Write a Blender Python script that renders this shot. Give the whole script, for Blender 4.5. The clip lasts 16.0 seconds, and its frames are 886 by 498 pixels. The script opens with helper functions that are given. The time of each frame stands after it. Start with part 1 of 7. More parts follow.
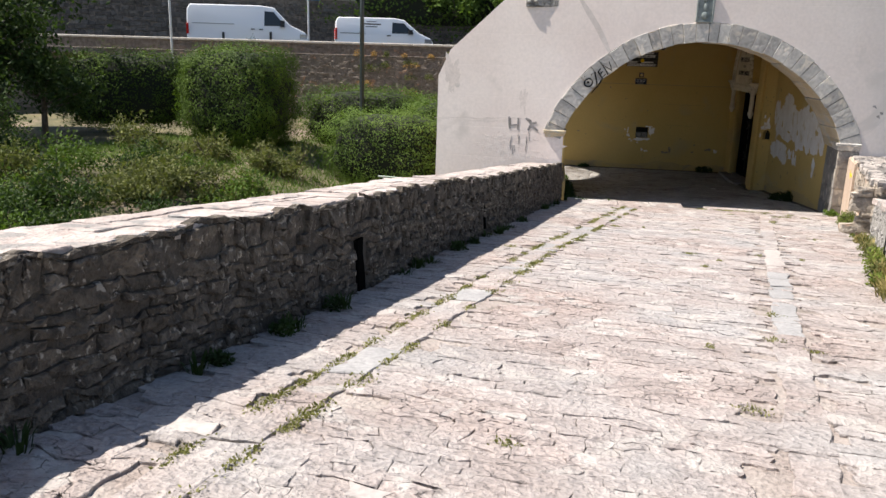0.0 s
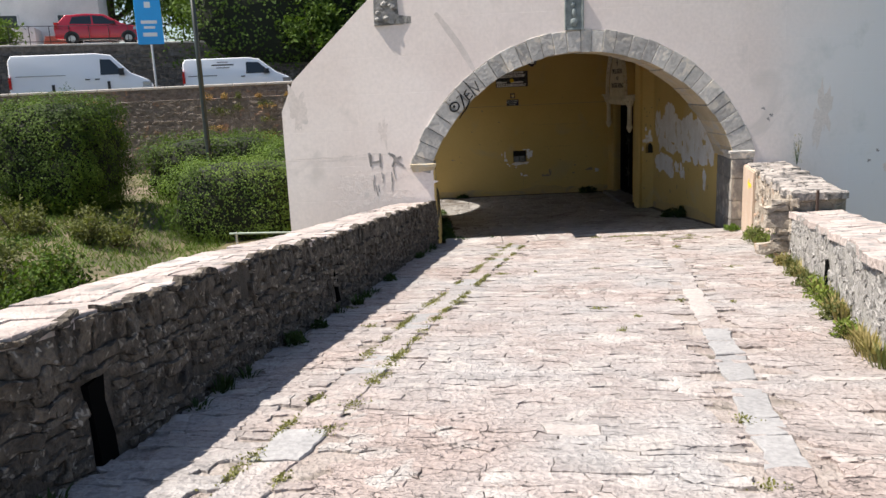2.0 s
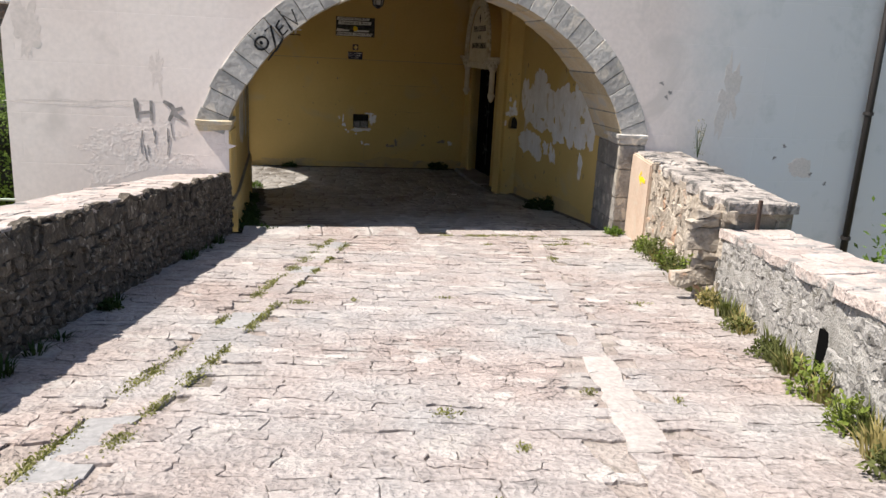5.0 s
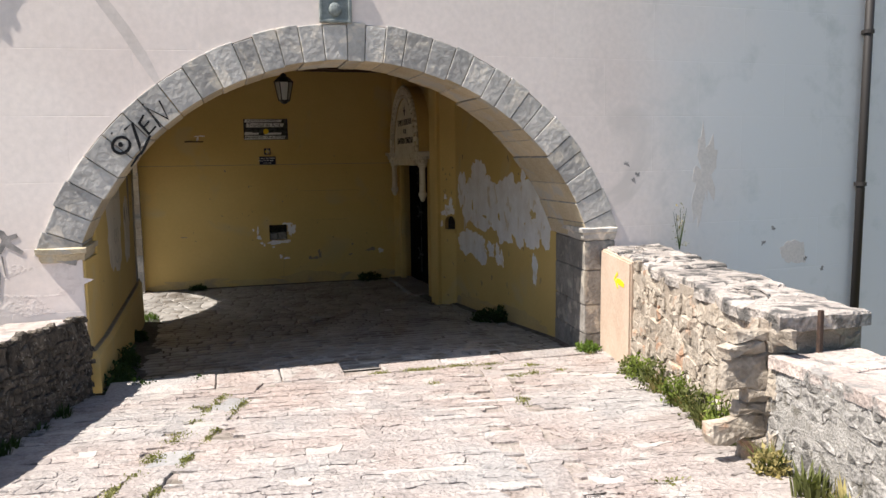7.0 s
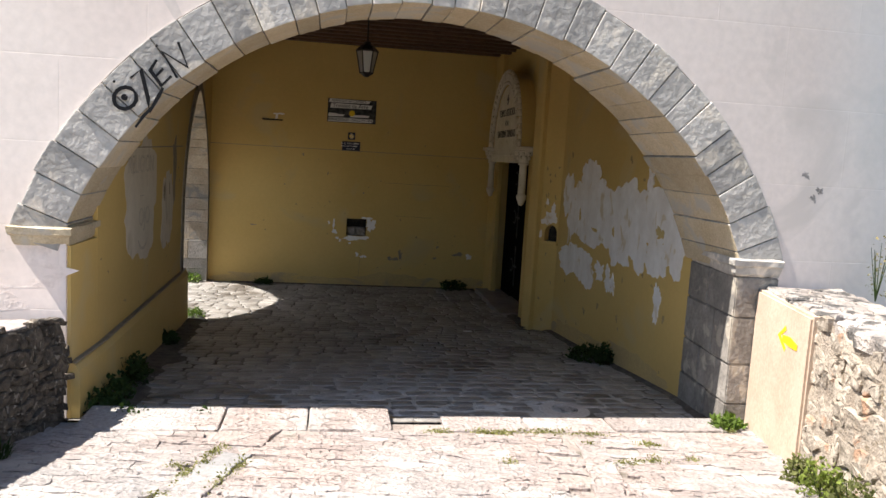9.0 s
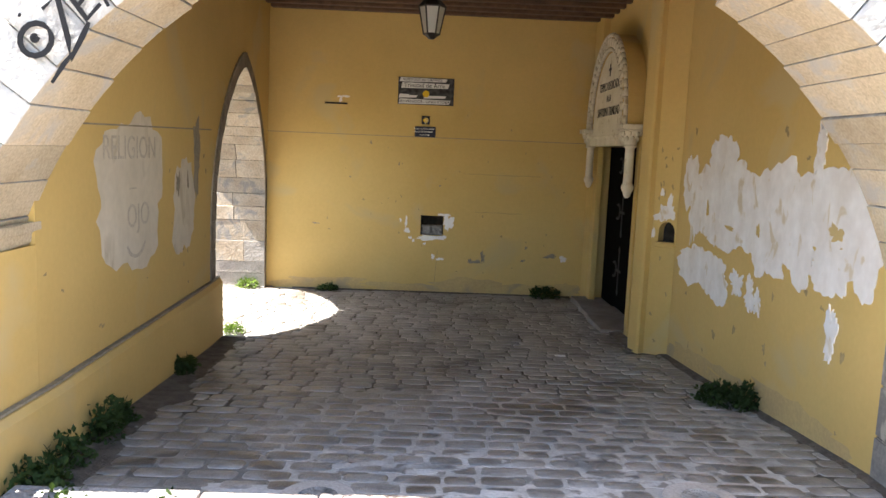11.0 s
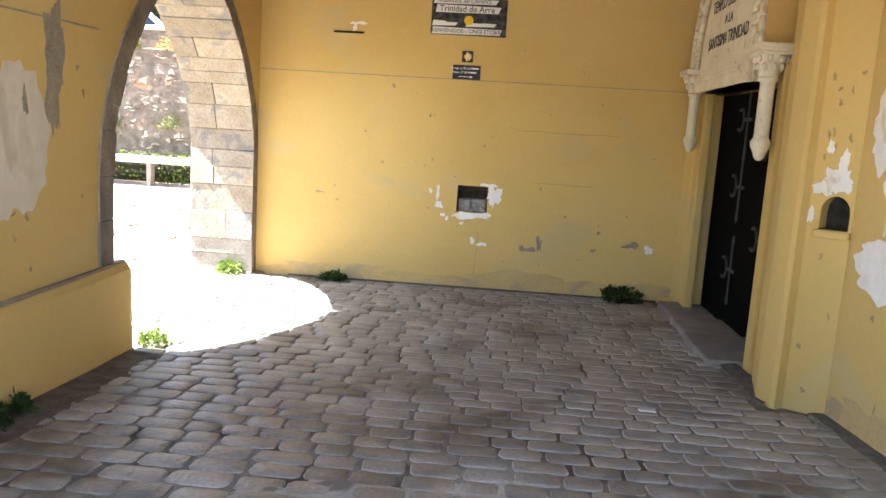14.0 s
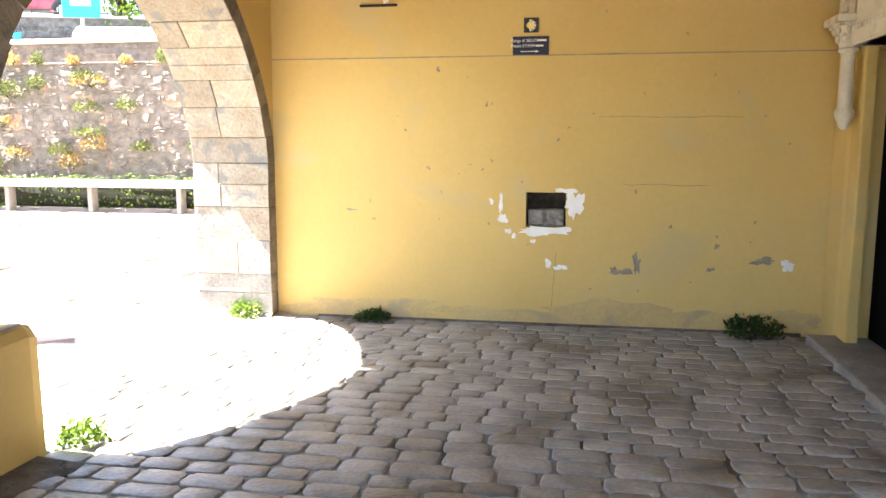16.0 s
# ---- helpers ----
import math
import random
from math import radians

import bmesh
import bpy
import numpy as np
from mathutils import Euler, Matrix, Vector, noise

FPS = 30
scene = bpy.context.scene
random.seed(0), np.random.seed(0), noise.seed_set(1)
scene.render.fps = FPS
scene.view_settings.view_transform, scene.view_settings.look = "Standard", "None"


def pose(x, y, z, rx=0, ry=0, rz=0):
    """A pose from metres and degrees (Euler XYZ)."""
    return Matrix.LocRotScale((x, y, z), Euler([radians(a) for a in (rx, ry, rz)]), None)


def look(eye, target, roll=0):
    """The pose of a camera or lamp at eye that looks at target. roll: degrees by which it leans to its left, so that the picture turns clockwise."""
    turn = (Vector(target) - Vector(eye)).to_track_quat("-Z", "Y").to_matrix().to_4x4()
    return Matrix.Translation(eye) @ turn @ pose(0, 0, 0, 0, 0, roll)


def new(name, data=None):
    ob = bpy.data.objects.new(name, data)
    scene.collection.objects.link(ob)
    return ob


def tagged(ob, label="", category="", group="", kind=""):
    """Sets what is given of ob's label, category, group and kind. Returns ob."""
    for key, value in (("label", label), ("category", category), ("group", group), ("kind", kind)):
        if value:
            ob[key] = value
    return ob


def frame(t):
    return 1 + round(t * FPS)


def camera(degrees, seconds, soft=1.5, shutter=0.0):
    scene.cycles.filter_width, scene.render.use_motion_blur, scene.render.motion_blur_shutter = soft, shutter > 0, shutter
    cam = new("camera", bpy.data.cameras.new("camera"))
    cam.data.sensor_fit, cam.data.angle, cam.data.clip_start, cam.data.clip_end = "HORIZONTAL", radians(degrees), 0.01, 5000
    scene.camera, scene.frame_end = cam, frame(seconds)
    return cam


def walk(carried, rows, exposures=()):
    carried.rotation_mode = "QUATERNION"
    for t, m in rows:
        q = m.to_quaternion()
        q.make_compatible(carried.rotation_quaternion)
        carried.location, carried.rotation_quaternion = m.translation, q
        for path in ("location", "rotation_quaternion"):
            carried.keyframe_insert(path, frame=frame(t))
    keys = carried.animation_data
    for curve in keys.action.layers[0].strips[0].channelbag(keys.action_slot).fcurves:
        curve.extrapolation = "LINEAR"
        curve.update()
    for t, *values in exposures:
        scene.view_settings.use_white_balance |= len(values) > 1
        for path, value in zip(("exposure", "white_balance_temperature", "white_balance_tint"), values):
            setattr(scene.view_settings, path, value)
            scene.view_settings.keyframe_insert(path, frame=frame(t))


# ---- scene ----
cam = camera(60.0, 16.0)
METRES, EYE, TILT, LEAN, TURN = 18.519, 1.5, 0.0, 0.0, 7.4
PATH = [
    (0, (-0.046, -0.112, 1.517), (-0.325, 1.806, 1.025), 1.7),
    (0.5, (0.018, 0.591, 1.444), (-0.207, 2.517, 0.953), 1.4),
    (1, (0.035, 1.173, 1.414), (-0.122, 3.114, 0.957), 0.6),
    (1.5, (0.1, 1.72, 1.425), (0.022, 3.674, 1.003), -0.7),
    (2, (0.181, 2.32, 1.372), (0.179, 4.277, 0.962), -2.6),
    (2.5, (0.156, 2.974, 1.286), (0.219, 4.915, 0.809), -2.8),
    (3, (0.297, 3.612, 1.249), (0.452, 5.528, 0.695), -0.2),
    (3.5, (0.416, 4.225, 1.193), (0.677, 6.123, 0.619), 2.9),
    (4, (0.614, 4.81, 1.154), (0.955, 6.701, 0.596), 4.8),
    (4.2, (0.668, 5.031, 1.151), (1.027, 6.922, 0.606), 5.1),
    (6.3, (1.355, 7.551, 0.779), (1.854, 9.448, 0.387), -2.8),
    (6.5, (1.433, 7.752, 0.814), (1.954, 9.648, 0.449), -3.1),
    (7, (1.447, 8.253, 0.857), (1.996, 10.162, 0.62), -0.8),
    (7.5, (1.535, 8.764, 0.811), (2.029, 10.693, 0.623), 1.1),
    (8, (1.668, 9.325, 0.778), (2.1, 11.267, 0.574), 2.6),
    (8.5, (1.797, 9.885, 0.739), (2.171, 11.835, 0.502), 3.7),
    (9, (2.059, 10.411, 0.712), (2.363, 12.373, 0.477), 3.4),
    (9.2, (2.097, 10.604, 0.688), (2.378, 12.571, 0.455), 3.0),
    (11.3, (2.58, 12.895, 0.476), (2.598, 14.876, 0.207), 2.5),
    (11.5, (2.603, 13.091, 0.415), (2.6, 15.069, 0.12), 2.6),
    (12, (2.635, 13.608, 0.332), (2.599, 15.576, -0.022), 2.9),
    (12.5, (2.675, 14.2, 0.295), (2.609, 16.162, -0.089), 3.5),
    (13, (2.728, 14.814, 0.25), (2.637, 16.775, -0.132), 4.3),
    (13.5, (2.86, 15.423, 0.174), (2.751, 17.388, -0.179), 4.4),
    (14, (3.019, 16.006, 0.11), (2.888, 17.977, -0.202), 3.5),
    (14.5, (3.153, 16.582, 0.033), (2.982, 18.554, -0.252), 2.3),
    (15, (3.143, 17.145, -0.02), (2.912, 19.112, -0.298), 1.0),
    (15.5, (3.067, 17.714, -0.095), (2.771, 19.673, -0.372), 0.2),
    (16, (2.987, 18.308, -0.125), (2.65, 20.26, -0.401), 0.1),
]
# stops of exposure as the film's own camera opens up in the shade
EXPO = [(0.0, 1.08), (4.0, 1.05), (7.0, 1.2), (8.0, 1.36), (9.0, 1.48), (11.3, 3.4), (13.0, 3.85), (14.5, 4.15), (16.0, 4.3)]
walk(cam, [(t, look(eye, target, roll)) for t, eye, target, roll in PATH], EXPO)

# ---- daylight ----
SUN_EL, SUN_AZ = 57.8, 5.4     # the sun stands west, a little in front of the facade
world = bpy.data.worlds.new("daylight")
scene.world = world
world.use_nodes = True
wn = world.node_tree
sky = wn.nodes.new("ShaderNodeTexSky")
sky.sky_type = "NISHITA"
sky.sun_disc = False
sky.sun_elevation = radians(SUN_EL)
sun_dir = Vector((-math.cos(radians(SUN_EL)) * math.cos(radians(SUN_AZ)), -math.cos(radians(SUN_EL)) * math.sin(radians(SUN_AZ)), math.sin(radians(SUN_EL))))
sky.sun_rotation = math.atan2(sun_dir.x, sun_dir.y)
wn.nodes["Background"].inputs["Strength"].default_value = 0.072
wn.links.new(sky.outputs["Color"], wn.nodes["Background"].inputs["Color"])
sun_data = bpy.data.lights.new("sun", "SUN")
sun_data.energy, sun_data.angle, sun_data.color = 4.6, radians(0.53), (1.0, 0.93, 0.85)
sun = new("sun", sun_data)
sun.matrix_world = look((0, 0, 30), Vector((0, 0, 30)) - sun_dir)


# ---- materials ----
def mat(name, c1, c2, scale=4.0, rough=0.85, bump=0.3, fine=60.0, c3=None, spots=0.0, spot_scale=2.0, rand=0.0, metal=0.0, dist=0.01, streak=1.0, island=False, grain=1.0, cracks=0.0, crack_scale=5.0, mid=0.0):
    """Two colours mixed by broad noise, grain by fine noise, optional stains (c3) and a change from piece to piece."""
    m = bpy.data.materials.new(name)
    m.use_nodes = True
    nt = m.node_tree
    N, L = nt.nodes, nt.links
    b = N["Principled BSDF"]
    co = N.new("ShaderNodeTexCoord")
    geo = N.new("ShaderNodeNewGeometry")
    mp = N.new("ShaderNodeMapping")
    mp.inputs["Scale"].default_value = (1, 1, streak)
    L.new(geo.outputs["Position"], mp.inputs["Vector"])
    n1 = N.new("ShaderNodeTexNoise")
    n1.inputs["Scale"].default_value, n1.inputs["Detail"].default_value = scale, 6
    L.new(mp.outputs[0], n1.inputs["Vector"])
    r1 = N.new("ShaderNodeMapRange")
    r1.inputs["From Min"].default_value, r1.inputs["From Max"].default_value = 0.35, 0.65
    L.new(n1.outputs["Fac"], r1.inputs["Value"])
    mx = N.new("ShaderNodeMix")
    mx.data_type = "RGBA"
    mx.inputs["A"].default_value, mx.inputs["B"].default_value = (*c1, 1), (*c2, 1)
    L.new(r1.outputs[0], mx.inputs["Factor"])
    out = mx.outputs["Result"]
    n2 = N.new("ShaderNodeTexNoise")
    n2.inputs["Scale"].default_value, n2.inputs["Detail"].default_value = fine, 4
    L.new(geo.outputs["Position"], n2.inputs["Vector"])
    r2 = N.new("ShaderNodeMapRange")
    r2.inputs["From Min"].default_value, r2.inputs["From Max"].default_value = 0.3, 0.7
    r2.inputs["To Min"].default_value, r2.inputs["To Max"].default_value = 1 - 0.18 * grain, 1 + 0.14 * grain
    L.new(n2.outputs["Fac"], r2.inputs["Value"])
    m2 = N.new("ShaderNodeMix")
    m2.data_type, m2.blend_type = "RGBA", "MULTIPLY"
    m2.inputs["Factor"].default_value = 1.0
    L.new(out, m2.inputs["A"])
    L.new(r2.outputs[0], m2.inputs["B"])
    out = m2.outputs["Result"]
    if c3:
        n3 = N.new("ShaderNodeTexNoise")
        n3.inputs["Scale"].default_value, n3.inputs["Detail"].default_value, n3.inputs["Distortion"].default_value = spot_scale, 8, 0.6
        L.new(mp.outputs[0], n3.inputs["Vector"])
        r3 = N.new("ShaderNodeMapRange")
        r3.inputs["From Min"].default_value, r3.inputs["From Max"].default_value = 0.62 - spots * 0.3, 0.68 - spots * 0.2
        L.new(n3.outputs["Fac"], r3.inputs["Value"])
        m3 = N.new("ShaderNodeMix")
        m3.data_type = "RGBA"
        m3.inputs["B"].default_value = (*c3, 1)
        L.new(r3.outputs[0], m3.inputs["Factor"])
        L.new(out, m3.inputs["A"])
        out = m3.outputs["Result"]
    if rand:
        src = geo.outputs["Random Per Island"] if island else N.new("ShaderNodeObjectInfo").outputs["Random"]
        r4 = N.new("ShaderNodeMapRange")
        r4.inputs["To Min"].default_value, r4.inputs["To Max"].default_value = 1 - rand, 1 + rand
        L.new(src, r4.inputs["Value"])
        m4 = N.new("ShaderNodeMix")
        m4.data_type, m4.blend_type = "RGBA", "MULTIPLY"
        m4.inputs["Factor"].default_value = 1.0
        L.new(out, m4.inputs["A"])
        L.new(r4.outputs[0], m4.inputs["B"])
        out = m4.outputs["Result"]
    crack = None
    if cracks:
        wv = N.new("ShaderNodeTexNoise")
        wv.inputs["Scale"].default_value, wv.inputs["Detail"].default_value = crack_scale * 1.5, 5
        L.new(geo.outputs["Position"], wv.inputs["Vector"])
        wa = N.new("ShaderNodeVectorMath")
        wa.operation = "MULTIPLY_ADD"
        wa.inputs[1].default_value = (0.16, 0.16, 0.16)
        L.new(wv.outputs["Color"], wa.inputs[0])
        L.new(geo.outputs["Position"], wa.inputs[2])
        vo = N.new("ShaderNodeTexVoronoi")
        vo.feature = "DISTANCE_TO_EDGE"
        vo.inputs["Scale"].default_value = crack_scale
        ws = N.new("ShaderNodeMapping")
        ws.inputs["Rotation"].default_value = (0, 0, 0.2)
        ws.inputs["Scale"].default_value = (0.6, 1.5, 1.0)
        L.new(wa.outputs[0], ws.inputs["Vector"])
        L.new(ws.outputs[0], vo.inputs["Vector"])
        cr = N.new("ShaderNodeMapRange")
        cr.inputs["From Min"].default_value, cr.inputs["From Max"].default_value = 0.0, 0.014
        cr.inputs["To Min"].default_value, cr.inputs["To Max"].default_value = 1 - cracks, 1.0
        some = N.new("ShaderNodeMapRange")
        some.inputs["From Min"].default_value, some.inputs["From Max"].default_value = 0.42, 0.62
        some.inputs["To Min"].default_value, some.inputs["To Max"].default_value = 0.0, 0.05
        L.new(n1.outputs["Fac"], some.inputs["Value"])
        sm = N.new("ShaderNodeMath")
        L.new(vo.outputs["Distance"], sm.inputs[0])
        L.new(some.outputs[0], sm.inputs[1])
        L.new(sm.outputs[0], cr.inputs["Value"])
        mc = N.new("ShaderNodeMix")
        mc.data_type, mc.blend_type = "RGBA", "MULTIPLY"
        mc.inputs["Factor"].default_value = 1.0
        L.new(out, mc.inputs["A"])
        L.new(cr.outputs[0], mc.inputs["B"])
        out, crack = mc.outputs["Result"], cr.outputs[0]
    L.new(out, b.inputs["Base Color"])
    b.inputs["Roughness"].default_value, b.inputs["Metallic"].default_value = rough, metal
    if bump:
        ad = N.new("ShaderNodeMath")
        ad.operation = "ADD"
        L.new(n1.outputs["Fac"], ad.inputs[0])
        L.new(n2.outputs["Fac"], ad.inputs[1])
        if crack:
            a2 = N.new("ShaderNodeMath")
            a2.operation = "MULTIPLY_ADD"
            a2.inputs[1].default_value = 2.5
            L.new(crack, a2.inputs[0])
            L.new(ad.outputs[0], a2.inputs[2])
            ad = a2
        if mid:
            hw = N.new("ShaderNodeMapping")
            hw.inputs["Rotation"].default_value, hw.inputs["Scale"].default_value = (0, 0, 0.2), (0.65, 1.35, 1)
            L.new(geo.outputs["Position"], hw.inputs["Vector"])
            n5 = N.new("ShaderNodeTexNoise")
            n5.inputs["Scale"].default_value, n5.inputs["Detail"].default_value, n5.inputs["Roughness"].default_value = mid, 7, 0.62
            L.new(hw.outputs[0], n5.inputs["Vector"])
            a3 = N.new("ShaderNodeMath")
            a3.operation = "MULTIPLY_ADD"
            a3.inputs[1].default_value = 2.0
            L.new(n5.outputs["Fac"], a3.inputs[0])
            L.new(ad.outputs[0], a3.inputs[2])
            ad = a3
            # relief shading put into the colour: low spots of the bump are darkened
            pit_shade = N.new("ShaderNodeMapRange")
            pit_shade.inputs["From Min"].default_value, pit_shade.inputs["From Max"].default_value = 0.30, 0.42
            pit_shade.inputs["To Min"].default_value = 0.55
            L.new(n5.outputs["Fac"], pit_shade.inputs["Value"])
            mp2 = N.new("ShaderNodeMix")
            mp2.data_type, mp2.blend_type = "RGBA", "MULTIPLY"
            mp2.inputs["Factor"].default_value = 1.0
            L.new(out, mp2.inputs["A"])
            L.new(pit_shade.outputs[0], mp2.inputs["B"])
            L.new(mp2.outputs["Result"], b.inputs["Base Color"])
        bp = N.new("ShaderNodeBump")
        bp.inputs["Strength"].default_value, bp.inputs["Distance"].default_value = bump, dist
        L.new(ad.outputs[0], bp.inputs["Height"])
        L.new(bp.outputs[0], b.inputs["Normal"])
    return m


def plain(name, c, rough=0.5, metal=0.0, coat=0.0):
    m = bpy.data.materials.new(name)
    m.use_nodes = True
    b = m.node_tree.nodes["Principled BSDF"]
    b.inputs["Base Color"].default_value, b.inputs["Roughness"].default_value, b.inputs["Metallic"].default_value = (*c, 1), rough, metal
    b.inputs["Coat Weight"].default_value = coat
    return m


def leaf_mat(name, c1, c2):
    m = mat(name, c1, c2, scale=1.5, rough=0.75, bump=0, fine=8, rand=0.28, island=True)
    b = m.node_tree.nodes["Principled BSDF"]
    b.inputs["Specular IOR Level"].default_value = 0.2
    b.inputs["Subsurface Weight"].default_value = 0.0
    tr = m.node_tree.nodes.new("ShaderNodeBsdfTranslucent")
    ms = m.node_tree.nodes.new("ShaderNodeMixShader")
    ms.inputs[0].default_value = 0.18
    tr.inputs["Color"].default_value = (c2[0] * 1.6, c2[1] * 1.8, c2[2] * 0.8, 1)
    o = m.node_tree.nodes["Material Output"]
    m.node_tree.links.new(b.outputs[0], ms.inputs[1])
    m.node_tree.links.new(tr.outputs[0], ms.inputs[2])
    m.node_tree.links.new(ms.outputs[0], o.inputs[0])
    return m


M_pave = mat("bridge_flagstone", (0.37, 0.305, 0.277), (0.35, 0.332, 0.322), 0.9, 0.9, 1.0, 30, (0.43, 0.395, 0.37), 0.22, 3.2, rand=0.12, dist=0.03, cracks=0.55, crack_scale=6.0, grain=1.2, mid=9.0)
M_pave_j = mat("bridge_flagstone_run", (0.37, 0.305, 0.277), (0.35, 0.332, 0.322), 0.9, 0.9, 1.0, 30, (0.43, 0.395, 0.37), 0.22, 3.2, rand=0.12, dist=0.03, cracks=0.55, crack_scale=6.0, grain=1.2, mid=9.0, island=True)
M_dirt = mat("joint_mortar", (0.27, 0.225, 0.20), (0.36, 0.32, 0.29), 3, 0.95, 1.0, 34, (0.15, 0.13, 0.105), 0.14, 2.4, dist=0.03, cracks=0.5, crack_scale=8)
M_sett = mat("grey_sett", (0.205, 0.19, 0.175), (0.335, 0.318, 0.298), 3, 0.35, 0.9, 36, (0.125, 0.11, 0.095), 0.2, 1.0, rand=0.2)
M_sett_j = mat("grey_sett_run", (0.205, 0.19, 0.175), (0.335, 0.318, 0.298), 3, 0.35, 0.9, 36, (0.125, 0.11, 0.095), 0.2, 1.0, rand=0.2, island=True)
M_mortar = mat("sett_mortar", (0.17, 0.158, 0.142), (0.34, 0.325, 0.30), 1.2, 0.9, 0.6, 60, (0.09, 0.078, 0.062), 0.3, 1.3)
# west parapet's rubble and mortar: colours lowered for the shade on its face
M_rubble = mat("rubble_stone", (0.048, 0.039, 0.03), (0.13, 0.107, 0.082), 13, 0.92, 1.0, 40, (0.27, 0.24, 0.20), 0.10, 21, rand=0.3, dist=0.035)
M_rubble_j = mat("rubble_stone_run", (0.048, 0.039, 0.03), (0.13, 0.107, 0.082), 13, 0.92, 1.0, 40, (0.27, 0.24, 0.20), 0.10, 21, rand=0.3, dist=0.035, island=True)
M_rmortar = mat("shaded_rubble_mortar", (0.05, 0.041, 0.032), (0.09, 0.075, 0.06), 7, 0.95, 1.0, 50, (0.05, 0.042, 0.032), 0.2, 4, dist=0.025)
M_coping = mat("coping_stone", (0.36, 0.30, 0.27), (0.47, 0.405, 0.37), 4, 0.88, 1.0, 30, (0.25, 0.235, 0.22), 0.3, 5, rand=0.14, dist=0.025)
M_copgrey = mat("lichened_cap_stone", (0.30, 0.265, 0.24), (0.43, 0.39, 0.355), 6, 0.9, 1.0, 34, (0.09, 0.085, 0.08), 0.42, 5.0, rand=0.16, dist=0.035)
M_grey = mat("grey_lichen_stone", (0.23, 0.22, 0.205), (0.35, 0.335, 0.315), 9, 0.9, 1.0, 34, (0.11, 0.105, 0.097), 0.3, 6, rand=0.1, dist=0.028)
M_buff = mat("buff_rubble_stone", (0.25, 0.21, 0.165), (0.41, 0.36, 0.30), 8, 0.9, 1.0, 34, (0.37, 0.23, 0.15), 0.1, 3, rand=0.2, dist=0.02)
M_render = mat("pale_facade_plaster", (0.75, 0.655, 0.605), (0.81, 0.725, 0.675), 0.6, 0.92, 0.12, 16, (0.66, 0.59, 0.545), 0.1, 0.9, dist=0.006, grain=0.3)


def scored(m, wide, high):
    """Shallow lines scored into plaster like ashlar joints."""
    N, L = m.node_tree.nodes, m.node_tree.links
    geo = N.new("ShaderNodeNewGeometry")
    sep = N.new("ShaderNodeSeparateXYZ")
    cmb = N.new("ShaderNodeCombineXYZ")
    L.new(geo.outputs["Position"], sep.inputs[0])
    L.new(sep.outputs["X"], cmb.inputs["X"])
    L.new(sep.outputs["Z"], cmb.inputs["Y"])
    br = N.new("ShaderNodeTexBrick")
    br.inputs["Scale"].default_value = 1.0
    br.inputs["Brick Width"].default_value, br.inputs["Row Height"].default_value = wide, high
    br.inputs["Mortar Size"].default_value, br.inputs["Mortar Smooth"].default_value = 0.006, 0.3
    L.new(cmb.outputs[0], br.inputs["Vector"])
    old = [l for l in L if l.to_socket.name == "Normal" and l.to_node.type == "BSDF_PRINCIPLED"][0]
    bp = N.new("ShaderNodeBump")
    bp.invert = True
    bp.inputs["Strength"].default_value, bp.inputs["Distance"].default_value = 0.35, 0.006
    L.new(br.outputs["Fac"], bp.inputs["Height"])
    L.new(old.from_socket, bp.inputs["Normal"])
    L.new(bp.outputs[0], old.to_node.inputs["Normal"])


def cooler_beyond(m, colour, x0, x1):
    """A blend into a cooler colour beyond x0..x1, its border and its mildew broken up by noise."""
    N, L = m.node_tree.nodes, m.node_tree.links
    b = N["Principled BSDF"]
    src = b.inputs["Base Color"].links[0].from_socket
    geo = N.new("ShaderNodeNewGeometry")
    sep = N.new("ShaderNodeSeparateXYZ")
    L.new(geo.outputs["Position"], sep.inputs[0])
    cloud = N.new("ShaderNodeTexNoise")
    cloud.inputs["Scale"].default_value, cloud.inputs["Detail"].default_value = 0.7, 7
    L.new(geo.outputs["Position"], cloud.inputs["Vector"])
    add = N.new("ShaderNodeMath")
    add.operation = "MULTIPLY_ADD"
    add.inputs[1].default_value = 2.2
    L.new(cloud.outputs["Fac"], add.inputs[0])
    L.new(sep.outputs["X"], add.inputs[2])
    ramp = N.new("ShaderNodeMapRange")
    ramp.interpolation_type = "SMOOTHSTEP"
    ramp.inputs["From Min"].default_value, ramp.inputs["From Max"].default_value = x0 + 1.1, x1 + 1.1
    L.new(add.outputs[0], ramp.inputs["Value"])
    mx = N.new("ShaderNodeMix")
    mx.data_type = "RGBA"
    mx.inputs["B"].default_value = (*colour, 1)
    L.new(ramp.outputs[0], mx.inputs["Factor"])
    L.new(src, mx.inputs["A"])
    mild = N.new("ShaderNodeTexNoise")
    mild.inputs["Scale"].default_value, mild.inputs["Detail"].default_value, mild.inputs["Roughness"].default_value = 1.3, 9, 0.65
    L.new(geo.outputs["Position"], mild.inputs["Vector"])
    mr = N.new("ShaderNodeMapRange")
    mr.inputs["From Min"].default_value, mr.inputs["From Max"].default_value = 0.56, 0.74
    mr.inputs["To Max"].default_value = 0.7
    L.new(mild.outputs["Fac"], mr.inputs["Value"])
    mm = N.new("ShaderNodeMath")
    mm.operation = "MULTIPLY"
    L.new(mr.outputs[0], mm.inputs[0])
    L.new(ramp.outputs[0], mm.inputs[1])
    m2 = N.new("ShaderNodeMix")
    m2.data_type = "RGBA"
    m2.inputs["B"].default_value = (0.50, 0.53, 0.51, 1)
    L.new(mm.outputs[0], m2.inputs["Factor"])
    L.new(mx.outputs["Result"], m2.inputs["A"])
    L.new(m2.outputs["Result"], b.inputs["Base Color"])


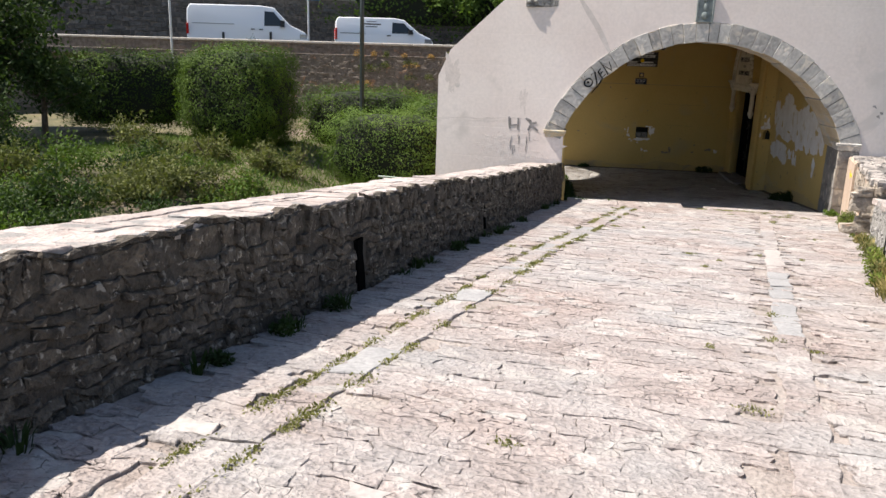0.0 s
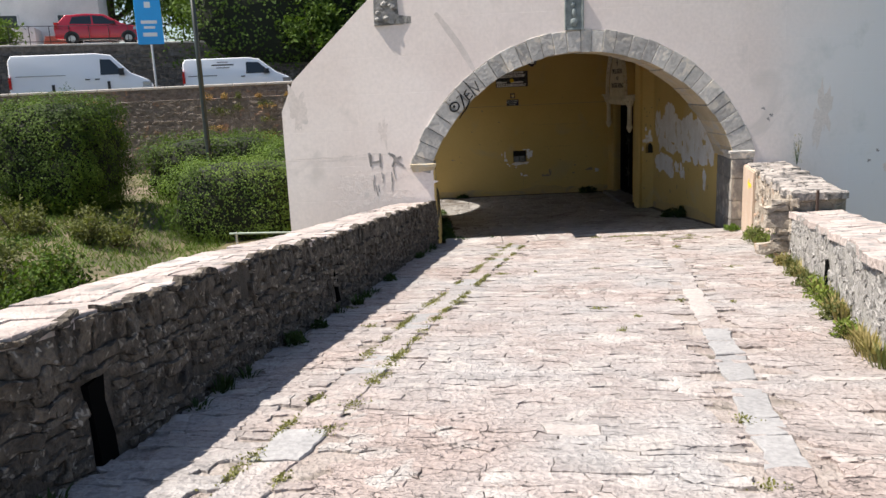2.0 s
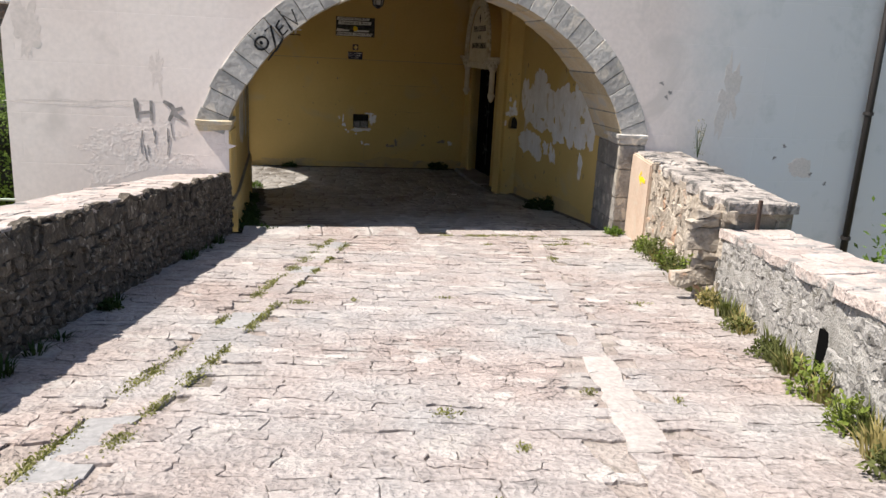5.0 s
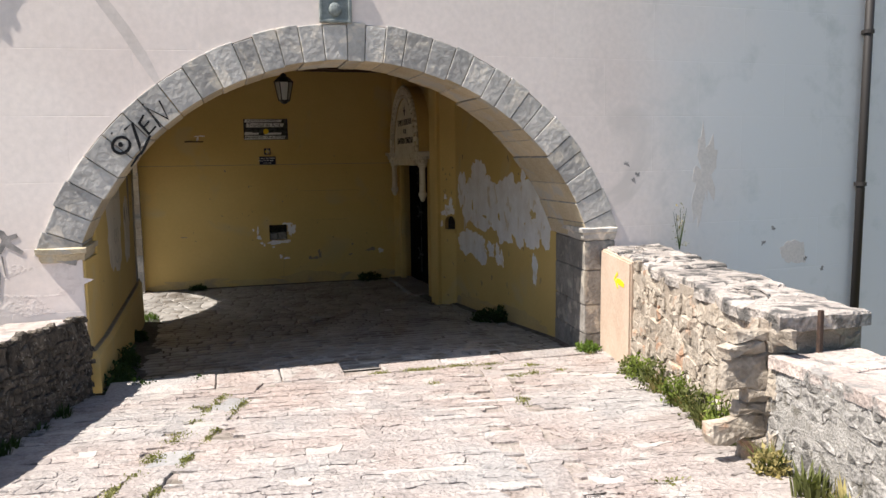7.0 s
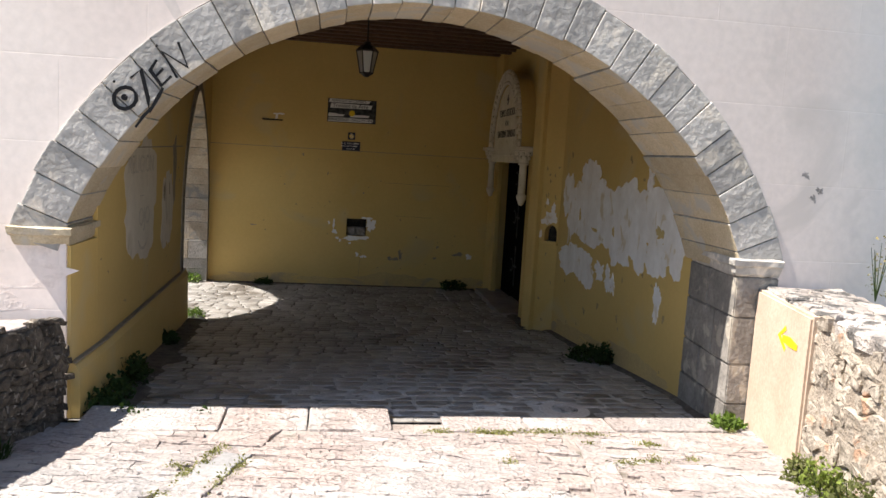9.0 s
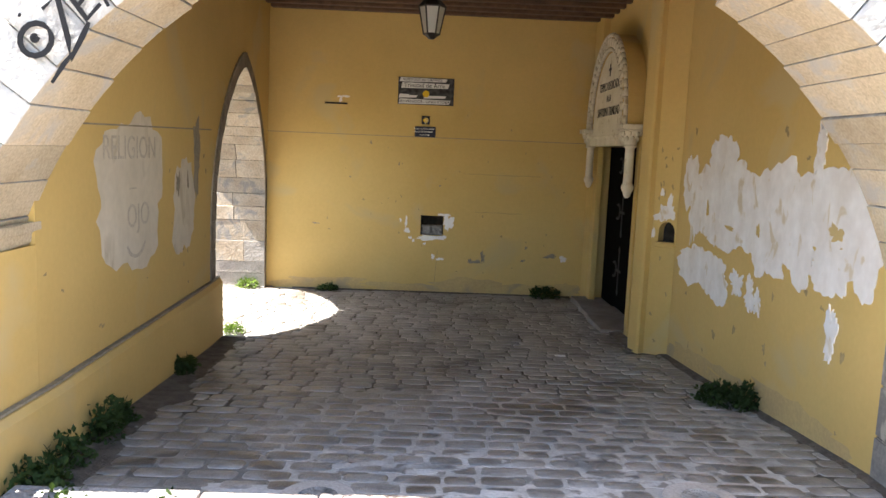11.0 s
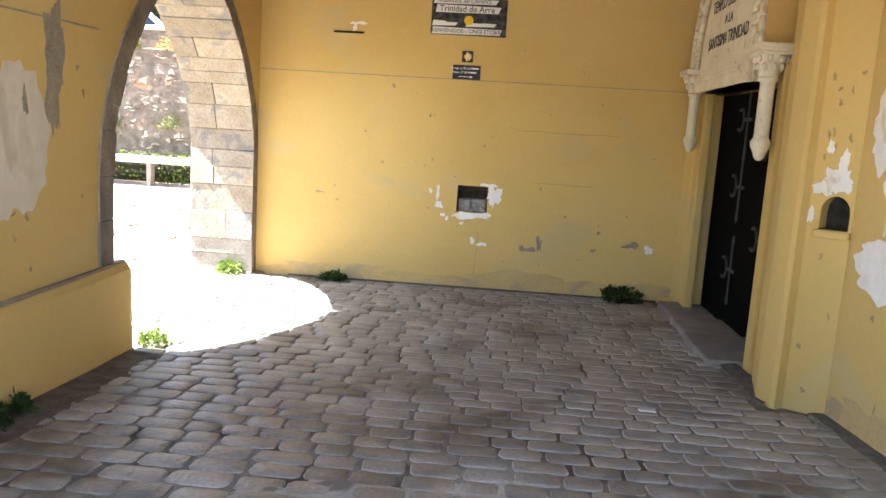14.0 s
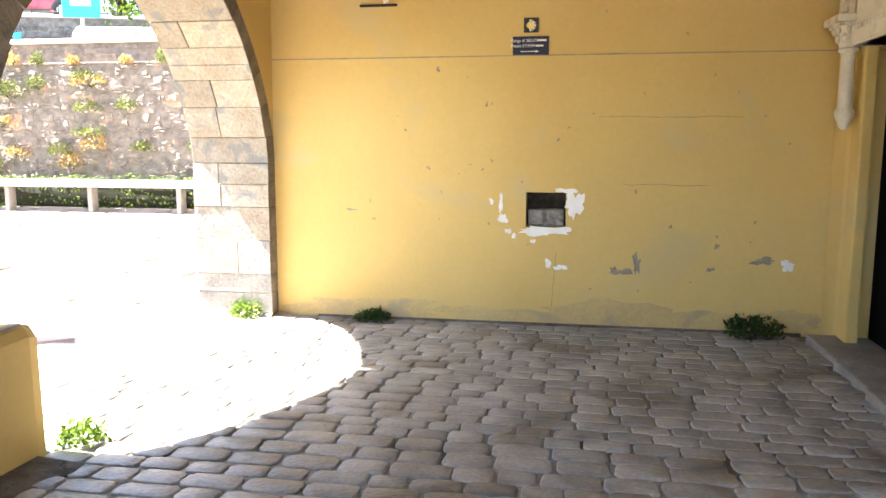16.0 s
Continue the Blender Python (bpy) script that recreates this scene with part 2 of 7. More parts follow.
scored(M_render, 1.3, 0.66)
cooler_beyond(M_render, (0.71, 0.712, 0.71), 5.6, 8.2)
M_yellow = mat("ochre_plaster", (0.565, 0.392, 0.128), (0.625, 0.445, 0.158), 0.6, 0.88, 0.03, 20, (0.55, 0.415, 0.18), 0.15, 0.8, dist=0.006, grain=0.15)
M_arch = mat("grey_voussoir_stone", (0.35, 0.335, 0.315), (0.48, 0.455, 0.42), 3, 0.88, 0.9, 15, (0.60, 0.545, 0.47), 0.24, 5, rand=0.2, dist=0.018)
# pier stone, its grey darkened for the shade under the arch
M_pier = mat("shaded_pier_stone", (0.19, 0.175, 0.158), (0.28, 0.26, 0.235), 3.5, 0.9, 0.9, 24, (0.40, 0.36, 0.30), 0.2, 5, rand=0.15, dist=0.015)
M_jamb = mat("buff_dressed_stone", (0.44, 0.36, 0.24), (0.52, 0.45, 0.33), 3, 0.85, 0.5, 50, (0.42, 0.40, 0.36), 0.25, 3, rand=0.15)
M_wood = mat("dark_ceiling_wood", (0.07, 0.035, 0.02), (0.12, 0.065, 0.035), 8, 0.7, 0.4, 40)
M_grass = mat("garden_soil_grass", (0.07, 0.068, 0.032), (0.14, 0.12, 0.06), 1.2, 0.95, 0.7, 30, (0.17, 0.135, 0.09), 0.2, 0.8, dist=0.03)
M_road = mat("road_asphalt", (0.045, 0.045, 0.047), (0.07, 0.07, 0.072), 2, 0.9, 0.4, 90)
M_plaza = mat("pink_plaza_slab", (0.29, 0.245, 0.228), (0.345, 0.298, 0.278), 1.5, 0.85, 0.3, 60, rand=0.08)


# ---- building helpers ----
def thing(name, label="", category="", group="", kind=""):
    return tagged(new(name), label, category, group, kind)


def to_mesh(name, bm, material, smooth=False):
    me = bpy.data.meshes.new(name)
    if smooth:
        for f in bm.faces:
            f.smooth = True
    bm.normal_update()
    bm.to_mesh(me)
    bm.free()
    for m in material if isinstance(material, (list, tuple)) else [material]:
        me.materials.append(m)
    return me


def part(name, bm, material, parent=None, label="", smooth=False):
    ob = new(name, to_mesh(name, bm, material, smooth))
    ob.parent = parent
    if label:
        ob["label"] = label
    return ob


def single(name, bm, material, label, category, group="", kind="", smooth=False):
    return tagged(new(name, to_mesh(name, bm, material, smooth)), label, category, group, kind)


def box(bm, x0, x1, y0, y1, z0, z1, bevel=0.0, seg=1):
    """A box added to bm; its edges rounded."""
    r = bmesh.ops.create_cube(bm, size=1)
    vs = r["verts"]
    for v in vs:
        v.co = Vector(((x0 + x1) / 2 + v.co.x * (x1 - x0), (y0 + y1) / 2 + v.co.y * (y1 - y0), (z0 + z1) / 2 + v.co.z * (z1 - z0)))
    if bevel:
        es = list({e for v in vs for e in v.link_edges})
        bmesh.ops.bevel(bm, geom=es, offset=bevel, segments=seg, affect="EDGES", profile=0.6)
    return bm


def prism(bm, poly, axis, a, b):
    """A polygon of (u, v) pairs pushed from a to b along an axis ('x': u,v = y,z; 'y': x,z; 'z': x,y)."""
    def at(u, v, w):
        return {"x": (w, u, v), "y": (u, w, v), "z": (u, v, w)}[axis]
    lo = [bm.verts.new(at(u, v, a)) for u, v in poly]
    hi = [bm.verts.new(at(u, v, b)) for u, v in poly]
    n = len(poly)
    fs = [bm.faces.new(lo), bm.faces.new(hi[::-1])]
    fs += [bm.faces.new((lo[i], hi[i], hi[(i + 1) % n], lo[(i + 1) % n])) for i in range(n)]
    bmesh.ops.recalc_face_normals(bm, faces=fs)
    return fs


def cyl(bm, p, q, r0, r1=None, n=12):
    """A tapered rod from p to q."""
    p, q = Vector(p), Vector(q)
    d = q - p
    m = Matrix.Translation((p + q) / 2) @ d.to_track_quat("Z", "Y").to_matrix().to_4x4()
    return bmesh.ops.create_cone(bm, cap_ends=True, segments=n, radius1=r0, radius2=r0 if r1 is None else r1, depth=d.length, matrix=m)["verts"]


def lathe(bm, profile, centre, n=20):
    """(radius, z) pairs turned about the upright through centre."""
    rings = [[bm.verts.new((centre[0] + r * math.cos(2 * math.pi * i / n), centre[1] + r * math.sin(2 * math.pi * i / n), centre[2] + z)) for i in range(n)] for r, z in profile]
    for a, b in zip(rings, rings[1:]):
        for i in range(n):
            bm.faces.new((a[i], a[(i + 1) % n], b[(i + 1) % n], b[i]))
    bm.faces.new(rings[0][::-1])
    bm.faces.new(rings[-1])


def lerp(xs, ys, x):
    return float(np.interp(x, xs, ys))


def stone_shape(seed, n=9, bevel=0.16, square=0.75):
    """A unit stone, -0.5..0.5 across and 0..1 deep, with a worn irregular outline and rounded face."""
    rs = random.Random(seed)
    rings = []
    outline = []
    for i in range(n):
        a = 2 * math.pi * (i + 0.5 + rs.uniform(-0.22, 0.22)) / n
        c, s = math.cos(a), math.sin(a)
        k = (abs(c) ** 6 + abs(s) ** 6) ** (-1 / 6) * square + (1 - square)
        k *= rs.uniform(0.93, 1.0) * 0.5
        outline.append((c * k, s * k))
    verts, faces = [], []
    for scale, depth in ((1.0, 0.0), (1.0, 1.0 - bevel * 1.1), (1.0 - bevel, 1.0)):
        rings.append([len(verts) + i for i in range(n)])
        for x, y in outline:
            verts.append((x * scale, y * scale, depth + (rs.uniform(-0.05, 0.05) if depth > 0.5 else 0)))
    for a, b in zip(rings, rings[1:]):
        for i in range(n):
            faces.append((a[i], a[(i + 1) % n], b[(i + 1) % n], b[i]))
    verts.append((0, 0, 1.0 + rs.uniform(0, 0.08)))
    for i in range(n):
        faces.append((rings[-1][i], rings[-1][(i + 1) % n], len(verts) - 1))
    return verts, faces


FLAGS = [stone_shape(200 + s, 10, 0.07, 0.88) for s in range(16)]
SHARED = {}


def shared_mesh(kind, i, material):
    key = (kind, i, material.name)
    if key not in SHARED:
        v, f = FLAGS[i]
        me = bpy.data.meshes.new(kind)
        me.from_pydata(v, [], f)
        for p in me.polygons:
            p.use_smooth = True
        me.materials.append(material)
        SHARED[key] = me
    return SHARED[key]


# ---- the plan ----
FACADE, BACK = 16.55, 26.32
GY = [-12, 0, 8.5, 10.6, 15.6, 16.55, 16.75, 20.5, 22, 23.7, 26.32, 60]
GZ = [0.9, 0.05, -0.71, -0.95, -1.41, -1.49, -1.56, -1.79, -1.87, -1.95, -2.045, -2.3]


def gz(y):
    return lerp(GY, GZ, y)


def left_x(y):
    return lerp([-12, 3, 6.1, 14.0, 16.6], [-5.11, -2.30, -1.69, -0.43, 0.06], y)


def right_x(y):
    return lerp([-12, 7.5, 10.3, 12.2, 16.6], [-2.6, 3.22, 4.2, 4.74, 5.88], y)


def inner_left_x(y):
    return lerp([16.5, 17.42, 21.5, 26.4], [0.06, 0.10, 0.06, -0.28], y)


def east_x(y):
    """The east wall of the passage leans in from the pier to the buttress."""
    return lerp([16.5, 17.66, 18.3, 19.0, 20.5, 21.75], [5.60, 5.72, 5.70, 5.67, 5.60, 5.57], y)


# ---- large structure ----
def strip(bm, ys, xa, xb, zf, nx=2):
    """A sheet over the plan between xa(y) and xb(y)."""
    rows = [[bm.verts.new((xa(y) + (xb(y) - xa(y)) * i / nx, y, zf(y))) for i in range(nx + 1)] for y in ys]
    for a, b in zip(rows, rows[1:]):
        for i in range(nx):
            bm.faces.new((a[i], a[i + 1], b[i + 1], b[i]))


def halves(bm, axis, u0, u1, v0, v1, hole, a, b):
    """A slab u0..u1, v0..v1 pushed from a to b, with a hole (an outline that starts at its lowest left and runs up and over to its lowest right)."""
    mid = len(hole) // 2
    left, right = hole[:mid + 1], hole[mid:]
    um = hole[mid][0]
    prism(bm, [(u0, v0), (u0, v1), (um, v1)] + left[::-1] + [(um, left[0][1]), (um, v0)], axis, a, b)
    prism(bm, [(u1, v0), (u1, v1), (um, v1)] + right + [(um, right[-1][1]), (um, v0)], axis, a, b)


# bridge deck under the flagstones
bm = bmesh.new()
strip(bm, np.arange(-12, 16.6, 0.5).tolist() + [16.55], lambda y: left_x(y) - 0.7, lambda y: right_x(y) + 0.7, lambda y: gz(y) - 0.018)
r = bmesh.ops.extrude_face_region(bm, geom=bm.faces[:])
for v in r["geom"]:
    if isinstance(v, bmesh.types.BMVert):
        v.co.z -= 1.2
bmesh.ops.recalc_face_normals(bm, faces=bm.faces)
pavement = single("pavement", bm, M_dirt, "old stone bridge deck with sandy joints", "pavement", kind="structure")

# passage floor under the setts
bm = bmesh.new()
strip(bm, [16.55, 16.75, 18, 19.5, 20.5, 22, 23.7, 25, 26.5], lambda y: -1.0, lambda y: 6.3, lambda y: gz(y) + lerp([17, 19.5, 22], [0.001, -0.004, -0.012], y))
floor = single("floor", bm, M_mortar, "grey mortar bed of the shaded passage floor", "floor", kind="structure")

# facade with the wide segmental arch
AC, AR_OUT, AR_IN, SPRING = (2.83, -1.07), 3.35, 2.97, -0.02
a0 = math.asin((SPRING - AC[1]) / AR_OUT)
arc = [(AC[0] - AR_OUT * math.cos(a0 + (math.pi - 2 * a0) * i / 40), AC[1] + AR_OUT * math.sin(a0 + (math.pi - 2 * a0) * i / 40)) for i in range(41)]
BOW = 0.0085


def fy(x):
    """The facade is slightly bowed: how far north it stands at x."""
    return FACADE + BOW * (x - 5.0) ** 2


bm = bmesh.new()
outline = [(-2.78, -3.0), (-2.76, 1.06), (-2.50, 1.62), (-1.06, 2.94), (2.6, 6.4), (14.5, 6.4), (14.5, -3.4), (5.94, -3.4), (5.94, SPRING)] + arc[::-1] + [(0.05, SPRING), (0.05, -3.0)]
prism(bm, outline, "y", 0.0, 0.72)
for x in np.arange(-2.4, 14.3, 0.35):
    bmesh.ops.bisect_plane(bm, geom=bm.verts[:] + bm.edges[:] + bm.faces[:], plane_co=(x, 0, 0), plane_no=(1, 0, 0))
bm.normal_update()
for e in bm.edges:
    e.smooth = len(e.link_faces) == 2 and e.calc_face_angle(3.0) < 0.5
for v in bm.verts:
    v.co.y += fy(v.co.x)
wall_front = single("wall_south", bm, M_render, "pale plastered facade with a wide stone arch", "wall", kind="structure", smooth=True)

# west wall of the passage with the pointed opening
OC, OH, OSPR, ORISE = 23.92, 2.42, -0.35, 2.18


def pointed(k, shrink=0.0):
    """A point of the pointed opening; k runs from -1 (near foot) over 0 (apex) to 1 (far foot)."""
    d = abs(k)
    return OC + (OH - shrink) * k, OSPR + (ORISE - shrink * 0.9) * max(0.0, 1 - d ** 1.4) ** 0.55


KS = [math.copysign(1 - (1 - abs(s)) ** 2, s) for s in np.linspace(-1, 1, 33)]
bm = bmesh.new()
near_foot, far_foot = pointed(-1), pointed(1)
poly = [(17.42, -3.0), (17.42, 3.4), (26.9, 3.4), (26.9, -3.0), (far_foot[0], -3.0)] + [pointed(k) for k in KS[::-1]] + [(near_foot[0], -3.0)]
prism(bm, poly, "x", 0.0, -0.8)
box(bm, 0.0, -0.14, 16.79, 17.45, -3.0, SPRING - 0.13)
for v in bm.verts:
    v.co.x += inner_left_x(v.co.y) + (0.004 if v.co.y < 17.2 else 0)
wall_west = single("wall_west", bm, M_yellow, "ochre plastered passage wall with a pointed side opening", "wall", kind="structure")

# its sloping-topped dado
bm = bmesh.new()
ys = [16.80, 17.6, 18.8, 20, 21.2, 21.9, 22.0]
ring = []
for y in ys:
    p = 0.07 if y < 22 else 0.045
    x = inner_left_x(y)
    t = -1.12 if y < 22 else -1.15
    ring.append([bm.verts.new(c) for c in ((x - 0.7, y, -3), (x - 0.7, y, t), (x - 0.002, y, t + 0.02), (x + p - 0.03, y, t), (x + p, y, t - 0.05), (x + p + 0.02, y, -3))])
for a, b in zip(ring, ring[1:]):
    for i in range(5):
        bm.faces.new((a[i], a[i + 1], b[i + 1], b[i]))
bm.faces.new(ring[0])
bm.faces.new(ring[-1])
bmesh.ops.recalc_face_normals(bm, faces=bm.faces)
dado = single("dado", bm, M_yellow, "thick ochre plastered plinth along the passage wall", "plinth", kind="structure")

# back wall with the small square recess
bm = bmesh.new()
halves(bm, "y", -0.32, 6.4, -3.0, 3.4, [(2.48, -1.0), (2.48, -0.64), (2.68, -0.64), (2.89, -0.64), (2.89, -1.0)], BACK, BACK + 0.22)
box(bm, -0.32, 6.4, BACK + 0.22, BACK + 0.5, -3, 3.4)
wall_north = single("wall_north", bm, M_yellow, "ochre plastered end wall with chipped patches", "wall", kind="structure")

# east wall: long run, corner buttress with a small arched niche, door bay
NICHE_AT = Matrix.Translation((5.33, 21.88, 0)) @ Matrix.Rotation(math.atan2(-0.18, 0.23), 4, "Z")
bm = bmesh.new()
run = [(east_x(y), y) for y in np.linspace(17.62, 21.72, 12)]
prism(bm, run + [(6.5, 21.72), (6.5, 17.62)], "z", -3, 3.4)
corner = [(5.34, 21.885), (5.25, 21.82), (5.225, 21.86), (5.19, 22.08), (5.30, 22.5), (5.40, 22.82), (5.50, 22.98), (5.50, 23.05)]
prism(bm, corner + [(6.5, 23.05), (6.5, 22.08), (5.46, 22.08)], "z", -3, 3.4)
n0 = len(bm.verts)
niche = [(0.085, -0.46)] + [(0.185 - 0.10 * math.cos(math.pi * i / 8), -0.33 + 0.12 * math.sin(math.pi * i / 8)) for i in range(9)] + [(0.285, -0.46)]
halves(bm, "y", 0.0, 0.34, -3, 3.4, niche, 0.0, 0.22)
bm.verts.ensure_lookup_table()
bmesh.ops.transform(bm, matrix=NICHE_AT, verts=bm.verts[n0:])
prism(bm, [(5.505, 23.05), (5.58, 25.92), (6.5, 25.92), (6.5, 23.05)], "z", 0.70, 3.4)
prism(bm, [(5.475, 25.92), (5.45, 26.02), (5.43, BACK), (6.5, BACK), (6.5, 25.92)], "z", -3, 3.4)
wall_east = single("wall_east", bm, M_yellow, "ochre plastered passage wall with flaking white patches", "wall", kind="structure")

# timber ceiling
bm = bmesh.new()
box(bm, -0.3, 6.4, 17.2, 26.4, 3.02, 3.2)
for i in range(21):
    y = 17.5 + i * 0.43
    box(bm, -0.2, 6.3, y, y + 0.14, 2.84, 3.02, 0.012)
ceiling = single("ceiling", bm, M_wood, "dark stained timber ceiling with close beams", "ceiling", kind="structure")

# upper storey behind the facade, closing the passage above
bm = bmesh.new()
prism(bm, [(-0.7, 3.4), (-0.7, 5.2), (2.6, 6.35), (14.4, 6.35), (14.4, 3.4)], "y", 17.25, 26.8)
box(bm, 6.5, 14.4, 17.25, 26.8, -3.4, 3.4)
upper = single("wall_upper", bm, M_render, "plastered upper storey of the old house", "wall", kind="structure")


# ground sheet: garden, plaza and river bank, out to the horizon
def plaza_z(y):
    return lerp([18, 22, 26, 32], [-1.75, -1.90, -2.05, -1.3], y)


def terrain(x, y):
    z = -2.6
    if x < -0.9:
        garden = lerp([-10, -8, -6], [-1.3, -1.4, -2.0], x) + 0.1 * math.sin(x * 0.7) * math.cos(y * 0.5)
        garden += lerp([-30, 6, 12, 40], [-1.0, -0.6, 0, 0], y)
        k = lerp([24.5, 26.5], [0, 1], y)
        k = max(k, lerp([-4.4, -3.2], [0, 1], x)) if y > 17 else k
        z = garden * (1 - k) + (plaza_z(y) - 0.06) * k
        z = lerp([32.2, 32.4], [z, -1.3], y)
    return z


bm = bmesh.new()
gx = [-900, -300, -120, -60, -40] + np.arange(-30, -0.8, 1.0).tolist() + [-0.85, 0, 6, 10, 20, 60, 300, 900]
gy = [-900, -300, -60, -20] + np.arange(-10, 34, 1.0).tolist() + [40, 60, 120, 300, 900]
vs = [[bm.verts.new((x, y, terrain(x, y))) for x in gx] for y in gy]
for j in range(len(gy) - 1):
    for i in range(len(gx) - 1):
        bm.faces.new((vs[j][i], vs[j][i + 1], vs[j + 1][i + 1], vs[j + 1][i]))
ground = single("ground", bm, M_grass, "dry grassy garden ground by the bridge", "ground", kind="structure", smooth=True)


# ---- the arch and what sits on the facade ----
M_black = plain("black_spray_paint", (0.012, 0.012, 0.014), 0.6)
M_black.node_tree.nodes["Principled BSDF"].inputs["Specular IOR Level"].default_value = 0.1
M_spray = mat("faded_grey_spray", (0.17, 0.16, 0.155), (0.36, 0.33, 0.315), 9, 0.9, 0)
M_yel_paint = plain("yellow_way_paint", (0.80, 0.55, 0.01), 0.6)
M_slate = mat("blue_grey_relief_stone", (0.14, 0.165, 0.165), (0.25, 0.28, 0.27), 9, 0.8, 0.6, 60)
M_iron = mat("dark_iron", (0.018, 0.017, 0.017), (0.035, 0.032, 0.03), 20, 0.5, 0.2, 90, metal=0.6)
M_pipe = plain("dark_brown_pipe", (0.016, 0.013, 0.012), 0.65)
M_rust = mat("rusty_iron", (0.035, 0.022, 0.017), (0.07, 0.04, 0.028), 25, 0.8, 0.3)
M_white = mat("old_white_paint", (0.76, 0.72, 0.67), (0.85, 0.83, 0.80), 5, 0.85, 0.15, 14, (0.66, 0.57, 0.42), 0.05, 6, streak=0.6, dist=0.004, grain=0.25)
M_cement = mat("dull_cement_patch", (0.60, 0.53, 0.41), (0.68, 0.61, 0.49), 3, 0.9, 0.15, 14, (0.52, 0.45, 0.33), 0.12, 3, streak=0.5, dist=0.004, grain=0.25)
M_cem_shadow = mat("grey_cement_and_ledge_shadow", (0.24, 0.205, 0.15), (0.32, 0.275, 0.20), 8, 0.95, 0.5, 50)
M_ivory = mat("cream_carved_stone", (0.64, 0.575, 0.435), (0.73, 0.67, 0.535), 4, 0.7, 0.12, 40, (0.52, 0.44, 0.29), 0.06, 7, grain=0.35)
M_letter = plain("dark_cut_letter", (0.035, 0.03, 0.025), 0.8)
M_glass = plain("dusty_lantern_glass", (0.55, 0.56, 0.52), 0.35)
M_glass.node_tree.nodes["Principled BSDF"].inputs["Transmission Weight"].default_value = 0.6
M_glass.node_tree.nodes["Principled BSDF"].inputs["Roughness"].default_value = 0.4
# black that stands for deep shade in the drains and behind the door
M_dark = plain("black_void_shade", (0.005, 0.005, 0.005), 0.95)
M_dark.node_tree.nodes["Principled BSDF"].inputs["Specular IOR Level"].default_value = 0.0
M_blue = plain("dark_blue_enamel", (0.011, 0.014, 0.036), 0.6)
M_paper = plain("white_print", (0.75, 0.75, 0.73), 0.5)
M_print = mat("grey_print", (0.010, 0.010, 0.011), (0.08, 0.08, 0.08), 14, 0.85, 0, 60)
M_slab = mat("pale_threshold_slab", (0.36, 0.325, 0.29), (0.45, 0.41, 0.37), 3, 0.85, 0.5, 50, rand=0.08)
M_paleslab = mat("worn_pale_slab", (0.36, 0.325, 0.303), (0.42, 0.385, 0.36), 3, 0.8, 0.9, 30, rand=0.08)
M_greyslab = mat("smooth_grey_slab", (0.25, 0.245, 0.243), (0.31, 0.303, 0.298), 2.5, 0.75, 0.7, 30, rand=0.12)

stone_arch = thing("stone_arch", "wide arch of grey dressed voussoirs in the facade", "arch", kind="structure")
rv = random.Random(5)
edges, a1 = [a0 + 0.02], math.pi - a0 - 0.02
while edges[-1] < a1 - 0.05:
    edges.append(edges[-1] + rv.uniform(0.058, 0.088))
edges = [a0 - 0.02 + (e - edges[0]) * (a1 - a0 + 0.04) / (edges[-1] - edges[0]) for e in edges]
for t0, t1 in zip(edges, edges[1:]):
    bm = bmesh.new()
    g = 0.0012
    ro, ri = AR_OUT + rv.uniform(-0.012, 0.022), AR_IN + rv.uniform(-0.008, 0.012)
    pts = [(AC[0] - r * math.cos(t), AC[1] + r * math.sin(t)) for r, t in ((ri, t0 + g), (ro, t0 + g), (ro, (t0 + t1) / 2), (ro, t1 - g), (ri, t1 - g), (ri, (t0 + t1) / 2))]
    xm = sum(p[0] for p in pts) / 6
    prism(bm, pts, "y", fy(xm) - rv.uniform(0.014, 0.022), fy(xm) + 0.72 + 0.36 * lerp([3.2, 5.2], [0, 1], xm))
    bmesh.ops.bevel(bm, geom=bm.edges[:], offset=0.008, segments=2, affect="EDGES", profile=0.6)
    bm.normal_update()
    for f in bm.faces:
        c = f.calc_center_median()
        to = Vector((AC[0] - c.x, 0, AC[1] - c.z)).normalized()
        f.material_index = 1 if f.normal.dot(to) > 0.7 else 0
    part("voussoir", bm, [M_arch, M_jamb], stone_arch)


def impost(name, x0, x1):
    bm = bmesh.new()
    f = fy((x0 + x1) / 2)
    prof = [(0, -0.15), (0.02, -0.13), (0.035, -0.075), (0.065, -0.06), (0.07, -0.01), (0.05, 0.0), (-0.2, 0.0), (-0.2, -0.15)]
    loop = []
    for k, (o, z) in enumerate(prof[:6]):
        loop.append([bm.verts.new((x0 - o * 0.6, f - o, z)), bm.verts.new((x1 + o * 0.6, f - o, z)), bm.verts.new((x1 + o * 0.6, f + 0.72, z)), bm.verts.new((x0 - o * 0.6, f + 0.72, z))])
    for a, b in zip(loop, loop[1:]):
        for i in range(4):
            bm.faces.new((a[i], a[(i + 1) % 4], b[(i + 1) % 4], b[i]))
    bm.faces.new(loop[0])
    bm.faces.new(loop[-1])
    bmesh.ops.recalc_face_normals(bm, faces=bm.faces)
    bmesh.ops.subdivide_edges(bm, edges=[e for e in bm.edges if e.calc_length() > 0.3], cuts=4)
    for v in bm.verts:
        v.co += Vector((rv.uniform(-1, 1), rv.uniform(-1, 1), rv.uniform(-1, 1))) * 0.006
    return part(name, bm, M_jamb, stone_arch, "worn moulded impost block")


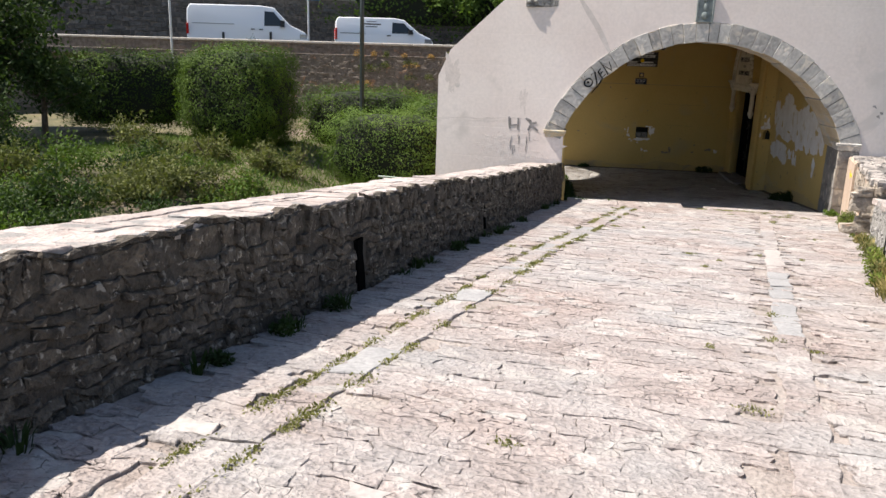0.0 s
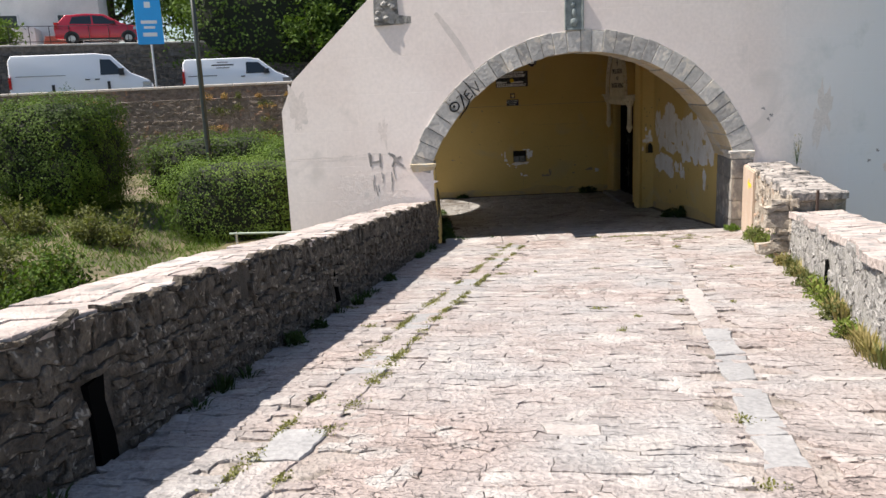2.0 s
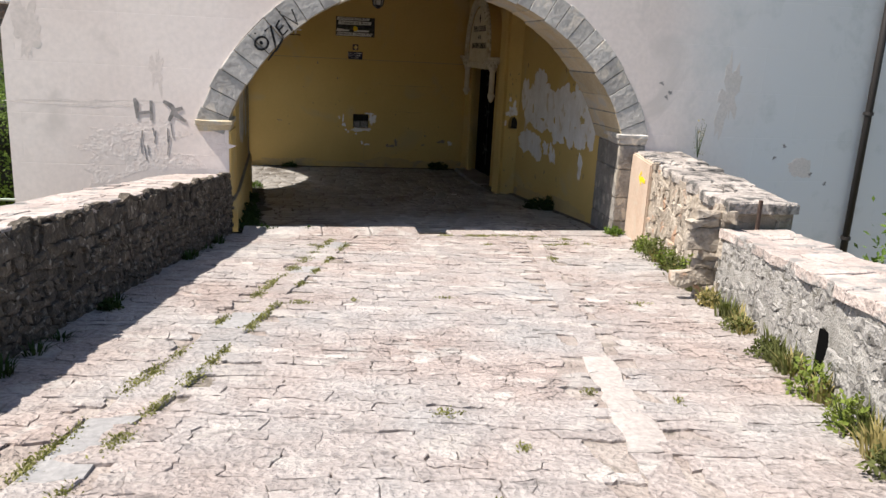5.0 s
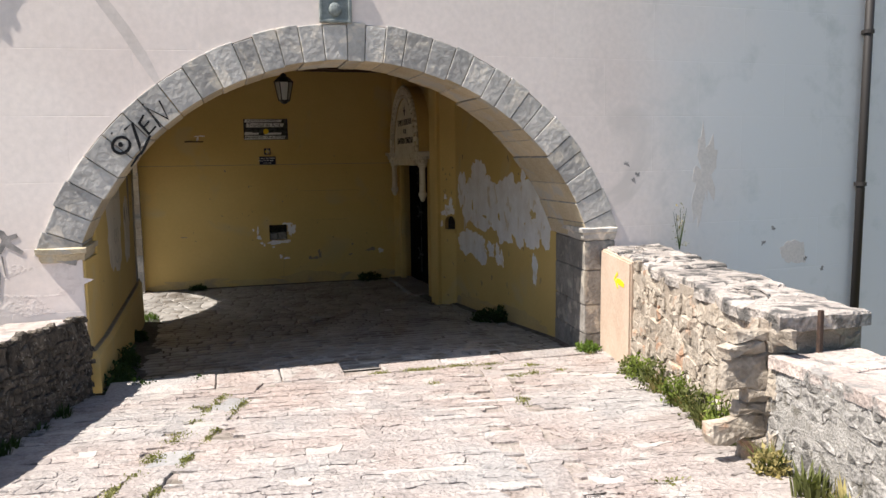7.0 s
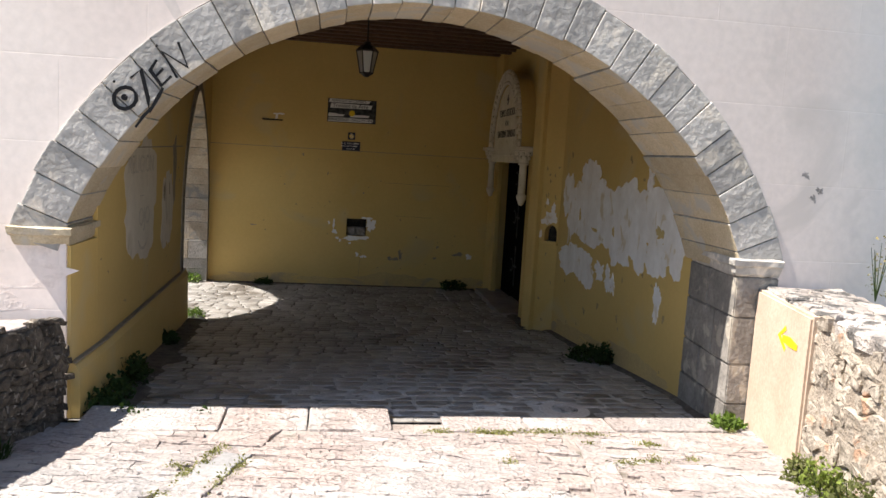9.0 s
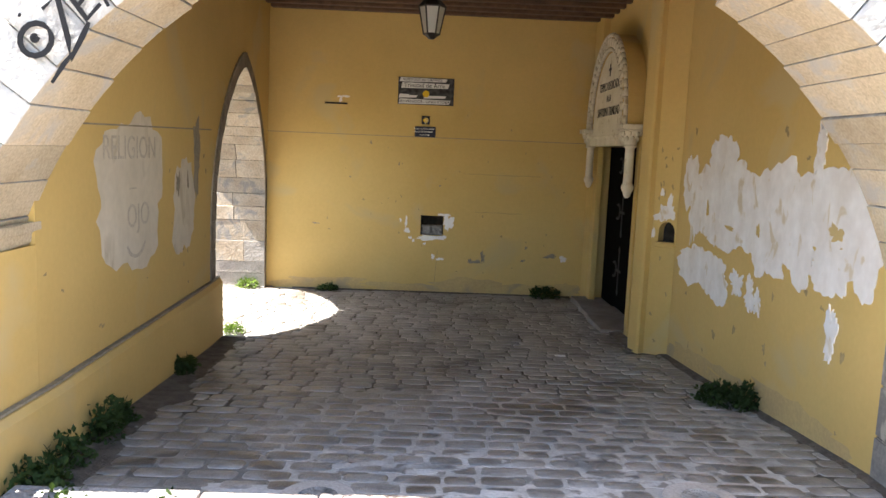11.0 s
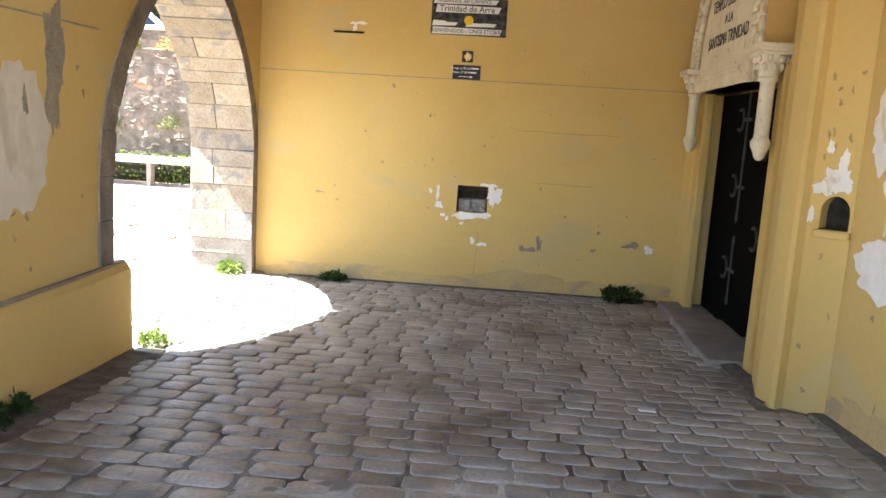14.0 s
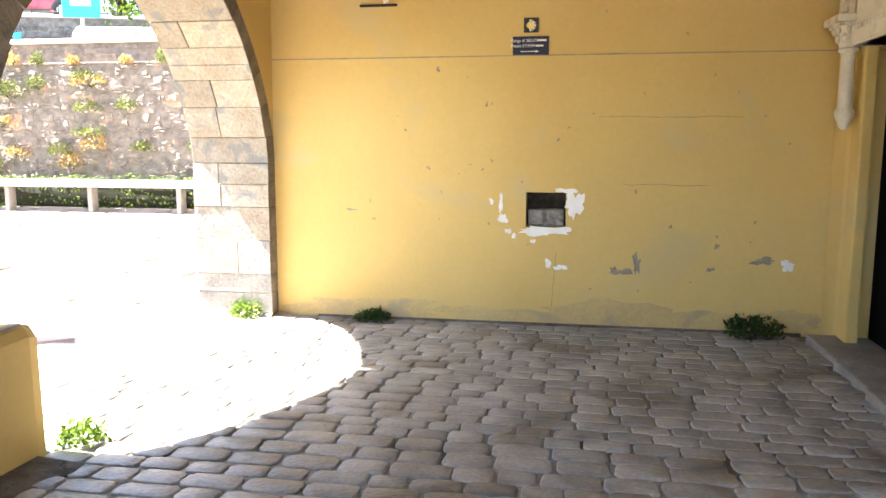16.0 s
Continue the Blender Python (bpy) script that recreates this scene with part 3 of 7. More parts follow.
impost("impost", -0.33, 0.06)
bm = bmesh.new()
levels = []
for o, z in ((0.0, -0.16), (0.02, -0.13), (0.03, -0.075), (0.06, -0.06), (0.065, -0.01), (0.045, 0.0)):
    f = fy(5.8)
    levels.append([bm.verts.new(c) for c in ((5.60 - o, f - o, z), (6.0, f - o, z), (6.0, 17.62, z), (5.72 - o, 17.62, z))])
for a, b in zip(levels, levels[1:]):
    for i in range(4):
        bm.faces.new((a[i], a[(i + 1) % 4], b[(i + 1) % 4], b[i]))
bm.faces.new(levels[0])
bm.faces.new(levels[-1])
bmesh.ops.recalc_face_normals(bm, faces=bm.faces)
bmesh.ops.subdivide_edges(bm, edges=[e for e in bm.edges if e.calc_length() > 0.3], cuts=4)
for v in bm.verts:
    v.co += Vector((rv.uniform(-1, 1), rv.uniform(-1, 1), rv.uniform(-1, 1))) * 0.006
part("impost", bm, M_arch, stone_arch, "worn moulded impost block")
z = -1.70
for k, h in enumerate((0.40, 0.36, 0.42, 0.38)):
    top = min(z + h, -0.161)
    cuts = [0.0, (0.42, 0.6, 0.35, 0.55)[k], 1.0]
    f = fy(5.7)
    for c0, c1 in zip(cuts, cuts[1:]):
        out = rv.uniform(-0.008, 0.008)
        ya, yb = f + (17.64 - f) * c0 + (0.003 if c0 else -0.01), f + (17.64 - f) * c1 - 0.002
        bm = bmesh.new()
        prism(bm, [(east_x(ya) + out, ya), (6.0, ya), (6.0, yb), (east_x(yb) + out, yb)], "z", z + 0.002, top - 0.002)
        bmesh.ops.bevel(bm, geom=bm.edges[:], offset=0.01, segments=2, affect="EDGES")
        part("pier_stone", bm, M_pier, stone_arch)
    z = top


def frame_bars(bm, x0, x1, z0, z1, y0, y1, w):
    box(bm, x0, x1, y0, y1, z0, z0 + w, 0.006)
    box(bm, x0, x1, y0, y1, z1 - w, z1, 0.006)
    box(bm, x0, x0 + w, y0, y1, z0 + w, z1 - w, 0.006)
    box(bm, x1 - w, x1, y0, y1, z0 + w, z1 - w, 0.006)


relief = thing("carved_plaque", "small blue-grey carved relief plaque above the arch", "plaque")
f = fy(2.7)
bm = bmesh.new()
box(bm, 2.54, 2.85, f - 0.03, f + 0.02, 2.30, 2.88, 0.006)
part("slab", bm, M_slate, relief)
bm = bmesh.new()
frame_bars(bm, 2.525, 2.865, 2.285, 2.895, f - 0.05, f, 0.035)
part("frame", bm, M_slate, relief)
bm = bmesh.new()
for c, r, h in (((2.69, 2.42), 0.075, 1), ((2.70, 2.58), 0.05, 1.6), ((2.68, 2.72), 0.045, 1)):
    bmesh.ops.create_uvsphere(bm, u_segments=12, v_segments=8, radius=r, matrix=Matrix.Translation((c[0], f - 0.03, c[1])) @ Matrix.Diagonal((1, 0.5, h, 1)))
part("relief", bm, M_slate, relief, smooth=True)

arms = thing("carved_stone_block", "weathered grey carved stone set in the plaster", "carved stone")
f = fy(-0.5)
bm = bmesh.new()
prism(bm, [(-0.90, 2.53), (-0.16, 2.54), (-0.17, 2.68), (-0.45, 2.70), (-0.47, 3.3), (-0.88, 3.3)], "y", f - 0.025, f + 0.05)
bmesh.ops.bevel(bm, geom=bm.edges[:], offset=0.012, segments=2, affect="EDGES")
part("block", bm, M_grey, arms)
for i in range(9):
    bm = bmesh.new()
    bmesh.ops.create_icosphere(bm, subdivisions=1, radius=rv.uniform(0.03, 0.06), matrix=Matrix.Translation((rv.uniform(-0.84, -0.52), f - 0.025, rv.uniform(2.62, 3.2))) @ Matrix.Diagonal((1.4, 0.4, 1, 1)))
    part("relief", bm, M_grey, arms, smooth=True)


def strokes(name, lines, to_world, width, material, parent=None, label=""):
    """Painted strokes: flat ribbons along lines of (u, v), 3 mm proud, laid by to_world(u, v, lift)."""
    bm = bmesh.new()
    for line in lines:
        pts = [Vector(p) for p in line]
        prev = None
        for i, p in enumerate(pts):
            d = (pts[min(i + 1, len(pts) - 1)] - pts[max(i - 1, 0)]).normalized()
            n = Vector((-d.y, d.x)) * width * (0.6 if i in (0, len(pts) - 1) else 1.0) / 2
            cur = [bm.verts.new(to_world(*(p + n), 0.004)), bm.verts.new(to_world(*(p - n), 0.004)), bm.verts.new(to_world(*(p - n), 0.0)), bm.verts.new(to_world(*(p + n), 0.0))]
            if prev:
                for k in range(4):
                    bm.faces.new((prev[k], prev[(k + 1) % 4], cur[(k + 1) % 4], cur[k]))
            prev = cur
    return part(name, bm, material, parent, label)


def oval(cx, cz, rx, rz, n=14, a=0.0, b=360.0):
    return [(cx + rx * math.cos(radians(a + (b - a) * i / n)), cz + rz * math.sin(radians(a + (b - a) * i / n))) for i in range(n + 1)]


tag_c, tag_s = math.cos(radians(38)), math.sin(radians(38))


def on_arch(u, v, lift):
    u, v = u * 0.88, v * 0.88
    x, z = 0.50 + u * tag_c - v * tag_s, 0.88 + u * tag_s + v * tag_c
    return (x, fy(x) - 0.034 - lift, z)


tag = thing("graffiti_tag", "black sprayed letters across the grey voussoirs", "graffiti")
strokes("letter", [oval(0.10, 0.13, 0.10, 0.09), oval(0.10, 0.14, 0.012, 0.012)], on_arch, 0.034, M_black, tag)
strokes("letter", [[(0.24, 0.24), (0.36, 0.25), (0.26, 0.02), (0.20, -0.08), (0.34, -0.02), (0.42, 0.02)]], on_arch, 0.036, M_black, tag)
strokes("letter", [[(0.52, 0.24), (0.42, 0.20), (0.42, 0.04), (0.54, 0.06)], [(0.42, 0.13), (0.52, 0.15)]], on_arch, 0.036, M_black, tag)
strokes("letter", [[(0.57, 0.02), (0.60, 0.27), (0.70, 0.04), (0.76, 0.26)]], on_arch, 0.036, M_black, tag)
for line in ([(0.02, -0.12), (0.14, -0.08), (0.24, -0.06)], [(0.10, 0.29), (0.12, 0.30)], [(0.58, 0.33), (0.60, 0.34)]):
    strokes("flourish", [line], on_arch, 0.03, M_black, tag)


def on_front(u, v, lift):
    return (u, fy(u) - 0.002 - lift, v)


smear = thing("spray_marks", "faded grey spray strokes on the plaster", "graffiti")
for line in [[(-1.02, -0.02), (-1.03, 0.18), (-1.05, 0.24)], [(-0.84, -0.04), (-0.84, 0.22)], [(-1.0, 0.05), (-0.86, 0.07)], [(-0.68, 0.22), (-0.58, 0.16), (-0.52, 0.04), (-0.40, -0.04)], [(-0.44, 0.14), (-0.55, 0.1), (-0.62, -0.04)]]:
    strokes("stroke", [[(u - 0.1, v) for u, v in line]], on_front, 0.065, M_spray, smear)

rq = random.Random(19)
for i in range(9):
    u, v = rq.uniform(-1.15, -0.55), rq.uniform(-0.6, -0.25)
    strokes("scratch", [[(u, v), (u + rq.uniform(-0.04, 0.04), v + rq.uniform(0.08, 0.3))]], on_front, 0.018, M_spray, smear)

pipe = thing("drainpipe", "dark brown drainpipe fixed to the facade", "pipe")
bm = bmesh.new()
cyl(bm, (9.72, fy(9.7) - 0.09, -3), (9.74, fy(9.7) - 0.09, 5.5), 0.055, n=14)
part("tube", bm, M_pipe, pipe, smooth=True)
for z in (-1.6, 0.4, 2.4):
    bm = bmesh.new()
    cyl(bm, (9.73, fy(9.7) - 0.09, z), (9.73, fy(9.7) - 0.09, z + 0.05), 0.072, n=14)
    box(bm, 9.70, 9.76, fy(9.7) - 0.05, fy(9.7) + 0.03, z, z + 0.05)
    part("bracket", bm, M_pipe, pipe)


# ---- parapets ----
def west_top(y):
    return gz(y) + lerp([13.5, 16.6], [0.80, 0.78], y)


def east_top(y):
    return gz(y) + 0.65


def high_top(y):
    return lerp([12.2, 16.6], [-0.22, -0.30], y)


def parapet(name, xf, side, y0, y1, hf, width, label, step=0.5, mat_=None, foot=0.0):
    """The core of a rubble parapet that follows the line xf(y); side -1 puts its body to the west."""
    bm = bmesh.new()
    ys = np.linspace(y0, y1, int((y1 - y0) / step) + 2)
    rows = []
    for y in ys:
        x = xf(y) + 0.02 * side
        z = hf(y)
        zs = [-3] + [gz(y) - 0.1 + (z - gz(y) + 0.1) * k / 4 for k in range(5)]
        b = x + width * side
        w = [0.008 * math.sin(y * 7 + k * 3) for k in range(6)]
        rows.append([bm.verts.new((x + w[k] - side * foot * (z - max(zk, gz(y))) / (z - gz(y)), y, zk)) for k, zk in enumerate(zs)] + [bm.verts.new((b, y, z)), bm.verts.new((b, y, -3))])
    for p, q in zip(rows, rows[1:]):
        for i in range(len(p) - 1):
            bm.faces.new((p[i], p[i + 1], q[i + 1], q[i]))
    bm.faces.new(rows[0])
    bm.faces.new(rows[-1])
    bmesh.ops.recalc_face_normals(bm, faces=bm.faces)
    return single(name, bm, mat_ or M_rmortar, label, "parapet", kind="structure")


M_rm_grey = mat("grey_mortar", (0.24, 0.23, 0.21), (0.36, 0.345, 0.32), 6, 0.95, 0.9, 60, (0.15, 0.14, 0.12), 0.2, 5, dist=0.02)
M_rm_buff = mat("buff_mortar", (0.26, 0.215, 0.17), (0.37, 0.32, 0.265), 6, 0.95, 0.9, 60, (0.20, 0.16, 0.11), 0.1, 6, dist=0.02)
parapet_west = parapet("parapet_west", left_x, -1, -12, 16.62, west_top, 0.60, "rubble stone parapet coloured dark for shade, with pale coping slabs", foot=0.04)
parapet_east = parapet("parapet_east", right_x, 1, -12, 12.3, east_top, 0.6, "low grey lichened stone parapet", mat_=M_rm_grey)
parapet_high = parapet("parapet_high", right_x, 1, 12.3, 16.5, high_top, 0.72, "tall buff rubble parapet block beside the arch", mat_=M_rm_buff)

# smooth plastered end of the tall block, with a painted way-mark
bm = bmesh.new()
prism(bm, [(right_x(15.35) - 0.035, 15.35), (right_x(15.35) + 0.3, 15.35), (right_x(16.53) + 0.3, 16.55), (right_x(16.53) - 0.05, 16.55)], "z", -2.0, -0.26)
bmesh.ops.bevel(bm, geom=[e for e in bm.edges if e.calc_length() > 0.5], offset=0.02, segments=2, affect="EDGES")
M_endpl = mat("warm_end_plaster", (0.44, 0.33, 0.25), (0.51, 0.405, 0.32), 2, 0.9, 0.3, 30, (0.45, 0.37, 0.29), 0.25, 3, grain=0.6)
end_plaster = part("end_plaster", bm, M_endpl, parapet_high, "smooth buff plaster at the end")


def on_end(u, v, lift):
    return (right_x(u) - 0.037 - lift - (u - 15.35) * 0.012, u, v)


arrow = thing("painted_arrow", "yellow painted arrow on buff plaster", "arrow")
strokes("shaft", [[(15.55, -0.54), (15.70, -0.53), (15.86, -0.53)]], on_end, 0.075, M_yel_paint, arrow)
strokes("head", [[(15.78, -0.61), (15.93, -0.525), (15.80, -0.44)]], on_end, 0.06, M_yel_paint, arrow)
bar = thing("iron_bar", "rusty iron bar standing in the parapet's end", "bar")
bm = bmesh.new()
box(bm, 5.06, 5.09, 12.18, 12.21, -0.50, -0.14, 0.003)
part("bar", bm, M_rust, bar)


# ---- passage: stones of the side opening ----
M_ringst = mat("grey_ring_stone", (0.15, 0.125, 0.095), (0.23, 0.195, 0.15), 5, 0.9, 0.7, 40, rand=0.2)
M_sidest = mat("warm_side_stone", (0.30, 0.25, 0.185), (0.39, 0.34, 0.265), 4, 0.9, 0.8, 30, (0.23, 0.22, 0.20), 0.3, 4, rand=0.18, dist=0.02)
M_sidegr = mat("grey_side_stone", (0.20, 0.19, 0.175), (0.28, 0.265, 0.24), 4, 0.9, 0.8, 30, rand=0.15, dist=0.02)
side_arch = thing("side_arch", "pointed stone arch opening to the street", "arch", kind="structure")
outer = [(near_foot[0], z) for z in (-1.12, -0.75)] + [pointed(k) for k in KS] + [(far_foot[0], z) for z in (-0.75, -1.2, -1.7, -2.25)]
inner = [(pointed(-1, 0.24)[0], z) for z in (-1.12, -0.75)] + [pointed(k, 0.24) for k in KS] + [(pointed(1, 0.24)[0], z) for z in (-0.75, -1.2, -1.7, -2.25)]
cum = [0.0]
for p, q in zip(outer, outer[1:]):
    cum.append(cum[-1] + math.dist(p, q))
cut = [0.0]
while cut[-1] < cum[-1] - 0.15:
    cut.append(cut[-1] + rv.uniform(0.2, 0.38))
cut[-1] = cum[-1]


def along(line, s):
    return (lerp(cum, [p[0] for p in line], s), lerp(cum, [p[1] for p in line], s))


for s0, s1 in zip(cut, cut[1:]):
    e = 0.0015
    oa, ob_, ia, ib = along(outer, s0 + e), along(outer, s1 - e), along(inner, s0 + e), along(inner, s1 - e)
    j = rv.uniform(-0.02, 0.02)
    far_side = (oa[0] + ob_[0]) / 2 > OC
    front = 0.02 if not far_side else 0.006
    xs = [front, -0.86] if rv.random() < 0.4 else [front, -rv.uniform(0.25, 0.6), -0.86]
    for xa, xb in zip(xs, xs[1:]):
        bm = bmesh.new()
        jj = j + rv.uniform(-0.008, 0.008)
        prism(bm, [oa, ob_, (ib[0] + jj, ib[1]), (ia[0] + jj, ia[1])], "x", xa - (0.0015 if xa < 0 else 0), xb + (0.0015 if xb > -0.8 else 0))
        bmesh.ops.bevel(bm, geom=bm.edges[:], offset=0.006, segments=1, affect="EDGES")
        for v in bm.verts:
            v.co.x += inner_left_x(v.co.y)
        bm.normal_update()
        low = (oa[1] + ob_[1]) / 2 < -0.9
        for fc in bm.faces:
            fc.material_index = 0 if abs(fc.normal.x) > 0.6 else (2 if low and rv.random() < 0.7 else 1)
        part("arch_stone", bm, [M_ringst, M_sidest, M_sidegr], side_arch)


# ---- marks on the ochre walls ----
def blotch(parent, plane, c, w, h, seed, material, rough=0.35, drips=0, n=46, lift=0.003, name="paint_patch"):
    """A flake or patch of paint with a ragged rim on a wall; plane ('x' or 'y', place, way its face looks)."""
    rs = random.Random(seed)
    ph = [rs.uniform(0, 6.28) for _ in range(6)]
    bm = bmesh.new()
    rim = []
    for i in range(n):
        a = 2 * math.pi * i / n
        sq = (abs(math.cos(a)) ** 3.2 + abs(math.sin(a)) ** 3.2) ** (-1 / 3.2)
        r = sq * (1 + rough * (0.30 * math.sin(2 * a + ph[0]) + 0.28 * math.sin(3 * a + ph[1]) + 0.26 * math.sin(5 * a + ph[2]) + 0.22 * math.sin(9 * a + ph[3]) + 0.2 * math.sin(16 * a + ph[4]) + rs.uniform(-0.16, 0.16)))
        u, v = r * math.cos(a) * w / 2, r * math.sin(a) * h / 2
        if drips and math.sin(a) < -0.4:
            v -= max(0, math.sin(u * drips + ph[5])) ** 3 * h * 0.16
        rim.append((u, v))
    ax, place, way = plane

    def at(u, v, d):
        return (place + way * d, c[0] + u, c[1] + v) if ax == "x" else (c[0] + u, place + way * d, c[1] + v)
    top = [bm.verts.new(at(u, v, lift)) for u, v in rim]
    base = [bm.verts.new(at(u * 1.001, v * 1.001, -0.004)) for u, v in rim]
    mid = bm.verts.new(at(0, 0, lift))
    for i in range(n):
        k = (i + 1) % n
        bm.faces.new((top[i], top[k], mid))
        bm.faces.new((base[i], base[k], top[k], top[i]))
    bmesh.ops.recalc_face_normals(bm, faces=bm.faces)
    return part(name, bm, material, parent)


def on_east(c, w, h, seed, material, rough=0.35, drips=0, n=46, lift=0.003, name="paint_patch"):
    """A patch that follows the leaning east wall."""
    ob = blotch(wall_east, ("x", 0.0, -1), c, w, h, seed, material, rough, drips, n, lift, name)
    for v in ob.data.vertices:
        v.co.x += east_x(v.co.y)


def on_buttress(c, w, h, seed, material, rough=0.45, n=30, lift=0.003, name="paint_patch"):
    ob = blotch(wall_east, ("y", 0.0, -1), c, w, h, seed, material, rough, 0, n, lift, name)
    ob.data.transform(NICHE_AT)


WHITES = ((20.52, 0.5, 0.62, 0.62, 5), (20.6, 0.15, 1.35, 0.8, 6), (21.36, 0.3, 0.4, 0.55, 7), (20.15, 0.12, 1.1, 0.85, 5), (21.15, -0.06, 0.14, 0.6, 0), (20.9, -0.62, 1.2, 0.42, 6), (20.5, -0.68, 0.7, 0.42, 7), (20.35, -0.2, 0.7, 0.3, 8),
          (19.45, 0.1, 1.1, 0.85, 6), (19.4, -0.25, 0.55, 0.42, 8), (18.8, 0.18, 1.1, 0.6, 6), (18.22, 0.2, 0.8, 0.66, 6), (18.02, -0.08, 0.48, 0.5, 7), (18.4, -0.26, 0.55, 0.36, 7), (18.9, -0.12, 0.5, 0.55, 7),
          (19.95, -0.64, 0.22, 0.22, 0), (19.66, -0.7, 0.16, 0.28, 0), (19.5, -0.74, 0.1, 0.2, 0), (18.68, 0.68, 0.14, 0.5, 0), (18.3, -0.75, 0.12, 0.42, 0))
for i, (y, z, w, h, d) in enumerate(WHITES):
    on_east((y, z), w, h, 40 + i, M_white, 0.24 if w > 0.3 else 0.6, d, n=72, lift=0.003 + 0.0004 * i)
for i, (y, z, w, h) in enumerate(((20.2, -0.12, 0.16, 0.04), (18.35, 0.03, 0.16, 0.12), (19.6, -0.08, 0.05, 0.1), (20.78, 0.02, 0.04, 0.12))):
    on_east((y, z), w, h, 520 + i, M_yellow, 0.6, 0, n=26, lift=0.0125 + 0.0002 * i, name="bare_plaster")
for i, (u, z, w, h) in enumerate(((0.16, -0.1, 0.2, 0.16), (0.08, -0.16, 0.12, 0.1), (0.2, 0.04, 0.06, 0.16), (0.1, 0.14, 0.04, 0.1), (0.02, -0.36, 0.05, 0.1), (0.22, -0.14, 0.1, 0.08))):
    on_buttress((u, z), w, h, 70 + i, M_white, lift=0.003 + 0.0006 * i)
NORTHP = ("y", BACK, -1)
for i, (x, z, w, h) in enumerate(((2.98, -0.76, 0.16, 0.26), (2.68, -1.04, 0.46, 0.09), (2.24, -0.92, 0.09, 0.09), (2.22, -0.76, 0.04, 0.18), (2.12, -0.74, 0.04, 0.06), (2.36, -1.1, 0.05, 0.05), (2.9, -0.62, 0.2, 0.05), (2.56, -1.15, 0.05, 0.04), (2.30, -1.05, 0.06, 0.05), (2.72, -1.38, 0.05, 0.1), (2.85, -1.42, 0.12, 0.05), (5.08, -1.34, 0.12, 0.1), (1.05, 1.40, 0.2, 0.035), (1.0, 1.35, 0.05, 0.1))):
    blotch(wall_north, NORTHP, (x, z), w, h, 90 + i, M_white, 0.5, n=30, lift=0.004 + 0.0005 * i)
for i, (x, z, w, h) in enumerate(((3.62, -1.36, 0.07, 0.18), (3.50, -1.45, 0.16, 0.06), (3.40, -1.44, 0.08, 0.07), (4.35, -1.4, 0.07, 0.04), (4.85, -1.30, 0.2, 0.07), (4.4, -1.16, 0.05, 0.04), (1.55, 0.62, 0.035, 0.05), (2.06, 0.26, 0.02, 0.05), (2.8, -0.1, 0.03, 0.03), (1.2, 0.0, 0.03, 0.02), (0.6, -0.85, 0.12, 0.02))):
    blotch(wall_north, NORTHP, (x, z), w, h, 120 + i, M_cem_shadow, 0.7, n=22, lift=0.0022 + 0.0001 * i)


def on_left(seed, y, z, w, h, material, drips=0, rough=0.35):
    ob = blotch(wall_west, ("x", 0.0, 1), (y, z), w, h, seed, material, rough, drips, lift=0.0015 + 0.0008 * (seed - 150))
    for v in ob.data.vertices:
        v.co.x += inner_left_x(v.co.y)


on_left(150, 19.1, 0.08, 1.5, 1.2, M_cement, 0, 0.2)
on_left(152, 20.5, -0.14, 0.7, 0.9, M_cement, 0, 0.2)
on_left(153, 20.95, 0.36, 0.2, 0.75, M_cem_shadow, 0, 0.4)
on_left(154, 20.3, 0.1, 0.1, 0.2, M_cem_shadow, 0, 0.6)
on_left(155, 20.62, 0.12, 0.05, 0.14, M_cem_shadow, 0, 0.6)
word = thing("faded_writing", "faint grey scrawl on the cement patch", "graffiti")


def on_patch(u, v, lift):
    return (inner_left_x(u) + 0.002 + lift, u, v)


M_faint = mat("faint_pencil_grey", (0.47, 0.42, 0.335), (0.545, 0.485, 0.39), 8, 0.9, 0)
strokes("mouth", [oval(19.15, -0.3, 0.22, 0.16, 10, 200, 340)], on_patch, 0.03, M_faint, word)
strokes("dash", [[(19.0, 0.12), (19.16, 0.12)]], on_patch, 0.022, M_faint, word)

# damp along the foot of the walls
M_damp = mat("damp_ochre_plaster", (0.47, 0.34, 0.15), (0.54, 0.39, 0.16), 1.2, 0.9, 0.1, 30, (0.40, 0.31, 0.17), 0.2, 2, dist=0.005, grain=0.5)
for i, (x, w, h) in enumerate(((0.7, 1.6, 0.28), (2.3, 1.4, 0.2), (3.7, 1.7, 0.34), (5.0, 0.8, 0.3))):
    blotch(wall_north, NORTHP, (x, gz(26.3) + h * 0.3), w, h, 180 + i, M_damp, 0.35, lift=0.0008 + 0.0004 * i, name="damp_stain")
for i, (y, w, h) in enumerate(((18.6, 1.5, 0.3), (19.8, 1.6, 0.24), (21.0, 1.2, 0.3))):
    on_east((y, gz(y) + h * 0.3), w, h, 190 + i, M_damp, 0.35, lift=0.0008 + 0.0006 * i, name="damp_stain")

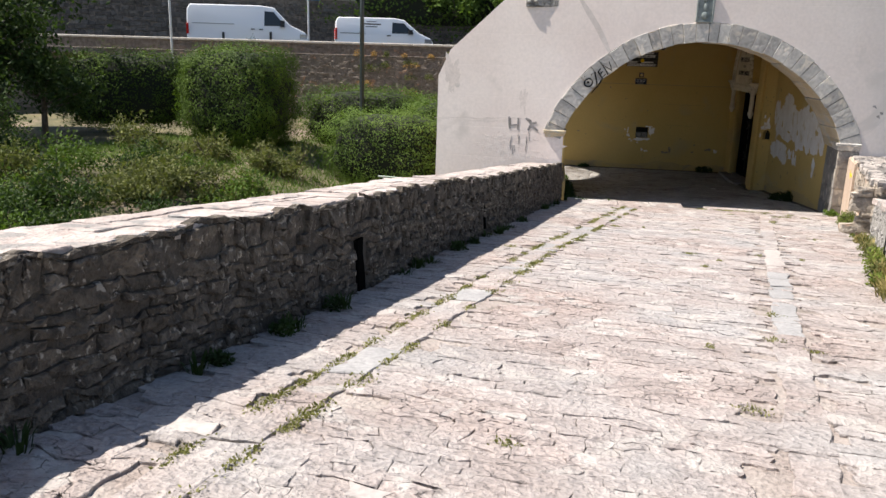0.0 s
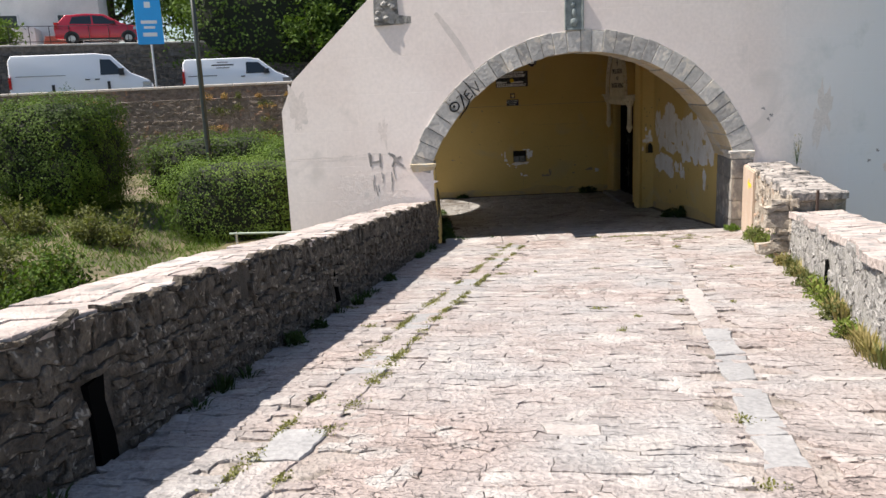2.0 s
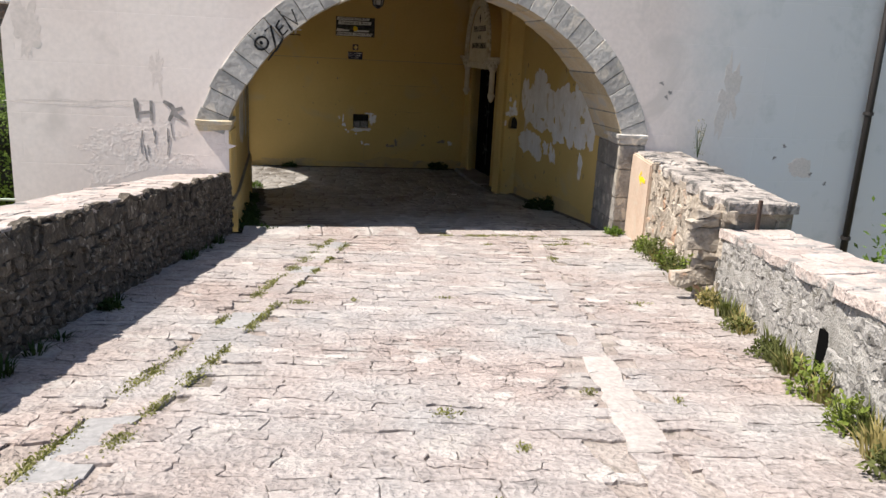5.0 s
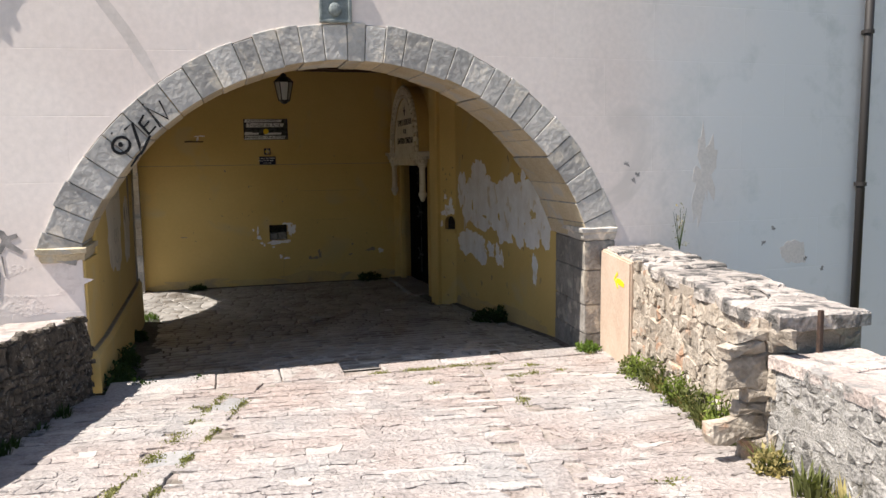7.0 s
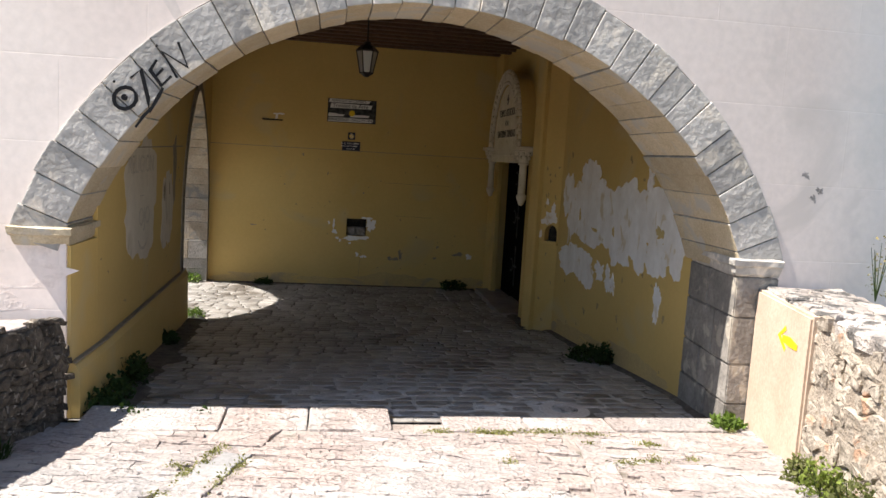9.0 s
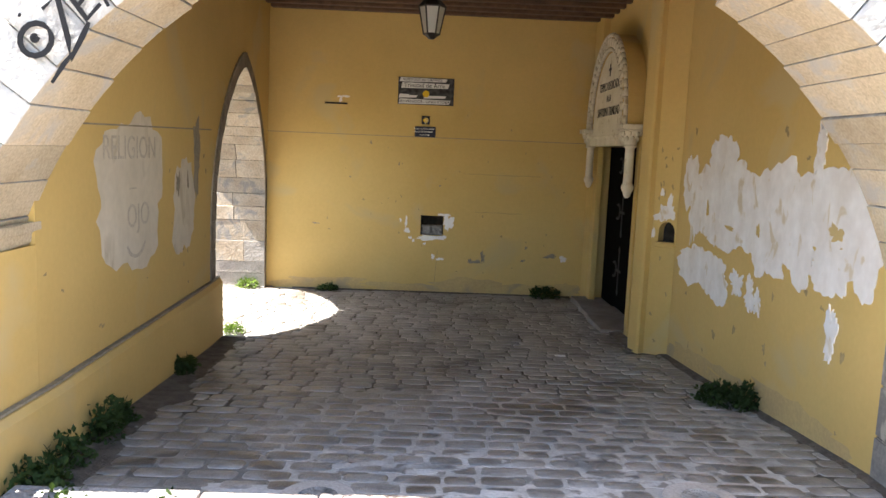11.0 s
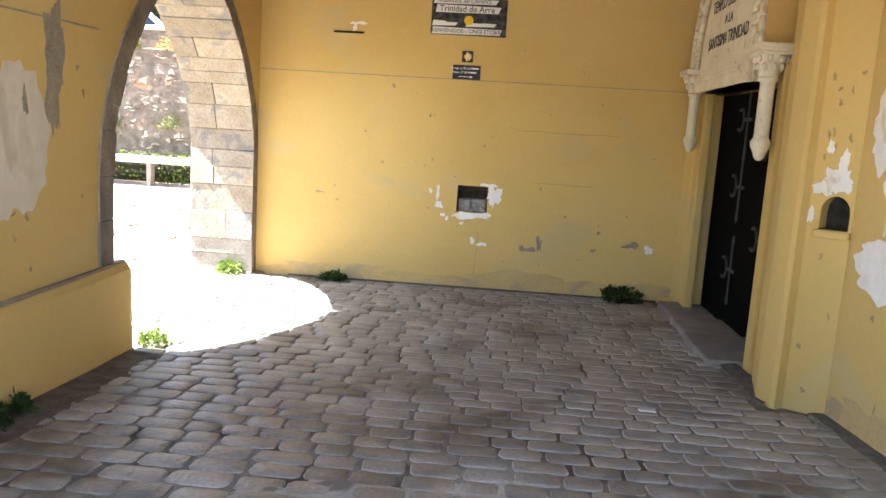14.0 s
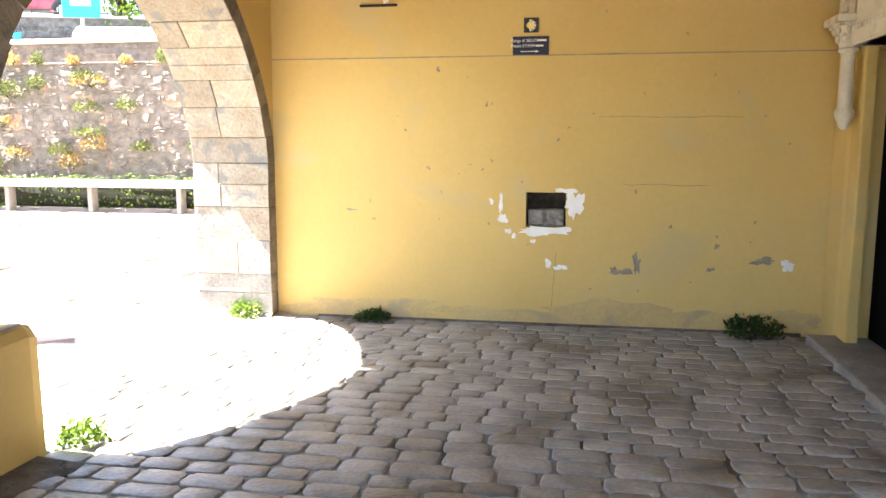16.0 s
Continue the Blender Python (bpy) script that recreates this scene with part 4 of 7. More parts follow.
# chips, hairline cracks and grime on the ochre walls
M_grime = mat("grimy_ochre_plaster", (0.30, 0.225, 0.105), (0.42, 0.315, 0.145), 6, 0.92, 0.2, 30, dist=0.004)
rg = random.Random(88)
for i in range(26):
    y, z = rg.uniform(17.8, 21.6), rg.uniform(-1.6, 0.9)
    on_east((y, z), rg.uniform(0.015, 0.06), rg.uniform(0.02, 0.1), 900 + i, M_grime, 0.8, n=14, lift=0.0006, name="chip")
for i in range(14):
    u, z = rg.uniform(0.03, 0.27), rg.choice((rg.uniform(-1.7, -0.6), rg.uniform(0.0, 0.7)))
    on_buttress((u, z), rg.uniform(0.012, 0.03), rg.uniform(0.02, 0.08), 930 + i, M_grime, 0.8, n=14, lift=0.0006, name="chip")
for i in range(34):
    x, z = rg.uniform(0.3, 5.2), rg.uniform(-1.9, 1.2)
    blotch(wall_north, NORTHP, (x, z), rg.uniform(0.012, 0.035), rg.uniform(0.01, 0.04), 950 + i, M_grime, 0.8, n=14, lift=0.0006, name="chip")
for i in range(22):
    on = rg.uniform(17.4, 21.4)
    ob = blotch(wall_west, ("x", 0.0, 1), (on, rg.uniform(-0.95, 0.6)), rg.uniform(0.012, 0.05), rg.uniform(0.012, 0.05), 990 + i, M_grime, 0.8, n=14, lift=0.0006, name="chip")
    for v in ob.data.vertices:
        v.co.x += inner_left_x(v.co.y)
for k, (x0, x1, z0) in enumerate(((3.2, 4.6, 0.13), (2.76, 2.8, -1.9), (3.45, 4.3, -0.55))):
    line = [(x0 + (x1 - x0) * i / 9, z0 + (0.07 * i if k == 1 else 0.0) + rg.uniform(-0.008, 0.008)) for i in range(10)]
    strokes("hairline", [line], lambda u, v, lift: (u, BACK - lift * 0.3, v), 0.007, M_grime, wall_north)


# dark soil gathered along the feet of the walls
M_soil = mat("dark_floor_soil", (0.075, 0.063, 0.05), (0.15, 0.13, 0.108), 9, 0.95, 0.9, 45, dist=0.02)


def soil(pts, seed):
    """A low ragged drift of soil; pts are (wall point, way from the wall)."""
    rs = random.Random(seed)
    bm = bmesh.new()
    prev = None
    for (x, y), (dx, dy), w in pts:
        w = w * (0.55 + 0.9 * abs(noise.noise(Vector((x * 1.7, y * 1.7, seed))))) + rs.uniform(0, 0.02)
        z = gz(y)
        cur = [bm.verts.new((x + dx * o, y + dy * o, z + h)) for o, h in ((-0.08, 0.03), (0.0, 0.026), (w * 0.5, 0.016), (w, 0.004), (w + 0.01, -0.03))]
        if prev:
            for i in range(4):
                bm.faces.new((prev[i], prev[i + 1], cur[i + 1], cur[i]))
        prev = cur
    bmesh.ops.recalc_face_normals(bm, faces=bm.faces)
    return single("soil_drift", bm, M_soil, "dark soil gathered along the wall foot", "soil", kind="stuff")


soil([((inner_left_x(y) + 0.085, y), (1, 0), 0.36) for y in np.arange(16.85, 21.9, 0.06)], 1)
soil([((east_x(y), y), (-1, 0), 0.12) for y in np.arange(16.7, 21.75, 0.06)], 2)
soil([((5.27, y), (-1, 0), 0.12) for y in np.arange(21.9, 23.1, 0.06)], 3)
soil([((x, BACK), (0, -1), 0.06) for x in np.arange(0.2, 5.3, 0.06)], 4)

# scored line round the walls, and the dado ledge's painted shadow
trim_m = M_cem_shadow
bm = bmesh.new()
box(bm, -0.3, 5.42, BACK - 0.004, BACK + 0.02, 0.742, 0.752)
for y0, y1 in ((17.3, 19.4), (19.4, 21.55)):
    n0 = len(bm.verts)
    box(bm, -0.02, 0.004, y0, y1, 0.635, 0.648)
    bm.verts.ensure_lookup_table()
    for v in bm.verts[n0:]:
        v.co.x += inner_left_x(v.co.y)
        v.co.z += (v.co.y - 19.4) * 0.01
# thin dark boxes that stand for the shadow along the dado's ledge
for y0, y1 in ((16.81, 17.6), (17.6, 18.8), (18.8, 20.0), (20.0, 21.2), (21.2, 21.88)):
    n0 = len(bm.verts)
    box(bm, 0.0, 0.042, y0, y1, -1.108, -1.09)
    bm.verts.ensure_lookup_table()
    for v in bm.verts[n0:]:
        v.co.x += inner_left_x(v.co.y)
trim = single("trim", bm, trim_m, "dark scored line along the ochre walls, with a painted ledge shadow", "trim", kind="structure")


# ---- church doorway ----
def lettering(name, body, size, material, parent, m, thick=0.002):
    """Raised letters in the built-in font, turned into a mesh, at the pose m."""
    cu = bpy.data.curves.new(name, "FONT")
    cu.body, cu.size, cu.extrude, cu.align_x, cu.align_y = body, size, thick, "CENTER", "CENTER"
    tmp = bpy.data.objects.new("tmp", cu)
    me = bpy.data.meshes.new_from_object(tmp)
    bpy.data.objects.remove(tmp)
    me.materials.append(material)
    ob = new(name, me)
    ob.parent = parent
    ob.matrix_basis = m
    return ob


for body, size, y, z in (("RELIGION", 0.27, 19.05, 0.45), ("OJO", 0.28, 19.2, -0.12)):
    slope = -0.01
    lettering("letters", body, size, M_faint, word, Matrix(((slope, 0, 1, inner_left_x(y) + 0.0065), (1, 0, -slope, y), (0, 1, 0, z), (0, 0, 0, 1))), 0.001)

doorway = thing("church_doorway", "cream carved stone doorway with arched tympanum and broken columns", "doorway")
DY, DZ = 24.33, 1.02


def door_arc(r, rise, n=24):
    return [(DY - 1.1 * r * math.cos(math.pi * i / n), DZ + rise * math.sin(math.pi * i / n) ** 0.9) for i in range(n + 1)]


bm = bmesh.new()
prism(bm, [(DY - 1.078, 0.77)] + door_arc(0.98, 1.16) + [(DY + 1.078, 0.77)], "x", 5.44, 5.80)
part("tympanum", bm, M_ivory, doorway)
bm = bmesh.new()
prism(bm, [(DY - 1.02, 0.77), (DY - 1.02, 0.97), (DY + 1.02, 0.97), (DY + 1.02, 0.77)], "x", 5.39, 5.80)
bmesh.ops.bevel(bm, geom=bm.edges[:], offset=0.012, segments=2, affect="EDGES")
part("lintel", bm, M_ivory, doorway)
for i in range(28):
    bm = bmesh.new()
    y = DY - 0.95 + i * 0.069
    box(bm, 5.372, 5.392, y, y + 0.038, 0.885, 0.925, 0.004)
    part("dentil", bm, M_ivory, doorway)
bm = bmesh.new()
arcs = [door_arc(r, rise, 36) for r, rise in ((1.0, 1.2), (1.2, 1.42))]
for k in range(36):
    prism(bm, [arcs[0][k], arcs[1][k], arcs[1][k + 1], arcs[0][k + 1]], "x", 5.80, 5.40)
bmesh.ops.remove_doubles(bm, verts=bm.verts[:], dist=0.0005)
part("archivolt_bed", bm, M_yellow, doorway)
for r, rise in ((1.0, 1.2), (1.19, 1.41)):
    bm = bmesh.new()
    pts = door_arc(r, rise, 36)
    for p, q in zip(pts, pts[1:]):
        cyl(bm, (5.40, *p), (5.40, *q), 0.032, n=8)
    part("roll_moulding", bm, M_ivory, doorway, smooth=True)
pts = door_arc(1.095, 1.305, 25)
for p, q in zip(pts, pts[1:]):
    bm = bmesh.new()
    mid = ((p[0] + q[0]) / 2, (p[1] + q[1]) / 2)
    ang = math.atan2(q[1] - p[1], q[0] - p[0])
    bmesh.ops.create_cube(bm, size=1, matrix=Matrix.Translation((5.39, *mid)) @ Matrix.Rotation(ang, 4, "X") @ Matrix.Diagonal((0.05, math.dist(p, q) * 0.5, 0.13, 1)))
    bmesh.ops.bevel(bm, geom=bm.edges[:], offset=0.012, segments=1, affect="EDGES")
    part("billet", bm, M_ivory, doorway)


def tymp(y, z):
    return Matrix.Translation((5.437, y, z)) @ Matrix(((0, 0, -1, 0), (-1, 0, 0, 0), (0, 1, 0, 0), (0, 0, 0, 1)))


lettering("inscription", "TEMPLO DEDICADO", 0.17, M_letter, doorway, tymp(DY, 1.68) @ Matrix.Diagonal((0.9, 1.1, 1, 1)))
lettering("inscription", "A LA", 0.14, M_letter, doorway, tymp(DY, 1.49))
lettering("inscription", "SANTISIMA TRINIDAD", 0.17, M_letter, doorway, tymp(DY, 1.29) @ Matrix.Diagonal((0.9, 1.1, 1, 1)))
bm = bmesh.new()
box(bm, 5.43, 5.445, DY - 0.02, DY + 0.02, 1.83, 2.01, 0.004)
box(bm, 5.43, 5.445, DY - 0.07, DY + 0.07, 1.91, 1.95, 0.004)
part("cross", bm, M_letter, doorway)

for y in (23.22, 25.42):
    bm = bmesh.new()
    lathe(bm, [(0.018, 0.04), (0.045, 0.07), (0.055, 0.11), (0.08, 0.16), (0.085, 0.20), (0.07, 0.23), (0.062, 0.24), (0.06, 0.70), (0.066, 0.72), (0.085, 0.73), (0.085, 0.755), (0.07, 0.76)], (5.28, y, 0.02), 18)
    col = part("column", bm, M_ivory, doorway, smooth=True)
    bm = bmesh.new()
    lathe(bm, [(0.08, 0.76), (0.088, 0.82), (0.11, 0.90), (0.145, 0.96), (0.15, 0.965)], (5.28, y, 0.02), 18)
    for ring_z, rad, count in ((0.84, 0.10, 8), (0.91, 0.125, 8)):
        for k in range(count):
            a = 2 * math.pi * (k + (0.5 if ring_z > 0.9 else 0)) / count
            bmesh.ops.create_icosphere(bm, subdivisions=1, radius=0.033, matrix=Matrix.Translation((5.28 + rad * math.cos(a), y + rad * math.sin(a), ring_z + 0.02)) @ Matrix.Diagonal((0.8, 0.8, 1.3, 1)))
    part("capital", bm, M_ivory, col, "carved leafy capital", smooth=True)
    bm = bmesh.new()
    box(bm, 5.11, 5.5, y - 0.17, y + 0.17, 0.985, 1.05, 0.012, 2)
    box(bm, 5.15, 5.5, y - 0.15, y + 0.15, 0.955, 0.985, 0.006)
    part("abacus", bm, M_ivory, col)
    bm = bmesh.new()
    box(bm, 5.385, 5.5, y - (0.06 if y < 24 else 0.1), y + (0.06 if y < 24 else 0.1), -2.3, 0.9, 0.02, 2)
    part("jamb_pilaster", bm, M_yellow, doorway, "ochre painted jamb")

# the doorway stands a little askew, with the line of its wall
ASKEW = Matrix(((1, 0.033, 0, 0.0365 - 0.033 * 24.33), (0, 1.295, 0, 24.42 - 1.295 * 24.33), (0, 0, 1, -0.07), (0, 0, 0, 1)))
HEAD = Matrix(((1, 0.03, 0, -0.14 - 0.03 * 24.33), (0, 1.06, 0, 24.5 - 1.06 * 24.33), (0, 0, 1, -0.07), (0, 0, 0, 1)))
for ob in doorway.children_recursive:
    upright = ob.name.split(".")[0] in ("column", "capital", "abacus", "jamb_pilaster")
    ob.data.transform((ASKEW if upright else HEAD) @ ob.matrix_basis)
    ob.matrix_basis = Matrix.Identity(4)

M_doorblack = plain("black_door_paint", (0.004, 0.004, 0.004), 0.95)
M_doorblack.node_tree.nodes["Principled BSDF"].inputs["Specular IOR Level"].default_value = 0.05
door = thing("church_door", "black wooden church door with iron fleur ornaments", "door")
bm = bmesh.new()
box(bm, 5.73, 5.79, 23.0, 25.95, -2.3, 0.8)
part("leaf", bm, M_doorblack, door)
M_ironpale = plain("grey_wrought_iron", (0.032, 0.032, 0.034), 0.8)
for y, z in ((23.95, 0.1), (23.95, -0.85), (24.85, -0.35), (24.85, 0.4), (24.85, -1.3)):
    bm = bmesh.new()
    box(bm, 5.715, 5.732, y - 0.02, y + 0.02, z - 0.34, z + 0.34, 0.004)
    box(bm, 5.715, 5.732, y - 0.14, y + 0.14, z - 0.02, z + 0.02, 0.004)
    for zz in (z + 0.34, z - 0.34):
        bmesh.ops.create_icosphere(bm, subdivisions=1, radius=0.06, matrix=Matrix.Translation((5.723, y, zz)) @ Matrix.Diagonal((0.2, 0.8, 1.2, 1)))
    for k in range(10):
        a = radians(60 + 24 * k)
        b = radians(60 + 24 * (k + 1))
        cyl(bm, (5.723, y + 0.25 + 0.12 * math.cos(a), z + 0.12 * math.sin(a)), (5.723, y + 0.25 + 0.12 * math.cos(b), z + 0.12 * math.sin(b)), 0.018, n=6)
    part("iron_ornament", bm, M_ironpale, door)
bm = bmesh.new()
box(bm, 5.79, 6.9, 23.0, 25.95, -2.4, 0.9)
backing = part("dark_recess", bm, M_dark, door)

M_stepst = mat("worn_step_stone", (0.19, 0.172, 0.155), (0.28, 0.258, 0.235), 3, 0.7, 0.6, 40, rand=0.1)
step = thing("threshold_step", "worn grey stone step before the church door", "step")
for i, (y0, y1) in enumerate(((23.1, 24.1), (24.1, 25.0), (25.0, 26.0))):
    bm = bmesh.new()
    box(bm, 5.08 + 0.06 * i, 6.1, y0 + 0.006, y1 - 0.006, -2.5, gz((y0 + y1) / 2) + 0.07, 0.02, 2)
    part("slab", bm, M_stepst, step)
bm = bmesh.new()
box(bm, 0.06, 0.31, -0.06, 0.03, -0.52, -0.462, 0.01)
bmesh.ops.transform(bm, matrix=NICHE_AT, verts=bm.verts[:])
shelf = tagged(new("niche_sill", to_mesh("niche_sill", bm, M_yellow)), "small ochre sill under the arched niche", "sill")

# small notice on the wall by the doorway
notice = thing("small_notice", "small white and dark printed notice", "notice")
bm = bmesh.new()
box(bm, 5.425, 5.442, 26.08, 26.24, 0.12, 0.72)
part("sheet", bm, M_paper, notice)
bm = bmesh.new()
box(bm, 5.42, 5.426, 26.09, 26.23, 0.28, 0.64)
part("print", bm, M_print, notice)

# near-black liners put the shade of the niche and recess into colour
M_recess_dark = mat("recess_shade_black", (0.012, 0.011, 0.010), (0.04, 0.033, 0.026), 14, 0.95, 0.3)
bm = bmesh.new()
box(bm, 0.07, 0.30, 0.17, 0.21, -0.5, -0.18)
box(bm, 0.08, 0.29, 0.02, 0.2, -0.462, -0.457)
bmesh.ops.transform(bm, matrix=NICHE_AT, verts=bm.verts[:])
part("niche_back", bm, M_recess_dark, wall_east, "back of the niche, coloured near black for its depth")
bm = bmesh.new()
box(bm, 2.47, 2.90, BACK + 0.195, BACK + 0.216, -1.01, -0.63)
part("recess_back", bm, M_recess_dark, wall_north, "back of the square recess, coloured dark for its shade")

# stains and rough spots of the facade, and the colour of a shadow streak
M_stain = mat("weathered_plaster", (0.66, 0.585, 0.54), (0.73, 0.645, 0.595), 2.2, 0.95, 0.3, 20, (0.58, 0.53, 0.49), 0.2, 3, dist=0.008, grain=0.5)
M_shadowstreak = mat("plaster_shadow_streak", (0.58, 0.515, 0.475), (0.66, 0.59, 0.55), 3, 0.95, 0.2, 20, grain=0.4)
M_pit = mat("pitted_plaster", (0.72, 0.625, 0.575), (0.78, 0.695, 0.645), 11, 0.95, 0.45, 30, dist=0.012, grain=0.4)
M_green = mat("mildewed_plaster", (0.66, 0.61, 0.565), (0.73, 0.655, 0.605), 2, 0.95, 0.2, 30, grain=0.5)


def front_blotch(x, z, w, h, seed, material, rough=0.5):
    ob = blotch(wall_front, ("y", 0.0, -1), (x, z), w, h, seed, material, rough, n=40, lift=0.0009)
    for v in ob.data.vertices:
        v.co.y += fy(v.co.x)


front_blotch(-0.95, -0.42, 1.5, 0.7, 201, M_pit, 0.6)
front_blotch(-1.45, -0.35, 0.8, 0.35, 202, M_pit, 0.5)
front_blotch(-1.75, 0.15, 1.3, 0.1, 203, M_stain, 0.8)
front_blotch(-2.45, 1.1, 0.3, 0.7, 204, M_stain, 0.6)
front_blotch(7.25, 0.6, 0.3, 0.9, 206, M_green, 0.7)
front_blotch(8.7, -0.45, 0.4, 0.3, 207, M_green, 0.25)
front_blotch(-0.85, 0.62, 0.12, 0.45, 208, M_stain, 0.9)
for i, (x, z) in enumerate(((6.15, 0.75), (6.25, 0.55), (6.3, 0.62), (8.2, -0.3), (8.35, -0.12), (8.9, -0.55), (9.2, -0.7))):
    front_blotch(x, z, 0.05, 0.05, 210 + i, M_spray, 0.9)

# a slanting cast shadow, painted on the plaster as a darker ribbon
strokes("rain_streak", [[(0.22, 2.70), (0.42, 2.42), (0.60, 2.16), (0.74, 1.92), (0.88, 1.66)]], lambda u, v, lift: (u, fy(u) - 0.3 * lift, v), 0.11, M_shadowstreak, wall_front)

# stoup left in the back wall's recess
stoup = thing("stone_box", "rough grey stone box inside the wall recess", "stone box")
bm = bmesh.new()
box(bm, 2.50, 2.87, BACK + 0.05, BACK + 0.2, -0.995, -0.82, 0.012)
part("block", bm, M_grey, stoup)

# ---- hanging lantern ----
lantern = thing("hanging_lantern", "black iron lantern with frosted panes hanging from the ceiling", "lantern")
LX, LY, LZ = 2.54, 21.6, 1.84
bm = bmesh.new()
cyl(bm, (LX, LY, LZ + 0.42), (LX, LY, 2.86), 0.012, n=8)
part("rod", bm, M_iron, lantern)
bm = bmesh.new()
lathe(bm, [(0.16, 0.30), (0.165, 0.315), (0.10, 0.38), (0.05, 0.41), (0.045, 0.44), (0.02, 0.45)], (LX, LY, LZ), 6)
part("cap", bm, M_iron, lantern)
bm = bmesh.new()
lathe(bm, [(0.03, -0.05), (0.05, -0.03), (0.095, 0.0), (0.095, 0.015)], (LX, LY, LZ), 6)
part("base", bm, M_iron, lantern)
for k in range(6):
    a, b = 2 * math.pi * k / 6, 2 * math.pi * (k + 1) / 6
    bm = bmesh.new()
    cyl(bm, (LX + 0.09 * math.cos(a), LY + 0.09 * math.sin(a), LZ), (LX + 0.152 * math.cos(a), LY + 0.152 * math.sin(a), LZ + 0.31), 0.009, n=6)
    part("bar", bm, M_iron, lantern)
    bm = bmesh.new()
    q = [(0.086 * math.cos(a), 0.086 * math.sin(a), 0.01), (0.086 * math.cos(b), 0.086 * math.sin(b), 0.01), (0.147 * math.cos(b), 0.147 * math.sin(b), 0.30), (0.147 * math.cos(a), 0.147 * math.sin(a), 0.30)]
    fs = bm.faces.new([bm.verts.new((LX + u, LY + v, LZ + w)) for u, v, w in q])
    r = bmesh.ops.extrude_face_region(bm, geom=[fs])
    for v in r["geom"]:
        if isinstance(v, bmesh.types.BMVert):
            v.co += (Vector((LX, LY, v.co.z)) - v.co) * 0.03
    part("pane", bm, M_glass, lantern)

# ---- signs on the back wall ----
def on_back(x, z, lift=0.0):
    return Matrix.Translation((x, BACK - lift, z)) @ Matrix.Rotation(radians(90), 4, "X")


banner = thing("hostel_banner", "black and white printed pilgrim hostel banner", "banner")
bm = bmesh.new()
box(bm, 2.0, 2.98, BACK - 0.012, BACK + 0.01, 1.31, 1.78, 0.003)
part("sheet", bm, M_print, banner)
for x0, x1, z0, z1 in ((2.01, 2.93, 1.318, 1.408), (2.02, 2.86, 1.70, 1.775), (2.05, 2.9, 1.59, 1.69), (2.01, 2.35, 1.42, 1.49), (2.45, 2.85, 1.42, 1.48)):
    bm = bmesh.new()
    prism(bm, [(x0, z0), (x0 + 0.02, z1), (x1, z1 - 0.01), (x1 - 0.03, z0 + 0.01)], "y", BACK - 0.0145, BACK - 0.012)
    part("pale_field", bm, M_paper, banner)
for k, x in enumerate((2.30, 2.56)):
    bm = bmesh.new()
    prism(bm, oval(x, 1.47, 0.11, 0.09, 12, 0, 180), "y", BACK - 0.015, BACK - 0.012)
    part("bridge_arch", bm, M_print, banner)
bm = bmesh.new()
cyl(bm, (2.49, BACK - 0.017, 1.50), (2.49, BACK - 0.012, 1.50), 0.06, n=18)
part("yellow_disc", bm, M_yel_paint, banner, "yellow round emblem")
lettering("title", "ALBERGUE del CAMINO", 0.066, M_black, banner, on_back(2.42, 1.74, 0.017))
lettering("title", "Trinidad de Arre", 0.105, M_black, banner, on_back(2.46, 1.64, 0.017))
lettering("title", "BIENVENIDOS - ONGI ETORRI", 0.07, M_black, banner, on_back(2.46, 1.362, 0.017))

tile = thing("scallop_tile", "dark glazed tile with a yellow scallop shell", "tile")
bm = bmesh.new()
box(bm, 2.43, 2.575, BACK - 0.012, BACK + 0.01, 0.972, 1.118, 0.003)
part("tile", bm, M_blue, tile)
for k in range(9):
    a = radians(-72 + 18 * k)
    bm = bmesh.new()
    cyl(bm, (2.475, BACK - 0.014, 1.042), (2.475 + 0.078 * math.cos(a), BACK - 0.014, 1.042 + 0.06 * math.sin(a)), 0.004, 0.0075, 6)
    part("ray", bm, M_yel_paint if k % 2 else M_paper, tile)
bm = bmesh.new()
cyl(bm, (2.485, BACK - 0.018, 1.042), (2.485, BACK - 0.01, 1.042), 0.03, n=14)
part("shell", bm, M_yel_paint, tile)

plaque = thing("stamp_plaque", "small dark blue enamel sign with white lines and an arrow", "sign")
bm = bmesh.new()
box(bm, 2.32, 2.685, BACK - 0.012, BACK + 0.01, 0.752, 0.935, 0.003)
part("plate", bm, M_blue, plaque)
lettering("line", "Ponga el SELLO", 0.042, M_paper, plaque, on_back(2.435, 0.893, 0.014))
lettering("line", "Please STAMP", 0.042, M_paper, plaque, on_back(2.425, 0.84, 0.014))
for x0, x1, z in ((2.565, 2.66, 0.885), (2.55, 2.63, 0.832)):
    bm = bmesh.new()
    box(bm, x0, x1, BACK - 0.014, BACK - 0.011, z, z + 0.018)
    part("bar", bm, M_paper, plaque)
bm = bmesh.new()
box(bm, 2.40, 2.55, BACK - 0.014, BACK - 0.011, 0.782, 0.789)
prism(bm, [(2.55, 0.772), (2.59, 0.7855), (2.55, 0.80)], "y", BACK - 0.014, BACK - 0.011)
part("arrow", bm, M_paper, plaque)

rail = thing("broken_bracket", "broken dark iron bracket on the ochre wall", "bracket")
bm = bmesh.new()
box(bm, 0.72, 1.12, BACK - 0.02, BACK + 0.01, 1.265, 1.29, 0.004)
part("bar", bm, M_iron, rail)

